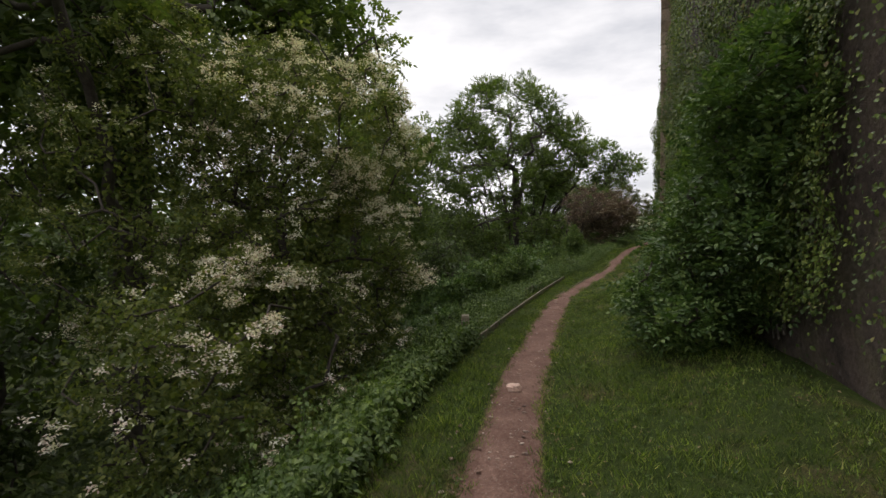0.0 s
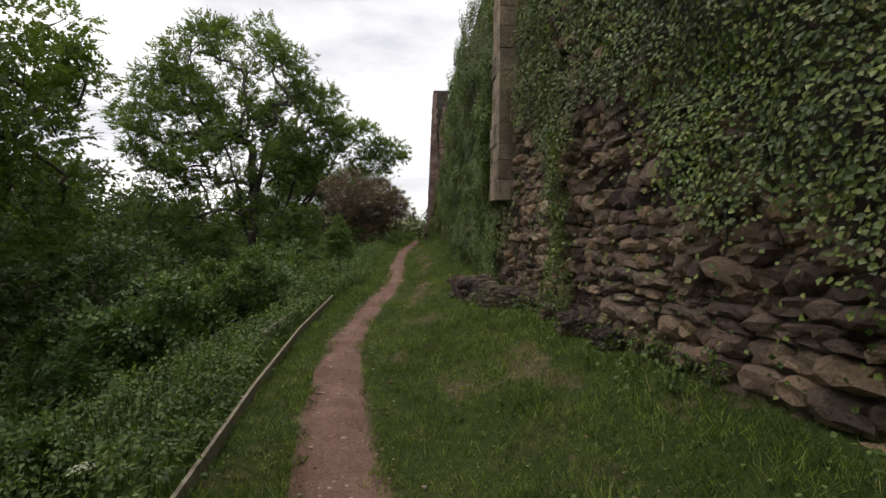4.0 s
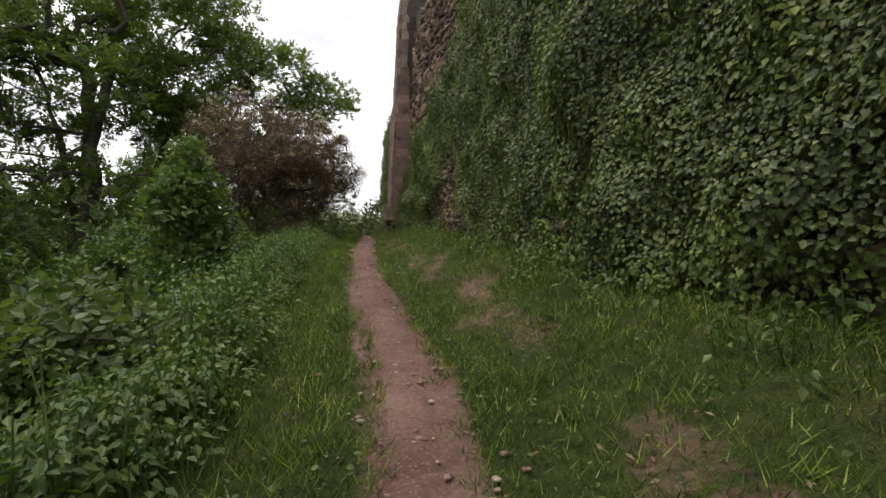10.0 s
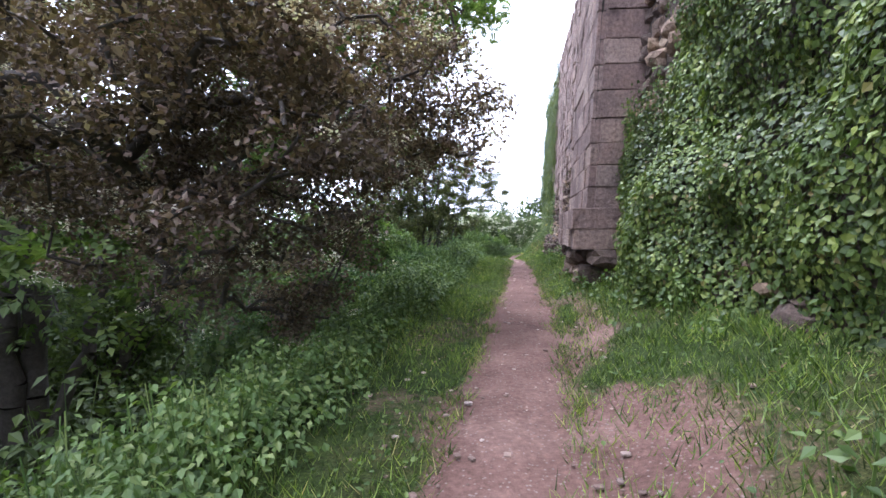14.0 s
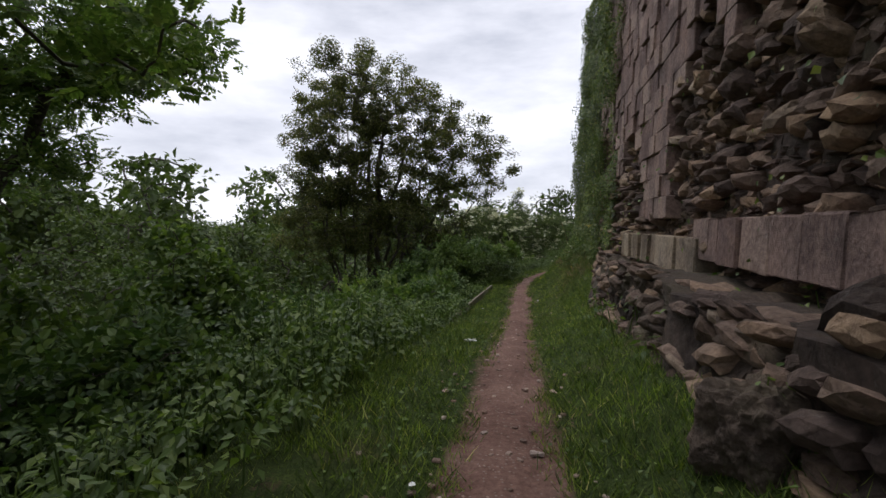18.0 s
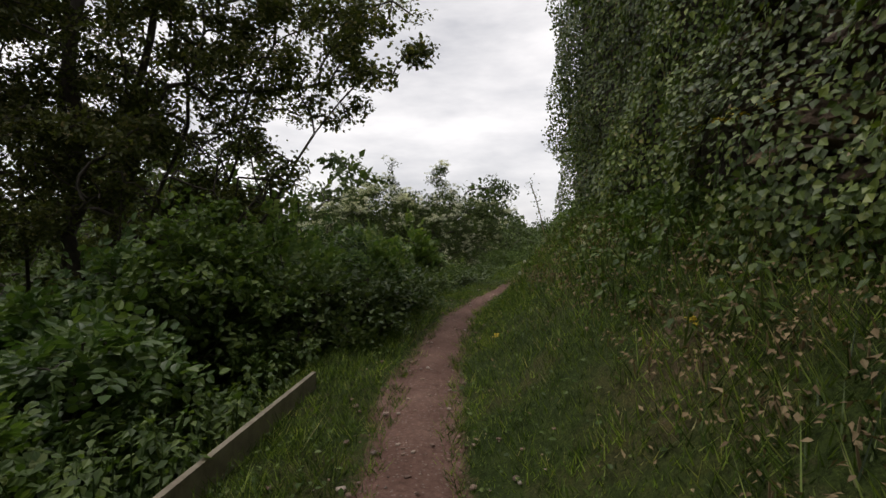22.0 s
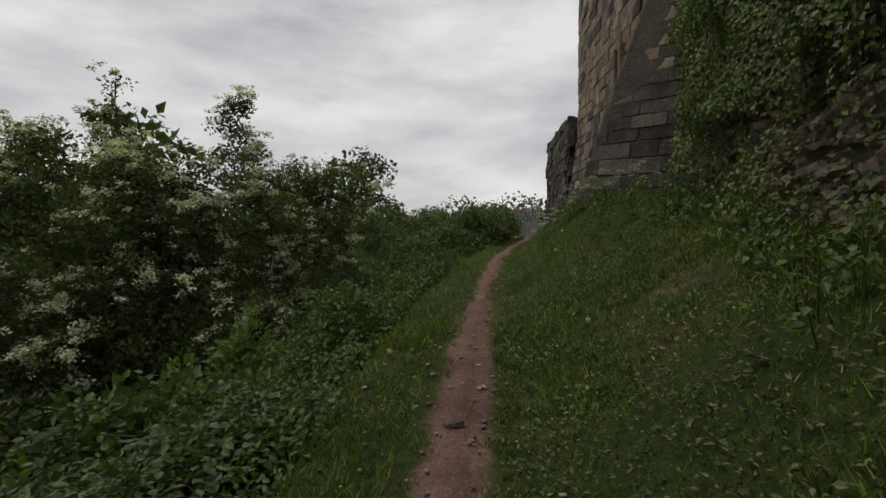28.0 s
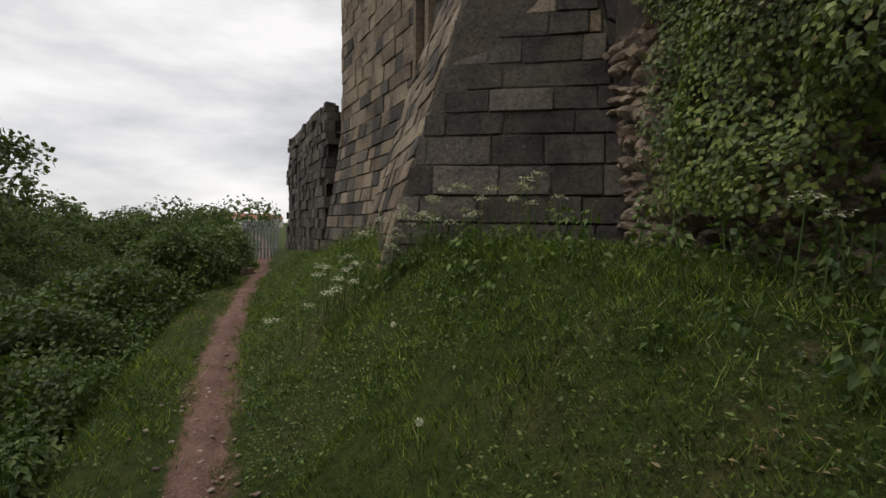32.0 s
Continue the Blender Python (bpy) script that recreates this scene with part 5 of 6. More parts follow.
    # many-stemmed hawthorn
    lobes = [((-3.3, 54.5, 6.0), (1.3, 1.7, 1.1)), ((-1.9, 54.7, 5.8), (1.6, 1.8, 1.2)), ((0.5, 54.5, 4.3), (1.6, 1.6, 0.85)), ((-3.9, 54.2, 4.4), (0.9, 1.5, 1.0)), ((-1.0, 54.5, 3.7), (2.0, 1.8, 0.6)), ((-3.4, 54.5, 7.1), (0.4, 0.4, 0.5)), ((-2.4, 54.6, 7.0), (0.4, 0.4, 0.5)), ((-0.4, 54.6, 5.9), (0.6, 0.6, 0.5)), ((1.8, 54.3, 3.5), (0.8, 0.8, 0.5)), ((-2.9, 54.4, 4.8), (1.8, 2.0, 1.4)), ((-0.8, 54.6, 4.8), (1.8, 1.8, 1.0)), ((1.2, 54.0, 2.8), (1.0, 0.8, 0.4)), ((-3.6, 54.9, 1.6), (1.9, 1.6, 1.3)), ((-1.2, 54.6, 2.8), (2.2, 1.7, 0.9)), ((-3.4, 54.6, 3.2), (1.8, 1.6, 1.1)), ((-1.6, 54.6, 1.3), (2.0, 1.6, 1.0)), ((-2.8, 54.0, 2.2), (2.2, 1.3, 1.0)), ((-0.7, 54.0, 2.0), (1.6, 1.2, 0.9))]
    tree("hawthorn", "old many-stemmed hawthorn tree with an open ragged crown", (-2.3, 54.7, gz(-2.3, 54.7) - 0.1), [(-3.2, 54.5, 4.8), (-2.3, 54.9, 4.8), (-4.1, 54.2, 4.4), (-1.0, 54.8, 4.6), (-1.7, 54.3, 5.0), (0.5, 54.7, 4.1), (1.3, 54.0, 2.7), (-2.8, 54.3, 4.6), (-0.3, 54.4, 4.0), (-3.7, 54.8, 3.4), (-0.6, 53.9, 2.8)],
         lobes, 1060, 145000, (0.045, 0.085), M_OLDHAW, 0.15, shape='kite', seed=10, clump_r=0.25, bare=0.08, shell=0.3, bloom=3000, bloom_mat=M_PINK, bloom_size=(0.018, 0.03), twig=0.011, droop=0.0)
    tree("dead_branches", "tangle of dead grey twigs under the hawthorn crown", (-1.4, 53.8, gz(-1.4, 53.8)), [(-1.0, 53.6, 0.8), (-0.4, 54.0, 1.1)],
         [((-0.4, 53.9, 1.6), (1.5, 1.2, 0.8))], 150, 900, (0.03, 0.05), M_HAW, 0.06, "branches", 12, clump_r=0.3, bare=0.5, twig=0.008)
    # white hawthorn
    tiers = lambda q: np.clip(0.32 + 1.6 * (vnoise(q[:, 0] * 1.1, q[:, 2] * 3.4, 36) > 0.55), 0, 1)
    tree("hawthorn", "rounded hawthorn bush covered in white may blossom", (1.6, 65.6, gz(1.6, 65.6)), [(1.6, 65.2, 0.8), (2.6, 65.8, 1.0), (0.8, 65.4, 0.8)],
         [((0.9, 65.2, 0.7), (2.5, 2.3, 1.8)), ((3.4, 65.8, 1.1), (1.9, 1.9, 1.35)), ((1.4, 65.2, 1.7), (1.5, 1.3, 0.95)), ((0.4, 63.6, -0.7), (2.0, 1.8, 1.5)), ((2.4, 64.3, -0.3), (1.7, 1.5, 1.2)), ((1.5, 65.9, 3.0), (0.22, 0.22, 0.6)), ((3.3, 66.6, 2.9), (0.35, 0.3, 0.8)), ((4.9, 65.4, 1.9), (0.8, 0.6, 0.35)), ((4.5, 65.0, 1.1), (0.8, 0.6, 0.4))], 640, 84000, (0.04, 0.08), M_MAY, 0.14, shape="kite", seed=11, clump_r=0.27, bloom=60000, bloom_mat=M_WHITE, bloom_size=(0.03, 0.054), shell=0.62, core=9000, bloom_up=0.1, bloom_at=tiers, droop=0.0)
    # elder by the wall at the start
    tree("elder_bush", "dark green elder bush against the ivy wall", (1.35, 7.7, gz(1.35, 7.7)), [(1.3, 7.8, 1.7), (0.85, 7.4, 1.3), (1.5, 6.8, 1.7), (1.3, 8.4, 2.0)],
         [((1.3, 7.9, 1.7), (0.72, 0.85, 0.85)), ((1.5, 8.0, 2.9), (0.66, 0.9, 0.9)), ((0.72, 7.2, 1.15), (0.55, 0.65, 0.4)), ((1.5, 6.7, 1.9), (0.8, 1.1, 1.0)), ((1.7, 6.5, 3.2), (0.7, 1.2, 0.9)), ((0.8, 6.5, 0.95), (0.5, 0.6, 0.4))], 520, 84000, (0.042, 0.078), M_ELDER, 0.05, "bush", 13, clump_r=0.24, shape="kite", shell=0.5, core=3000, feather=2)
    # brambles at the bend, and the bright bush down in the hollow
    for k, (x, y, h, r, m, lab) in enumerate(((9.5, 70.8, 1.7, 1.1, M_BRAMBLE, "dark bramble bush beside the path"), (8.0, 69.0, 1.6, 1.2, M_BRAMBLE, "dark bramble bush beside the path"), (6.9, 67.6, 1.5, 1.0, M_BRAMBLE, "dark bramble bush beside the path"), (10.8, 72.8, 1.7, 1.1, M_BRAMBLE, "dark bramble bush beside the path"), (11.9, 74.6, 1.6, 1.1, M_BRAMBLE, "dark bramble bush beside the path"), (6.0, 66.2, 1.3, 0.8, M_BRAMBLE, "dark bramble bush beside the path"), (-2.3, 24.1, 2.0, 0.42, M_FRESH, "young sapling with fresh green leaves on the verge"), (-13.6, 58.0, 3.6, 2.2, M_FRESH, "bright green bush in the hollow"), (-15.2, 61.0, 3.2, 2.0, M_FRESH, "bright green bush in the hollow"))):
        z = gz(x, y)
        tree("bush", lab, (x, y, z), [(x, y, z + h * 0.5), (x + 0.15, y - 0.1, z + h * 0.6)], [((x, y, z + h * 0.5), (r, r, h * 0.45)), ((x, y, z + h * 0.8), (r * 0.6, r * 0.6, h * 0.25))], int(80 + 80 * r), int(5000 + 5500 * r), (0.05, 0.1) if r < 1.5 else (0.1, 0.18), m, 0.03, "bush", 40 + k, clump_r=0.26 if r < 1.5 else 0.5, shell=0.4, twig=0.007, shape="kite", core=700)


def build_shrubs():
    """Saplings and shrubs on the bank: a few of each kind, copied; each row's crowns reach a height over the path."""
    kinds = []
    for k, (name, lab, h, r, mat, n, leaf, fth, tall) in enumerate((
            ("elder_shrub", "leafy elder shrub growing on the bank", 1.5, 0.62, M_ELDER, 7500, (0.042, 0.075), 2, 1.0),
            ("ash_sapling", "young ash sapling with feathery fresh leaves", 1.7, 0.5, M_FRESH, 6500, (0.042, 0.075), 3, 1.35),
            ("bramble_bush", "arching bramble thicket on the bank", 1.0, 0.8, M_BRAMBLE, 7000, (0.038, 0.066), 1, 0.8),
            ("elder_shrub", "tall leafy elder shrub growing up from the slope", 2.7, 0.95, M_ELDER, 10000, (0.055, 0.095), 2, 1.0),
            ("hazel_shrub", "tall broad-leaved shrub growing up from the slope", 2.9, 1.0, M_WEED, 13000, (0.05, 0.09), 0, 1.1))):
        lob = [((0, 0, h * 0.42), (r, r, h * 0.4)), ((r * 0.3, 0.1, h * 0.78), (r * 0.55, r * 0.55, h * 0.22 * tall)), ((-r * 0.45, -0.1, h * 0.66), (r * 0.5, r * 0.55, h * 0.22)), ((r * 0.1, -r * 0.5, h * 0.55), (r * 0.6, r * 0.5, h * 0.25))]
        kinds.append((h, tree(name, lab, (0, 0, 0), [(0, 0, h * 0.5), (r * 0.3, 0.1, h * 0.85), (-r * 0.4, -0.1, h * 0.7)], lob, int(70 + 50 * h), n, leaf, mat, 0.022, "shrub", 200 + k, clump_r=0.2, shape="oval", shell=0.3, twig=0.006, feather=fth, core=300, group="shrubs on the bank", droop=0.05)))
    rng = np.random.default_rng(205)
    rows = ((8, 17, 1.7, -2.9, -0.2, 0.3), (8, 18, 2.1, -4.6, -0.9, 0.3), (9, 19, 2.4, -6.8, -0.6, 0.4), (18.6, 26.5, 1.25, -1.75, 0.3, 0.2), (18.5, 27, 1.45, -2.9, 0.5, 0.3), (18, 28, 1.9, -4.6, 0.6, 0.3), (18, 30, 2.4, -6.8, 0.7, 0.4),
            (36.5, 46, 1.5, -2.4, 0.28, 0.2), (36.8, 46, 2.1, -3.6, 0.85, 0.3), (37, 46, 2.4, -5.4, -0.7, 0.3),
            (46.5, 52, 1.2, -1.9, 0.5, 0.2), (46, 52, 1.4, -3.0, 0.6, 0.25), (47, 53, 1.8, -4.4, -0.1, 0.3), (52.3, 55.4, 0.8, -1.05, 0.75, 0.2), (55.6, 57.2, 0.8, -1.15, 0.3, 0.1), (57.3, 60, 0.8, -1.2, 0.0, 0.1), (52, 55.4, 0.95, -1.85, 1.15, 0.2), (55.6, 57.8, 1.0, -2.0, 0.78, 0.15), (58.2, 60.5, 0.9, -2.0, -0.15, 0.15), (52.5, 58.4, 1.2, -3.0, 0.98, 0.15), (59, 61, 1.1, -3.0, -0.7, 0.15), (54.5, 59.6, 1.5, -4.4, 0.85, 0.2), (60.6, 61.8, 1.4, -4.4, -0.9, 0.2), (56, 61, 1.9, -6.2, 0.6, 0.3),
            (60.5, 66, 1.2, -1.5, 0.0, 0.15), (61, 70, 1.5, -2.8, -0.3, 0.2))
    used = set()
    for y0, y1, step, d0, top, wob in rows:
        for y in np.arange(y0, y1, step):
            y = y + 0.3 * step * rng.normal()
            d = d0 + 0.16 * abs(d0) * (rng.random() - 0.5)
            x = float(path_x(np.array(y))) + d
            z = gz(x, y) - 0.03
            want = float(path_z(np.array(y))) + top + wob * rng.normal() * 0.7 - z
            want = min(max(want, 0.55), 3.6)
            fits = [k for k, (h, _) in enumerate(kinds) if 0.62 < want / h < 1.35 and not (d0 > -1.2 and k == 2)] or [2]
            k = int(fits[int(rng.integers(len(fits)))])
            g = want / kinds[k][0]
            w = min(max(g, 0.75), 1.15)
            m = Matrix.Translation((x, y, z)) @ Matrix.Rotation(rng.random() * 6.28, 4, "Z")
            if k in used:
                o = copy_thing(kinds[k][1], m)
            else:
                o = kinds[k][1]
                o.matrix_basis = m
                used.add(k)
            o.scale = (w, w, g)


def build_woods():
    """Woods in the hollow and along the skyline: a few trees, copied."""
    rng = np.random.default_rng(77)
    kinds, thin = [], []
    for k in range(5):
        near = k < 3
        lob = [((rng.normal() * 0.6, rng.normal() * 0.6, 4.6), (2.5, 2.5, 2.2)), ((rng.normal() * 1.2, rng.normal() * 1.2, 6.4), (1.6, 1.5, 1.7)), ((1.7, rng.normal(), 3.6), (1.8, 1.7, 1.6)), ((-1.8, rng.normal(), 4.2), (1.7, 1.8, 1.5)), ((0, 0, 2.0), (2.9, 2.9, 1.7))]
        o = tree("woodland_tree", "leafy woodland tree in the hollow below the path", (0, 0, 0), [(0, 0, 3.0), (0.7, 0.3, 4.2), (-0.6, -0.4, 4.0)], lob, 150 if near else 60, 6500 if near else 2400, (0.13, 0.26) if near else (0.24, 0.42), M_WOODS_SHADED, 0.2, seed=60 + k, clump_r=0.75, group="woodland trees", shell=0.5, shape="kite", twig=0.02, core=900 if near else 400)
        (kinds if near else thin).append(o)
    spots = []
    for y in np.arange(-16, 170, 4.3):
        for lane, (d0, d1) in enumerate(((-13, -9.5), (-19, -14.5), (-28, -22), (-42, -32))):
            yy = y + rng.normal() * 1.2
            if lane == 0 and (34.5 < yy < 39 or 17 < yy < 21 or rng.random() < 0.12):
                continue
            if lane > 1 and rng.random() < 0.45:
                continue
            spots.append((float(path_x(np.array(yy))) + d0 + (d1 - d0) * rng.random(), yy, lane))
    for n, (x, y, lane) in enumerate(spots):
        s = (0.82, 1.05, 1.15, 1.3)[lane] * (0.78 + 0.44 * rng.random()) * (1.0 if y < 44 else (1.15 if y < 76 else 1.0) if lane > 1 and y < 100 else 0.85 if y < 66 else (0.62, 1.0 if y < 90 else 0.85, 1.0, 1.0)[lane])
        src = kinds[n % 3] if lane < 2 and y < 110 else thin[n % 2]
        m = Matrix.Translation((x, y, gz(x, y) - 0.1)) @ Matrix.Rotation(rng.random() * 6.28, 4, "Z")
        o = copy_thing(src, m)
        o.scale = (s * (0.9 + 0.2 * rng.random()), s * (0.9 + 0.2 * rng.random()), s)
    src_spots = [(-16, 2.0), (-15, -9.0), (-19, 27.0), (-40, 10.0), (-42, 60.0)]
    for o, (x, y) in zip(kinds + thin, src_spots):
        o.location = (x, y, gz(x, y))
    # far hedges and skyline trees, and roofs among them
    pts, siz = [], []
    for _ in range(420):
        a, r = (rng.random() - 0.35) * 4.2, 130 + 420 * rng.random() ** 1.5
        pts.append((r * math.sin(a), 40 + r * math.cos(a)))
    V = []
    for x, y in pts:
        z = gz(x, y)
        n = 220
        h = 4 + 5 * rng.random()
        d = rand_dirs(n)
        V.append((np.array([x, y, z + h * 0.45]) + d * (h * 0.75, h * 0.75, h * 0.5) * (0.6 + 0.4 * rng.random((n, 1))), d))
    at, nn = np.concatenate([a for a, _ in V]), np.concatenate([b for _, b in V])
    v, f = leaf_mesh("kite", at, nn + rand_dirs(len(at)) * 0.6, rand_dirs(len(at)), 0.6 + 0.7 * rng.random(len(at)))
    tagged(new("far_woods", mesh_of("far_woods", v, f, M_WOODS_SHADED)), label="distant woods and hedges along the skyline", category="woods", kind="stuff")
    for k in range(5):
        x, y = 128 + 9 * k, 325 + 5 * k
        z = gz(x, y) + 2.6
        h = thing("house", "far house with a red tiled roof among trees", "house", "far houses")
        v, f = boxes([(x, y, z)], [(8, 7, 5)], np.zeros(1), 0.01)
        part("wall", mesh_of("wall", v, f, M_RENDER), h)
        rv = np.array([(x - 4.3, y - 3.8, z + 2.5), (x + 4.3, y - 3.8, z + 2.5), (x + 4.3, y + 3.8, z + 2.5), (x - 4.3, y + 3.8, z + 2.5), (x - 4.3, y, z + 5.2), (x + 4.3, y, z + 5.2)])
        part("roof", mesh_of("roof", rv, [np.array([(0, 1, 5, 4), (2, 3, 4, 5), (0, 3, 2, 1)]), np.array([(0, 4, 3), (1, 2, 5)])], M_TILE), h)


# ---------- verge plants ----------
def scatter(n, y0, y1, d0, d1, rng, bias=1.0):
    y = y0 + (y1 - y0) * rng.random(n)
    d = d0 + (d1 - d0) * rng.random(n) ** bias
    return path_x(y) + d, y, d


def blades(x, y, h, w, rng, lean=0.35):
    """Bent grass blades: five points each."""
    n = len(x)
    z = ground_z(x, y)
    a = rng.random(n) * 6.283
    side = np.stack([np.cos(a), np.sin(a), 0 * a], 1) * np.asarray(w)[:, None]
    b = rng.random(n) * 6.283
    fall = np.stack([np.cos(b), np.sin(b), 0 * b], 1) * (np.asarray(h) * lean * (0.4 + rng.random(n)))[:, None]
    base = np.stack([x, y, z - 0.01], 1)
    up = np.stack([0 * x, 0 * x, h], 1)
    v = np.stack([base - side, base + side, base + up * 0.6 + fall * 0.35 + side * 0.7, base + up * 0.6 + fall * 0.35 - side * 0.7, base + up + fall], 1)
    if lean > 0.75:
        v = v[:, [0, 1, 4]]
        return v.reshape(-1, 3), [np.array([0, 1, 2])[None] + (np.arange(n) * 3)[:, None]]
    off = (np.arange(n) * 5)[:, None]
    return v.reshape(-1, 3), [np.array([0, 1, 2, 3])[None] + off, np.array([3, 2, 4])[None] + off]


def build_grass():
    rng = np.random.default_rng(50)
    out = []
    # turf right and left of the path
    for n, y0, y1, d0, d1, h, w in ((360000, -1, 56, 0.26, 2.5, (0.025, 0.065), 0.003), (460000, 53, 72, 0.25, 4.6, (0.02, 0.055), 0.0036), (180000, -1, 62, -1.2, -0.25, (0.03, 0.075), 0.003), (16000, 60, 78, -1.0, -0.2, (0.03, 0.08), 0.004)):
        x, y, d = scatter(n, y0, y1, d0, d1, rng)
        dense = fbm(x * 1.1, y * 1.1, 61)
        ok = (x < wall_x(y) + 0.1) & (rng.random(n) < np.where(y > 53, np.clip(6 * (dense - 0.38), 0.3, 1.0), 1.6 * dense + 0.25)) & (rng.random(n) > 0.9 * wear(x, y)) & (np.abs(d - 0.03) > 0.5 * np.interp(y, PATH_W_Y, PATH_W))
        x, y = x[ok], y[ok]
        hh = (h[0] + (h[1] - h[0]) * rng.random(len(x)) ** 1.5) * (0.45 + 1.3 * fbm(x * 1.6, y * 1.6, 63)) * (0.45 + 1.2 * vnoise(x * 8.5, y * 8.5, 67))
        out.append(blades(x, y, hh, np.full(len(x), w * 1.2), rng, 0.8))
    # long grass at the wall's foot and on the bank
    for n, y0, y1, o0, o1 in ((13000, 6, 36, -0.6, 0.05), (15000, 36, 57, -0.9, 0.05), (3000, 46.5, 54.5, -0.4, 0.0), (14000, 55, 70, -0.4, 0.0)):
        y = y0 + (y1 - y0) * rng.random(n)
        x = wall_x(y) + o0 + (o1 - o0) * rng.random(n)
        ok = (rng.random(n) < 1.5 * fbm(x * 1.5, y * 1.5, 65) - 0.1) & (x > path_x(y) + 0.3)
        x, y = x[ok], y[ok]
        out.append(blades(x, y, (0.06 + 0.15 * rng.random(len(x)) ** 1.8) * np.where((y > 55) & (y < 62.5), 0.5, np.where(y > 46, 1.1, 0.8)), np.full(len(x), 0.0028), rng, 0.76))
    # tufts hanging over the edges of the path
    n = 4200
    ty = -1 + 76 * rng.random(n)
    side = np.where(rng.random(n) < 0.5, -1, 1)
    tx = path_x(ty) + 0.03 + side * (0.56 * np.interp(ty, PATH_W_Y, PATH_W) + 0.035 * rng.normal(size=n))
    ok = fbm(tx * 1.2, ty * 1.6, 69) > 0.42
    tx, ty = np.repeat(tx[ok], 12), np.repeat(ty[ok], 12)
    x, y = tx + 0.022 * rng.normal(size=len(tx)), ty + 0.035 * rng.normal(size=len(tx))
    out.append(blades(x, y, 0.025 + 0.05 * rng.random(len(x)), np.full(len(x), 0.003), rng, 0.9))
    # tufts
    n = 9000
    tx, ty, td = scatter(n, -1, 74, -1.1, 4.2, rng)
    ok = (np.abs(td) > 0.42) & (tx < wall_x(ty)) & (fbm(tx * 0.9, ty * 0.9, 68) > 0.4) & (rng.random(n) > 0.8 * wear(tx, ty))
    tx, ty = np.repeat(tx[ok], 14), np.repeat(ty[ok], 14)
    x, y = tx + 0.028 * rng.normal(size=len(tx)), ty + 0.028 * rng.normal(size=len(tx))
    out.append(blades(x, y, 0.03 + 0.065 * rng.random(len(x)), np.full(len(x), 0.0027), rng, 0.76))
    v, f = joined(out)
    tagged(new("grass", mesh_of("grass", v, f, M_GRASS)), label="short rough grass with dry straws beside the path", category="grass", kind="stuff")
    # clover, plantain and other low leaves
    n = 56000
    x, y, d = scatter(n, -2, 76, 0.2, 4.5, rng, 1.3)
    x2, y2, d2 = scatter(26000, -2, 76, -1.2, -0.2, rng)
    x, y = np.concatenate([x, x2]), np.concatenate([y, y2])
    ok = (fbm(x * 1.7, y * 1.7, 70) > 0.42) & (rng.random(len(x)) > 1.2 * wear(x, y)) & (x < wall_x(y) + 0.05)
    x, y = x[ok], y[ok]
    at = np.stack([x, y, ground_z(x, y) + 0.01 + 0.05 * rng.random(len(x))], 1)
    v, f = leaf_mesh("oval", at, rng.normal(size=(len(x), 3)) * 0.4 + (0, 0, 1), rng.normal(size=(len(x), 3)) + (0, 0, 0.2), 0.012 + 0.022 * rng.random(len(x)) ** 2)
    tagged(new("low_weeds", mesh_of("low_weeds", v, f, M_WEED)), label="low clover and weeds growing through the grass", category="weeds", kind="stuff")
    x, y, d = scatter(110000, 54, 73, 0.3, 4.4, rng, 1.2)
    ok = (fbm(x * 1.3, y * 1.3, 72) > 0.47) & (x < wall_x(y))
    x, y = x[ok], y[ok]
    at = np.stack([x, y, ground_z(x, y) + 0.015 + 0.06 * rng.random(len(x))], 1)
    v, f = leaf_mesh("kite", at, rng.normal(size=(len(x), 3)) * 0.5 + (0, 0, 1), rng.normal(size=(len(x), 3)) + (0, 0, 0.2), 0.012 + 0.02 * rng.random(len(x)) ** 2)
    tagged(new("clover", mesh_of("clover", v, f, M_CLOVER)), label="dark clover patches on the grassy bank", category="clover", kind="stuff")
    # dry straw and fallen leaves
    n = 12000
    x, y, d = scatter(n, 2, 66, 0.25, 3.2, rng, 1.0)
    x3, y3, _ = scatter(9000, 54.5, 61, 0.9, 3.6, rng)
    x, y = np.concatenate([x, x3]), np.concatenate([y, y3])
    ok = (fbm(x * 1.3, y * 0.9, 75) > 0.5) & (x < wall_x(y) + 0.05)
    x, y = x[ok], y[ok]
    at = np.stack([x, y, ground_z(x, y) + 0.015 + 0.03 * rng.random(len(x))], 1)
    v, f = leaf_mesh("lance", at, rng.normal(size=(len(x), 3)) * 0.3 + (0, 0, 1), rng.normal(size=(len(x), 3)) * (1, 1, 0.2), 0.015 + 0.025 * rng.random(len(x)))
    tagged(new("straw", mesh_of("straw", v, f, M_DRY)), label="dead straw and withered leaves lying in the grass", category="straw", kind="stuff")


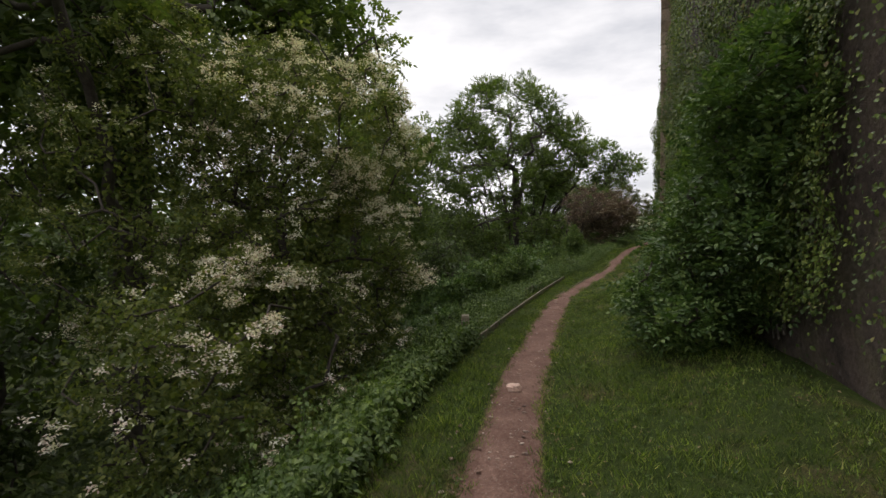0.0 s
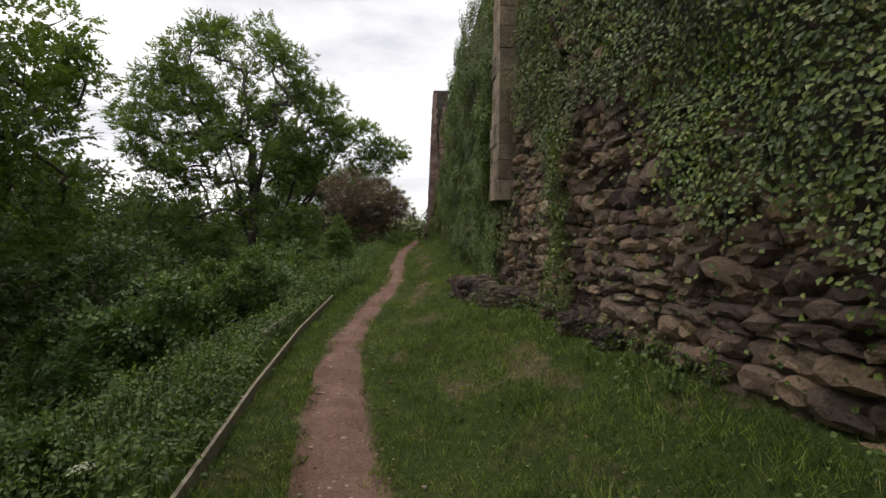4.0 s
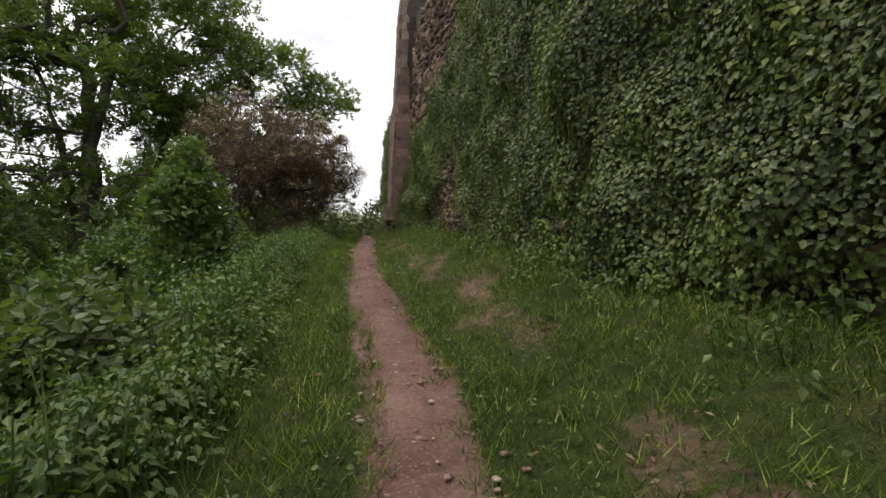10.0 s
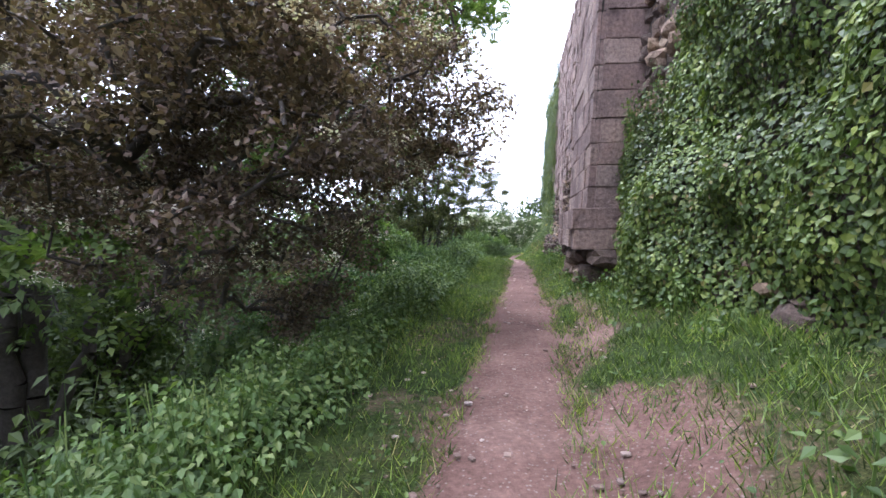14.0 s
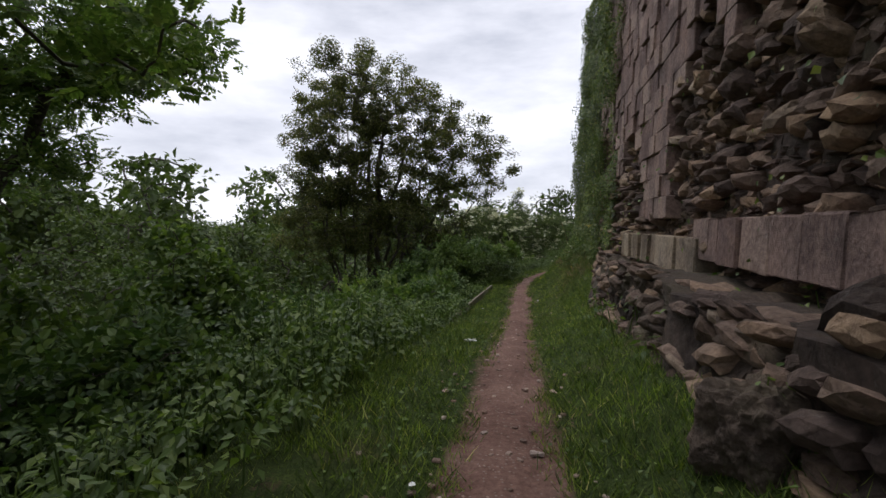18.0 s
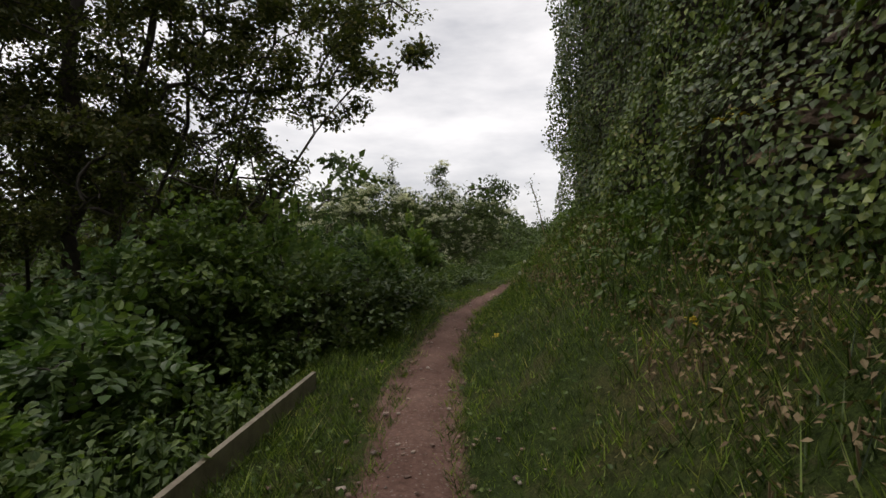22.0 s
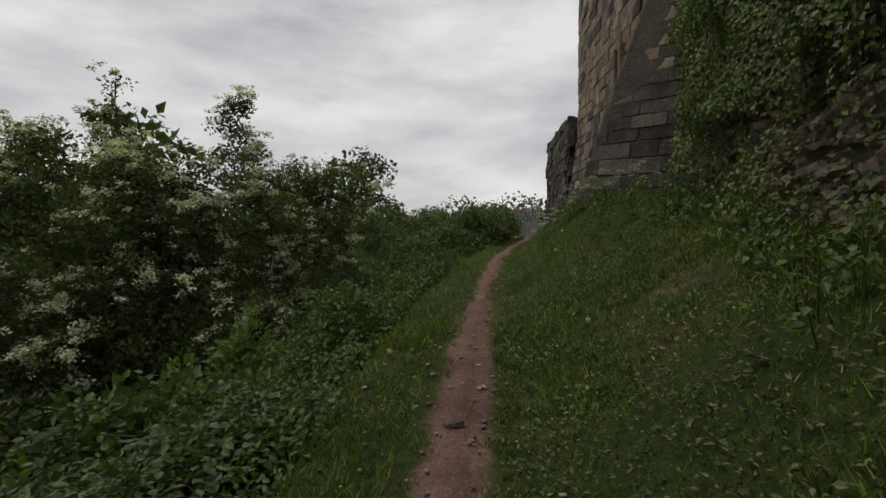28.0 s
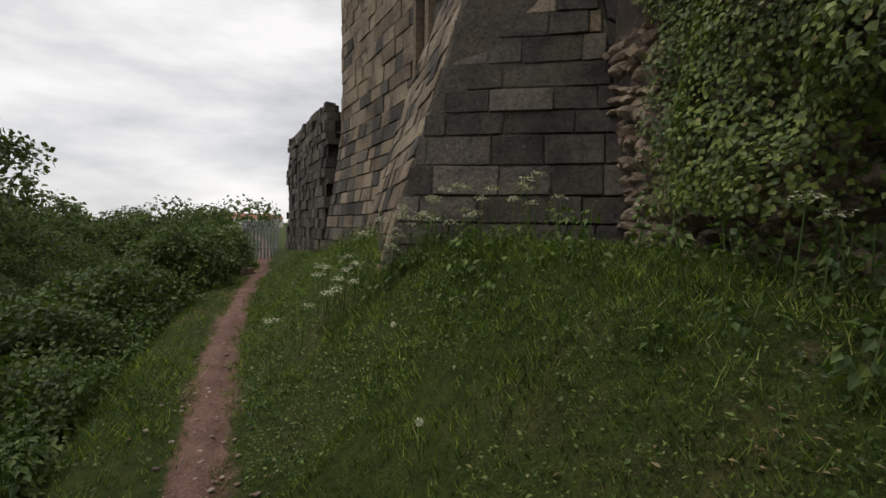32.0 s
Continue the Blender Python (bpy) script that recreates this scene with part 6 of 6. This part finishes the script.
def plants(name, label, mat, xs, ys, heights, per, leaf, rng, shape="kite", category="nettles", spread=0.16, stem_mat=None):
    """Upright leafy stems: each carries leaves in tiers, drooping outwards."""
    n = len(xs)
    z = ground_z(xs, ys)
    tot = n * per
    k = np.repeat(np.arange(n), per)
    u = rng.random(tot) ** 0.6
    a = rng.random(tot) * 6.283
    r = spread * (0.35 + 0.9 * rng.random(tot)) * (1.15 - 0.6 * u)
    dirs = np.stack([np.cos(a), np.sin(a), 0 * a], 1)
    leanv = rng.normal(size=(n, 2)) * 0.15
    at = np.stack([xs[k] + leanv[k, 0] * u * heights[k], ys[k] + leanv[k, 1] * u * heights[k], z[k] + heights[k] * (0.12 + 0.88 * u)], 1) + dirs * (r * 0.45)[:, None]
    nrm = np.array([0, 0, 1.0]) + dirs * 0.55 + 0.35 * rng.normal(size=(tot, 3))
    v, f = leaf_mesh(shape, at, nrm, dirs + (0, 0, -0.25), leaf[0] + (leaf[1] - leaf[0]) * rng.random(tot) * (1.15 - 0.5 * u))
    pieces = [(v, f)]
    s = np.stack([xs, ys, z - 0.03], 1)
    e = s + np.stack([leanv[:, 0] * heights, leanv[:, 1] * heights, heights], 1)
    sv = tubes(s, e, np.full(n, 0.006), np.full(n, 0.003), 3)
    v, f = joined(pieces + [sv])
    tagged(new(name, mesh_of(name, v, f, mat)), label=label, category=category, kind="stuff")


def build_undergrowth():
    rng = np.random.default_rng(90)

    def strip(n, y0, y1, d0, d1, seed, cut=0.0, bias=1.0):
        x, y, d = scatter(n, y0, y1, d0, d1, rng, bias)
        ok = fbm(x * 0.8, y * 0.8, seed) > cut
        return x[ok], y[ok], d[ok]

    ledge = lambda y: np.interp(y, LEDGE_Y, LEDGE_D)
    # nettles and brambles just below the verge
    x, y, d = strip(8200, -4, 78, -2.6, -0.85, 91, 0.3)
    hgt = np.interp(-d, [0.85, 1.15, 1.6, 2.6], [0.22, 0.5, 0.75, 0.95]) * (0.35 + 1.25 * fbm(x * 1.1, y * 1.1, 92))
    plants("nettles", "thick bank of green nettles and ground elder", M_WEED, x, y, hgt * np.where((y > 19) & (y < 33), 0.5, 1.0), 20, (0.03, 0.075), rng)
    # low leafy patch at the start and near the copper hawthorn
    x, y, d = strip(1500, -1.5, 5.5, -3.4, -1.0, 87, 0.25)
    plants("broad_weeds", "broad-leaved weeds spilling over the verge", M_WEED, x, y, np.interp(-d, [1.0, 1.5, 3.4], [0.2, 0.45, 0.6]) * (0.6 + 0.7 * rng.random(len(x))), 11, (0.05, 0.11), rng, "oval", "weeds", 0.2)
    x, y, d = strip(4200, 0, 8, -2.4, -0.95, 93, 0.25)
    plants("ground_elder", "low carpet of ground elder leaves", M_WEED, x, y, 0.15 + 0.3 * rng.random(len(x)), 11, (0.04, 0.085), rng, "oval", "weeds", 0.14)
    x, y, d = strip(4600, 19.5, 31, -2.8, -0.75, 94, 0.25)
    hh = np.interp(-d, [0.75, 1.0, 1.8], [0.15, 0.35, 0.5]) * (0.7 + 0.6 * rng.random(len(x)))
    plants("ground_elder", "low carpet of ground elder leaves", M_FRESH, x, y, hh * (0.12 + 1.7 * fbm(x * 2.0, y * 2.0, 99) ** 1.3), 15, (0.024, 0.056), rng, "kite", "weeds", 0.2)
    # taller scrub down the slope
    x, y, d = strip(6400, -4, 80, -8.5, -2.2, 95, 0.38)
    hgt = (0.6 + 1.1 * fbm(x * 0.5, y * 0.5, 96) * rng.random(len(x))) * np.where((y > 36) & (y < 53) & (d < -4), 0.6, 1.0)
    # the dark woodland leaves paint the hollow's shade into the scrub
    plants("scrub", "tangled brambles and scrub down the slope", M_WOODS_SHADED, x, y, hgt, 20, (0.06, 0.12), rng, "kite", "scrub", 0.3)
    x, y, d = strip(3200, -6, 84, -15, -7.5, 97, 0.35)
    plants("scrub", "tangled brambles and scrub in the hollow", M_WOODS_SHADED, x, y, 0.8 + 1.5 * rng.random(len(x)), 14, (0.16, 0.3), rng, "kite", "scrub", 0.5)
    # weeds along the foot of the wall
    y = np.concatenate([7 + 29 * rng.random(650), 36.5 + 21 * rng.random(560), 57 + 9 * rng.random(240)])
    x = wall_x(y) - 0.1 - 0.65 * rng.random(len(y)) ** 1.6
    ok = (fbm(x, y, 98) > 0.44) & (x > path_x(y) + 0.45) & ~((y > 45.5) & (y < 49.5))
    x, y = x[ok], y[ok]
    plants("wall_weeds", "nettles and dock along the foot of the wall", M_WEED, x, y, 0.1 + 0.25 * rng.random(len(x)), 12, (0.03, 0.07), rng, "kite", "weeds", 0.14)
    y = 49.2 + 5.2 * rng.random(300)
    x = wall_x(y) - 0.05 - 0.5 * rng.random(300) ** 1.6
    ok = fbm(x * 1.4, y * 1.4, 88) > 0.42
    plants("nettles", "young nettles under the ivy on the bank", M_WEED, x[ok], y[ok], 0.1 + 0.2 * rng.random(ok.sum()), 13, (0.03, 0.065), rng, "kite", "nettles", 0.15)
    # withered stems on the bank by the ivy corner
    y = 48.6 + 6 * rng.random(800)
    x = wall_x(y) - 0.15 - 0.7 * rng.random(800) ** 1.5
    plants("dead_stems", "withered brown stems and ivy litter on the bank", M_DRY, x, y, 0.03 + 0.07 * rng.random(800), 9, (0.015, 0.035), rng, "kite", "dead plants", 0.18)


def flower_heads(name, label, spots, mat, size, petals, rng, group, height, ball=False):
    """Single flowering stems, each a thing of its own: stem, head."""
    for x, y in spots:
        z = gz(x, y)
        h = height[0] + (height[1] - height[0]) * rng.random()
        root = thing(name, label, "flower", group)
        tip = np.array([x + rng.normal() * 0.04, y + rng.normal() * 0.04, z + h])
        part("stem", mesh_of("stem", *tubes([(x, y, z - 0.02)], [tip], np.array([0.005]), np.array([0.003]), 4), M_WEED), root)
        if ball:
            d = rand_dirs(petals)
            d /= np.linalg.norm(d, axis=1, keepdims=True)
            v, f = leaf_mesh("kite", tip + d * size * 0.5, d, rand_dirs(petals), np.full(petals, size * 0.55))
        else:
            a, r = rng.random(petals) * 6.283, size * np.sqrt(rng.random(petals))
            at = tip + np.stack([r * np.cos(a), r * np.sin(a), 0.03 * rng.random(petals) - 0.25 * r**2 / size], 1)
            v, f = leaf_mesh("kite", at, rng.normal(size=(petals, 3)) * 0.3 + (0, 0, 1), rng.normal(size=(petals, 3)), 0.012 + 0.014 * rng.random(petals))
        part("head", mesh_of("head", v, f, mat), root, kind="stuff")


def build_flowers():
    rng = np.random.default_rng(120)
    spots = [(8.55 + 0.75 * u - 0.2 * rng.random(), 63.75 - 1.1 * u - 0.2 * rng.random()) for u in (rng.random() ** 1.5 for _ in range(34))]
    spots += [(8.2 + 0.14 * rng.normal(), 64.0 + 0.16 * rng.normal()) for _ in range(16)]
    spots += [(8.1, 61.0), (8.3, 60.9)]
    flower_heads("cow_parsley", "white lacy cow parsley flowering on the bank", spots, M_WHITE, 0.055, 46, rng, "cow parsley", (0.25, 0.5))
    left = [(-3.1, 5.6), (-2.9, 6.3), (-2.5, 5.0), (-3.4, 7.4), (-2.8, 4.2), (-3.2, 8.3), (-2.4, 3.4), (-3.9, 8.8), (-2.7, 10.4)]
    flower_heads("cow_parsley", "white lacy cow parsley among the nettles", left, M_WHITE, 0.06, 46, rng, "cow parsley", (0.5, 0.85))
    clocks = [(3.54, 51.62), (3.67, 51.91), (3.61, 51.55), (3.83, 52.62), (3.4, 52.9), (3.5, 53.3), (5.5, 57.4), (6.6, 60.6), (7.4, 62.2), (6.0, 59.4), (7.9, 62.9)]
    flower_heads("dandelion_clock", "white dandelion seed head in the grass", clocks, M_WHITE, 0.028, 60, rng, "dandelion clocks", (0.14, 0.26), True)
    flower_heads("dandelion", "yellow dandelion flower in the short grass", [(2.95, 51.42), (0.55, 18.7), (0.85, 7.75), (1.35, 18.2), (3.35, 49.6), (4.9, 60.2)], M_YELLOW, 0.018, 26, rng, "dandelions", (0.03, 0.08))
    # yellow ragwort on the wall's foot
    flower_heads("ragwort", "yellow flowering ragwort at the foot of the ivy", [(3.72, 50.25), (3.78, 50.05), (3.7, 50.5), (3.82, 50.35), (3.75, 49.9)], M_YELLOW, 0.05, 30, rng, "ragwort", (0.45, 0.6))
    # slender flowering cane at the ivy corner
    cane = thing("cane", "slender weed stem standing up at the ivy corner", "weed")
    p = [np.array((4.02, 54.4, gz(4.02, 54.4)))]
    for k in range(6):
        p.append(p[-1] + (-0.02 - 0.006 * k, 0.0, 0.13))
    part("stem", mesh_of("stem", *tubes(p[:-1], p[1:], np.full(6, 0.008), np.full(6, 0.006), 5), M_DRY), cane)
    at = np.concatenate([q + rng.normal(size=(16, 3)) * 0.04 for q in p[2:]])
    part("leaves", mesh_of("leaves", *leaf_mesh("kite", at, rand_dirs(len(at), 0.5), rand_dirs(len(at)), np.full(len(at), 0.03)), M_WEED), cane, kind="stuff")


# ---------- edging boards, litter, stones ----------
def board(pts, label, high=0.2):
    """A retaining board on pegs, along the verge."""
    root = thing("edging_board", label, "edging board", "edging boards")
    for a, b in zip(pts[:-1], pts[1:]):
        a, b = np.array(a), np.array(b)
        n = 8
        ring = []
        for k in range(n + 1):
            q = a + (b - a) * k / n
            z = gz(*a) + (gz(*b) - gz(*a)) * k / n + 0.03
            w = (b - a) / np.linalg.norm(b - a)
            o = np.array([-w[1], w[0]]) * 0.014
            ring.append([(*(q + o), z - 0.2), (*(q - o), z - 0.2), (*(q - o), z + high - 0.18), (*(q + o), z + high - 0.18)])
        v = np.array(ring).reshape(-1, 3)
        f = []
        for k in range(n):
            for j in range(4):
                f.append((4 * k + j, 4 * k + (j + 1) % 4, 4 * k + 4 + (j + 1) % 4, 4 * k + 4 + j))
        f += [(0, 3, 2, 1), (4 * n, 4 * n + 1, 4 * n + 2, 4 * n + 3)]
        part("plank", mesh_of("plank", v, [np.array(f)], M_TIMBER), root)
        for u in (0.06, 0.94):
            q = a + (b - a) * u
            w = (b - a) / np.linalg.norm(b - a)
            q = q + np.array([-w[1], w[0]]) * 0.06
            v, f2 = boxes([(*q, gz(*q) - 0.14)], [(0.06, 0.06, 0.36)], np.array([0.2]), 0.15)
            part("peg", mesh_of("peg", v, f2, M_TIMBER), root)


def along(y, d):
    return (float(path_x(np.array(y))) + d, y)


def build_clutter():
    rng = np.random.default_rng(140)
    board([(-2.05, 7.9), (-2.2, 10.2), (-2.28, 12.5), (-2.25, 15.2), (-1.98, 17.8)], "long weathered timber edging board holding the path's verge", 0.26)
    board([(-2.62, 14.4), (-2.5, 16.6)], "lower weathered timber board half hidden in nettles", 0.42)
    board([(0.98, 46.4), (1.3, 48.7), (1.64, 51.05)], "weathered timber edging board beside the path", 0.26)
    post = thing("timber_post", "short weathered timber stump beside the board", "post", at=(0, 0, 0))
    x, y = -2.28, 7.95
    v, f = boxes([(x, y, gz(x, y) + 0.25)], [(0.13, 0.13, 0.62)], np.array([0.3]), 0.12)
    part("stump", mesh_of("stump", v, f, M_TIMBER), post)

    def lump(name, label, x, y, size, mat, category, sink=0.25, up=0.0, k=0, turn=0.0):
        bm = bmesh.new()
        bmesh.ops.create_icosphere(bm, subdivisions=5, radius=1.0)
        for q in bm.verts:
            p = q.co / (sum(abs(c) ** 4 for c in q.co) ** 0.25)
            o = Vector((k * 3.1, k * 1.7, 0))
            q.co = p * 0.5 * (1 + 0.3 * noise.noise(p * 1.3 + o) + 0.16 * noise.noise(p * 3.1 + o) + 0.09 * noise.noise(p * 7 + o) + 0.04 * noise.noise(p * 17 + o))
        me = bpy.data.meshes.new(name)
        bmesh.ops.triangulate(bm, faces=bm.faces[:])
        bm.transform(Matrix.Rotation(turn, 4, "Z") @ Matrix.Diagonal((*size, 1)))
        bm.to_mesh(me)
        bm.free()
        me.materials.append(mat)
        ob = new(name, me)
        ob.location = (x, y, gz(x, y) + size[2] * (0.5 - sink) + up)
        return tagged(ob, label=label, category=category)

    lump("stone", "pale pinkish stone lying on the path", -0.9, 5.46, (0.14, 0.1, 0.1), M_PINKSTONE, "stone", 0.15, k=1)
    lump("boulder", "dark fallen boulder by the foot of the wall", 1.05, 12.75, (0.42, 0.34, 0.3), M_FOOTING, "stone", 0.22, k=2)
    for k, (x, y, a, b, c) in enumerate(((1.15, 12.1, 0.36, 0.3, 0.26), (1.1, 13.6, 0.4, 0.3, 0.22), (2.3, 40.4, 0.26, 0.32, 0.3),
            (7.3, 59.4, 0.16, 0.13, 0.12))):
        lump("boulder", "tumbled rough stone at the foot of the wall", x, y, (a, b, c), M_FOOTING, "stone", 0.22, k=10 + k, turn=k)
    lump("stone", "reddish stone set in the path", 4.95, 59.0, (0.1, 0.07, 0.06), M_RUBBLE, "stone", 0.3, k=40)
    lump("stone", "dark stone at the path's edge", 11.5, 72.0, (0.3, 0.22, 0.22), M_RUBBLE, "stone", 0.3, k=41)

    def litter(x, y, r, mat, label, n=3):
        root = thing("litter", label, "litter", at=(0, 0, 0))
        for k in range(n):
            a = np.linspace(0, 6.283, 9)[:-1]
            q = np.linspace(0, 1, 4)[:, None]
            X = x + rng.normal() * r * 0.4 + r * q * np.cos(a) * (0.7 + 0.5 * rng.random(8))
            Y = y + rng.normal() * r * 0.4 + r * q * np.sin(a) * (0.7 + 0.5 * rng.random(8))
            Z = ground_z(X, Y) + 0.035 + r * 0.4 * rng.random(X.shape)
            X, Y, Z = (np.concatenate([m, m[:, :1]], 1) for m in (X, Y, Z))
            part("scrap", grid_mesh("scrap", X, Y, Z, mat, False), root)

    litter(1.32, 43.62, 0.05, M_PAPER, "crumpled white paper tissue in the grass", 4)
    litter(1.44, 47.75, 0.02, M_PAPER, "small scrap of white paper in the grass", 1)
    litter(2.51, 48.69, 0.025, M_PAPER, "small scrap of white paper in the grass", 1)
    litter(1.2, 40.5, 0.015, M_PAPER, "small scrap of white paper in the grass", 1)
    for x, y in ((-0.21, 7.03), (0.35, 20.9), (0.3, 20.7), (0.75, 21.2), (0.7, 18.9), (-1.0, 12.6), (5.76, 57.9), (0.9, 19.2), (-0.1, 17.2)):
        root = tagged(new("fallen_leaf", mesh_of("fallen_leaf", *leaf_mesh("oval", np.array([(x, y, gz(x, y) + 0.03)]), np.array([(0.2, 0.1, 1.0)]), np.array([rng.normal(size=3)]), np.array([0.09])), M_DRY)), label="withered brown leaf lying on the grass", category="leaf", group="fallen leaves")
    # grit and pebbles on the path
    n = 5200
    y = -2 + 78 * rng.random(n)
    d = 0.23 * rng.normal(size=n) * np.interp(y, [28, 31, 35], [1, 2.0, 1])
    x = path_x(y) + d
    s = 0.006 + 0.022 * rng.random(n) ** 3
    v, f = boxes(np.stack([x, y, ground_z(x, y) + 0.013 + s * 0.02], 1), np.stack([s * 1.4, s, s * 0.5], 1), rng.random(n) * 3.14, 0.35)
    tagged(new("pebbles", mesh_of("pebbles", v, f, M_GRIT)), label="grit and small pebbles strewn on the path", category="pebbles", kind="stuff")


def seat_things():
    """Move each empty to the base of its parts."""
    bpy.context.view_layer.update()
    for ob in list(scene.objects):
        if ob.type == "EMPTY" and ob.parent is None and ob.location.length < 1e-6 and ob.children:
            lo, hi = Vector((1e9, 1e9, 1e9)), Vector((-1e9, -1e9, -1e9))
            for c in ob.children:
                for q in c.bound_box:
                    p = c.matrix_basis @ Vector(q)
                    lo, hi = Vector(map(min, lo, p)), Vector(map(max, hi, p))
            base = Vector(((lo.x + hi.x) / 2, (lo.y + hi.y) / 2, lo.z))
            ob.location = base
            for c in ob.children:
                c.location = c.location - base


build_ground()
build_path()
build_trees()
build_shrubs()
build_woods()
build_grass()
build_undergrowth()
build_flowers()
build_clutter()
build_tower()
build_walls()
seat_things()
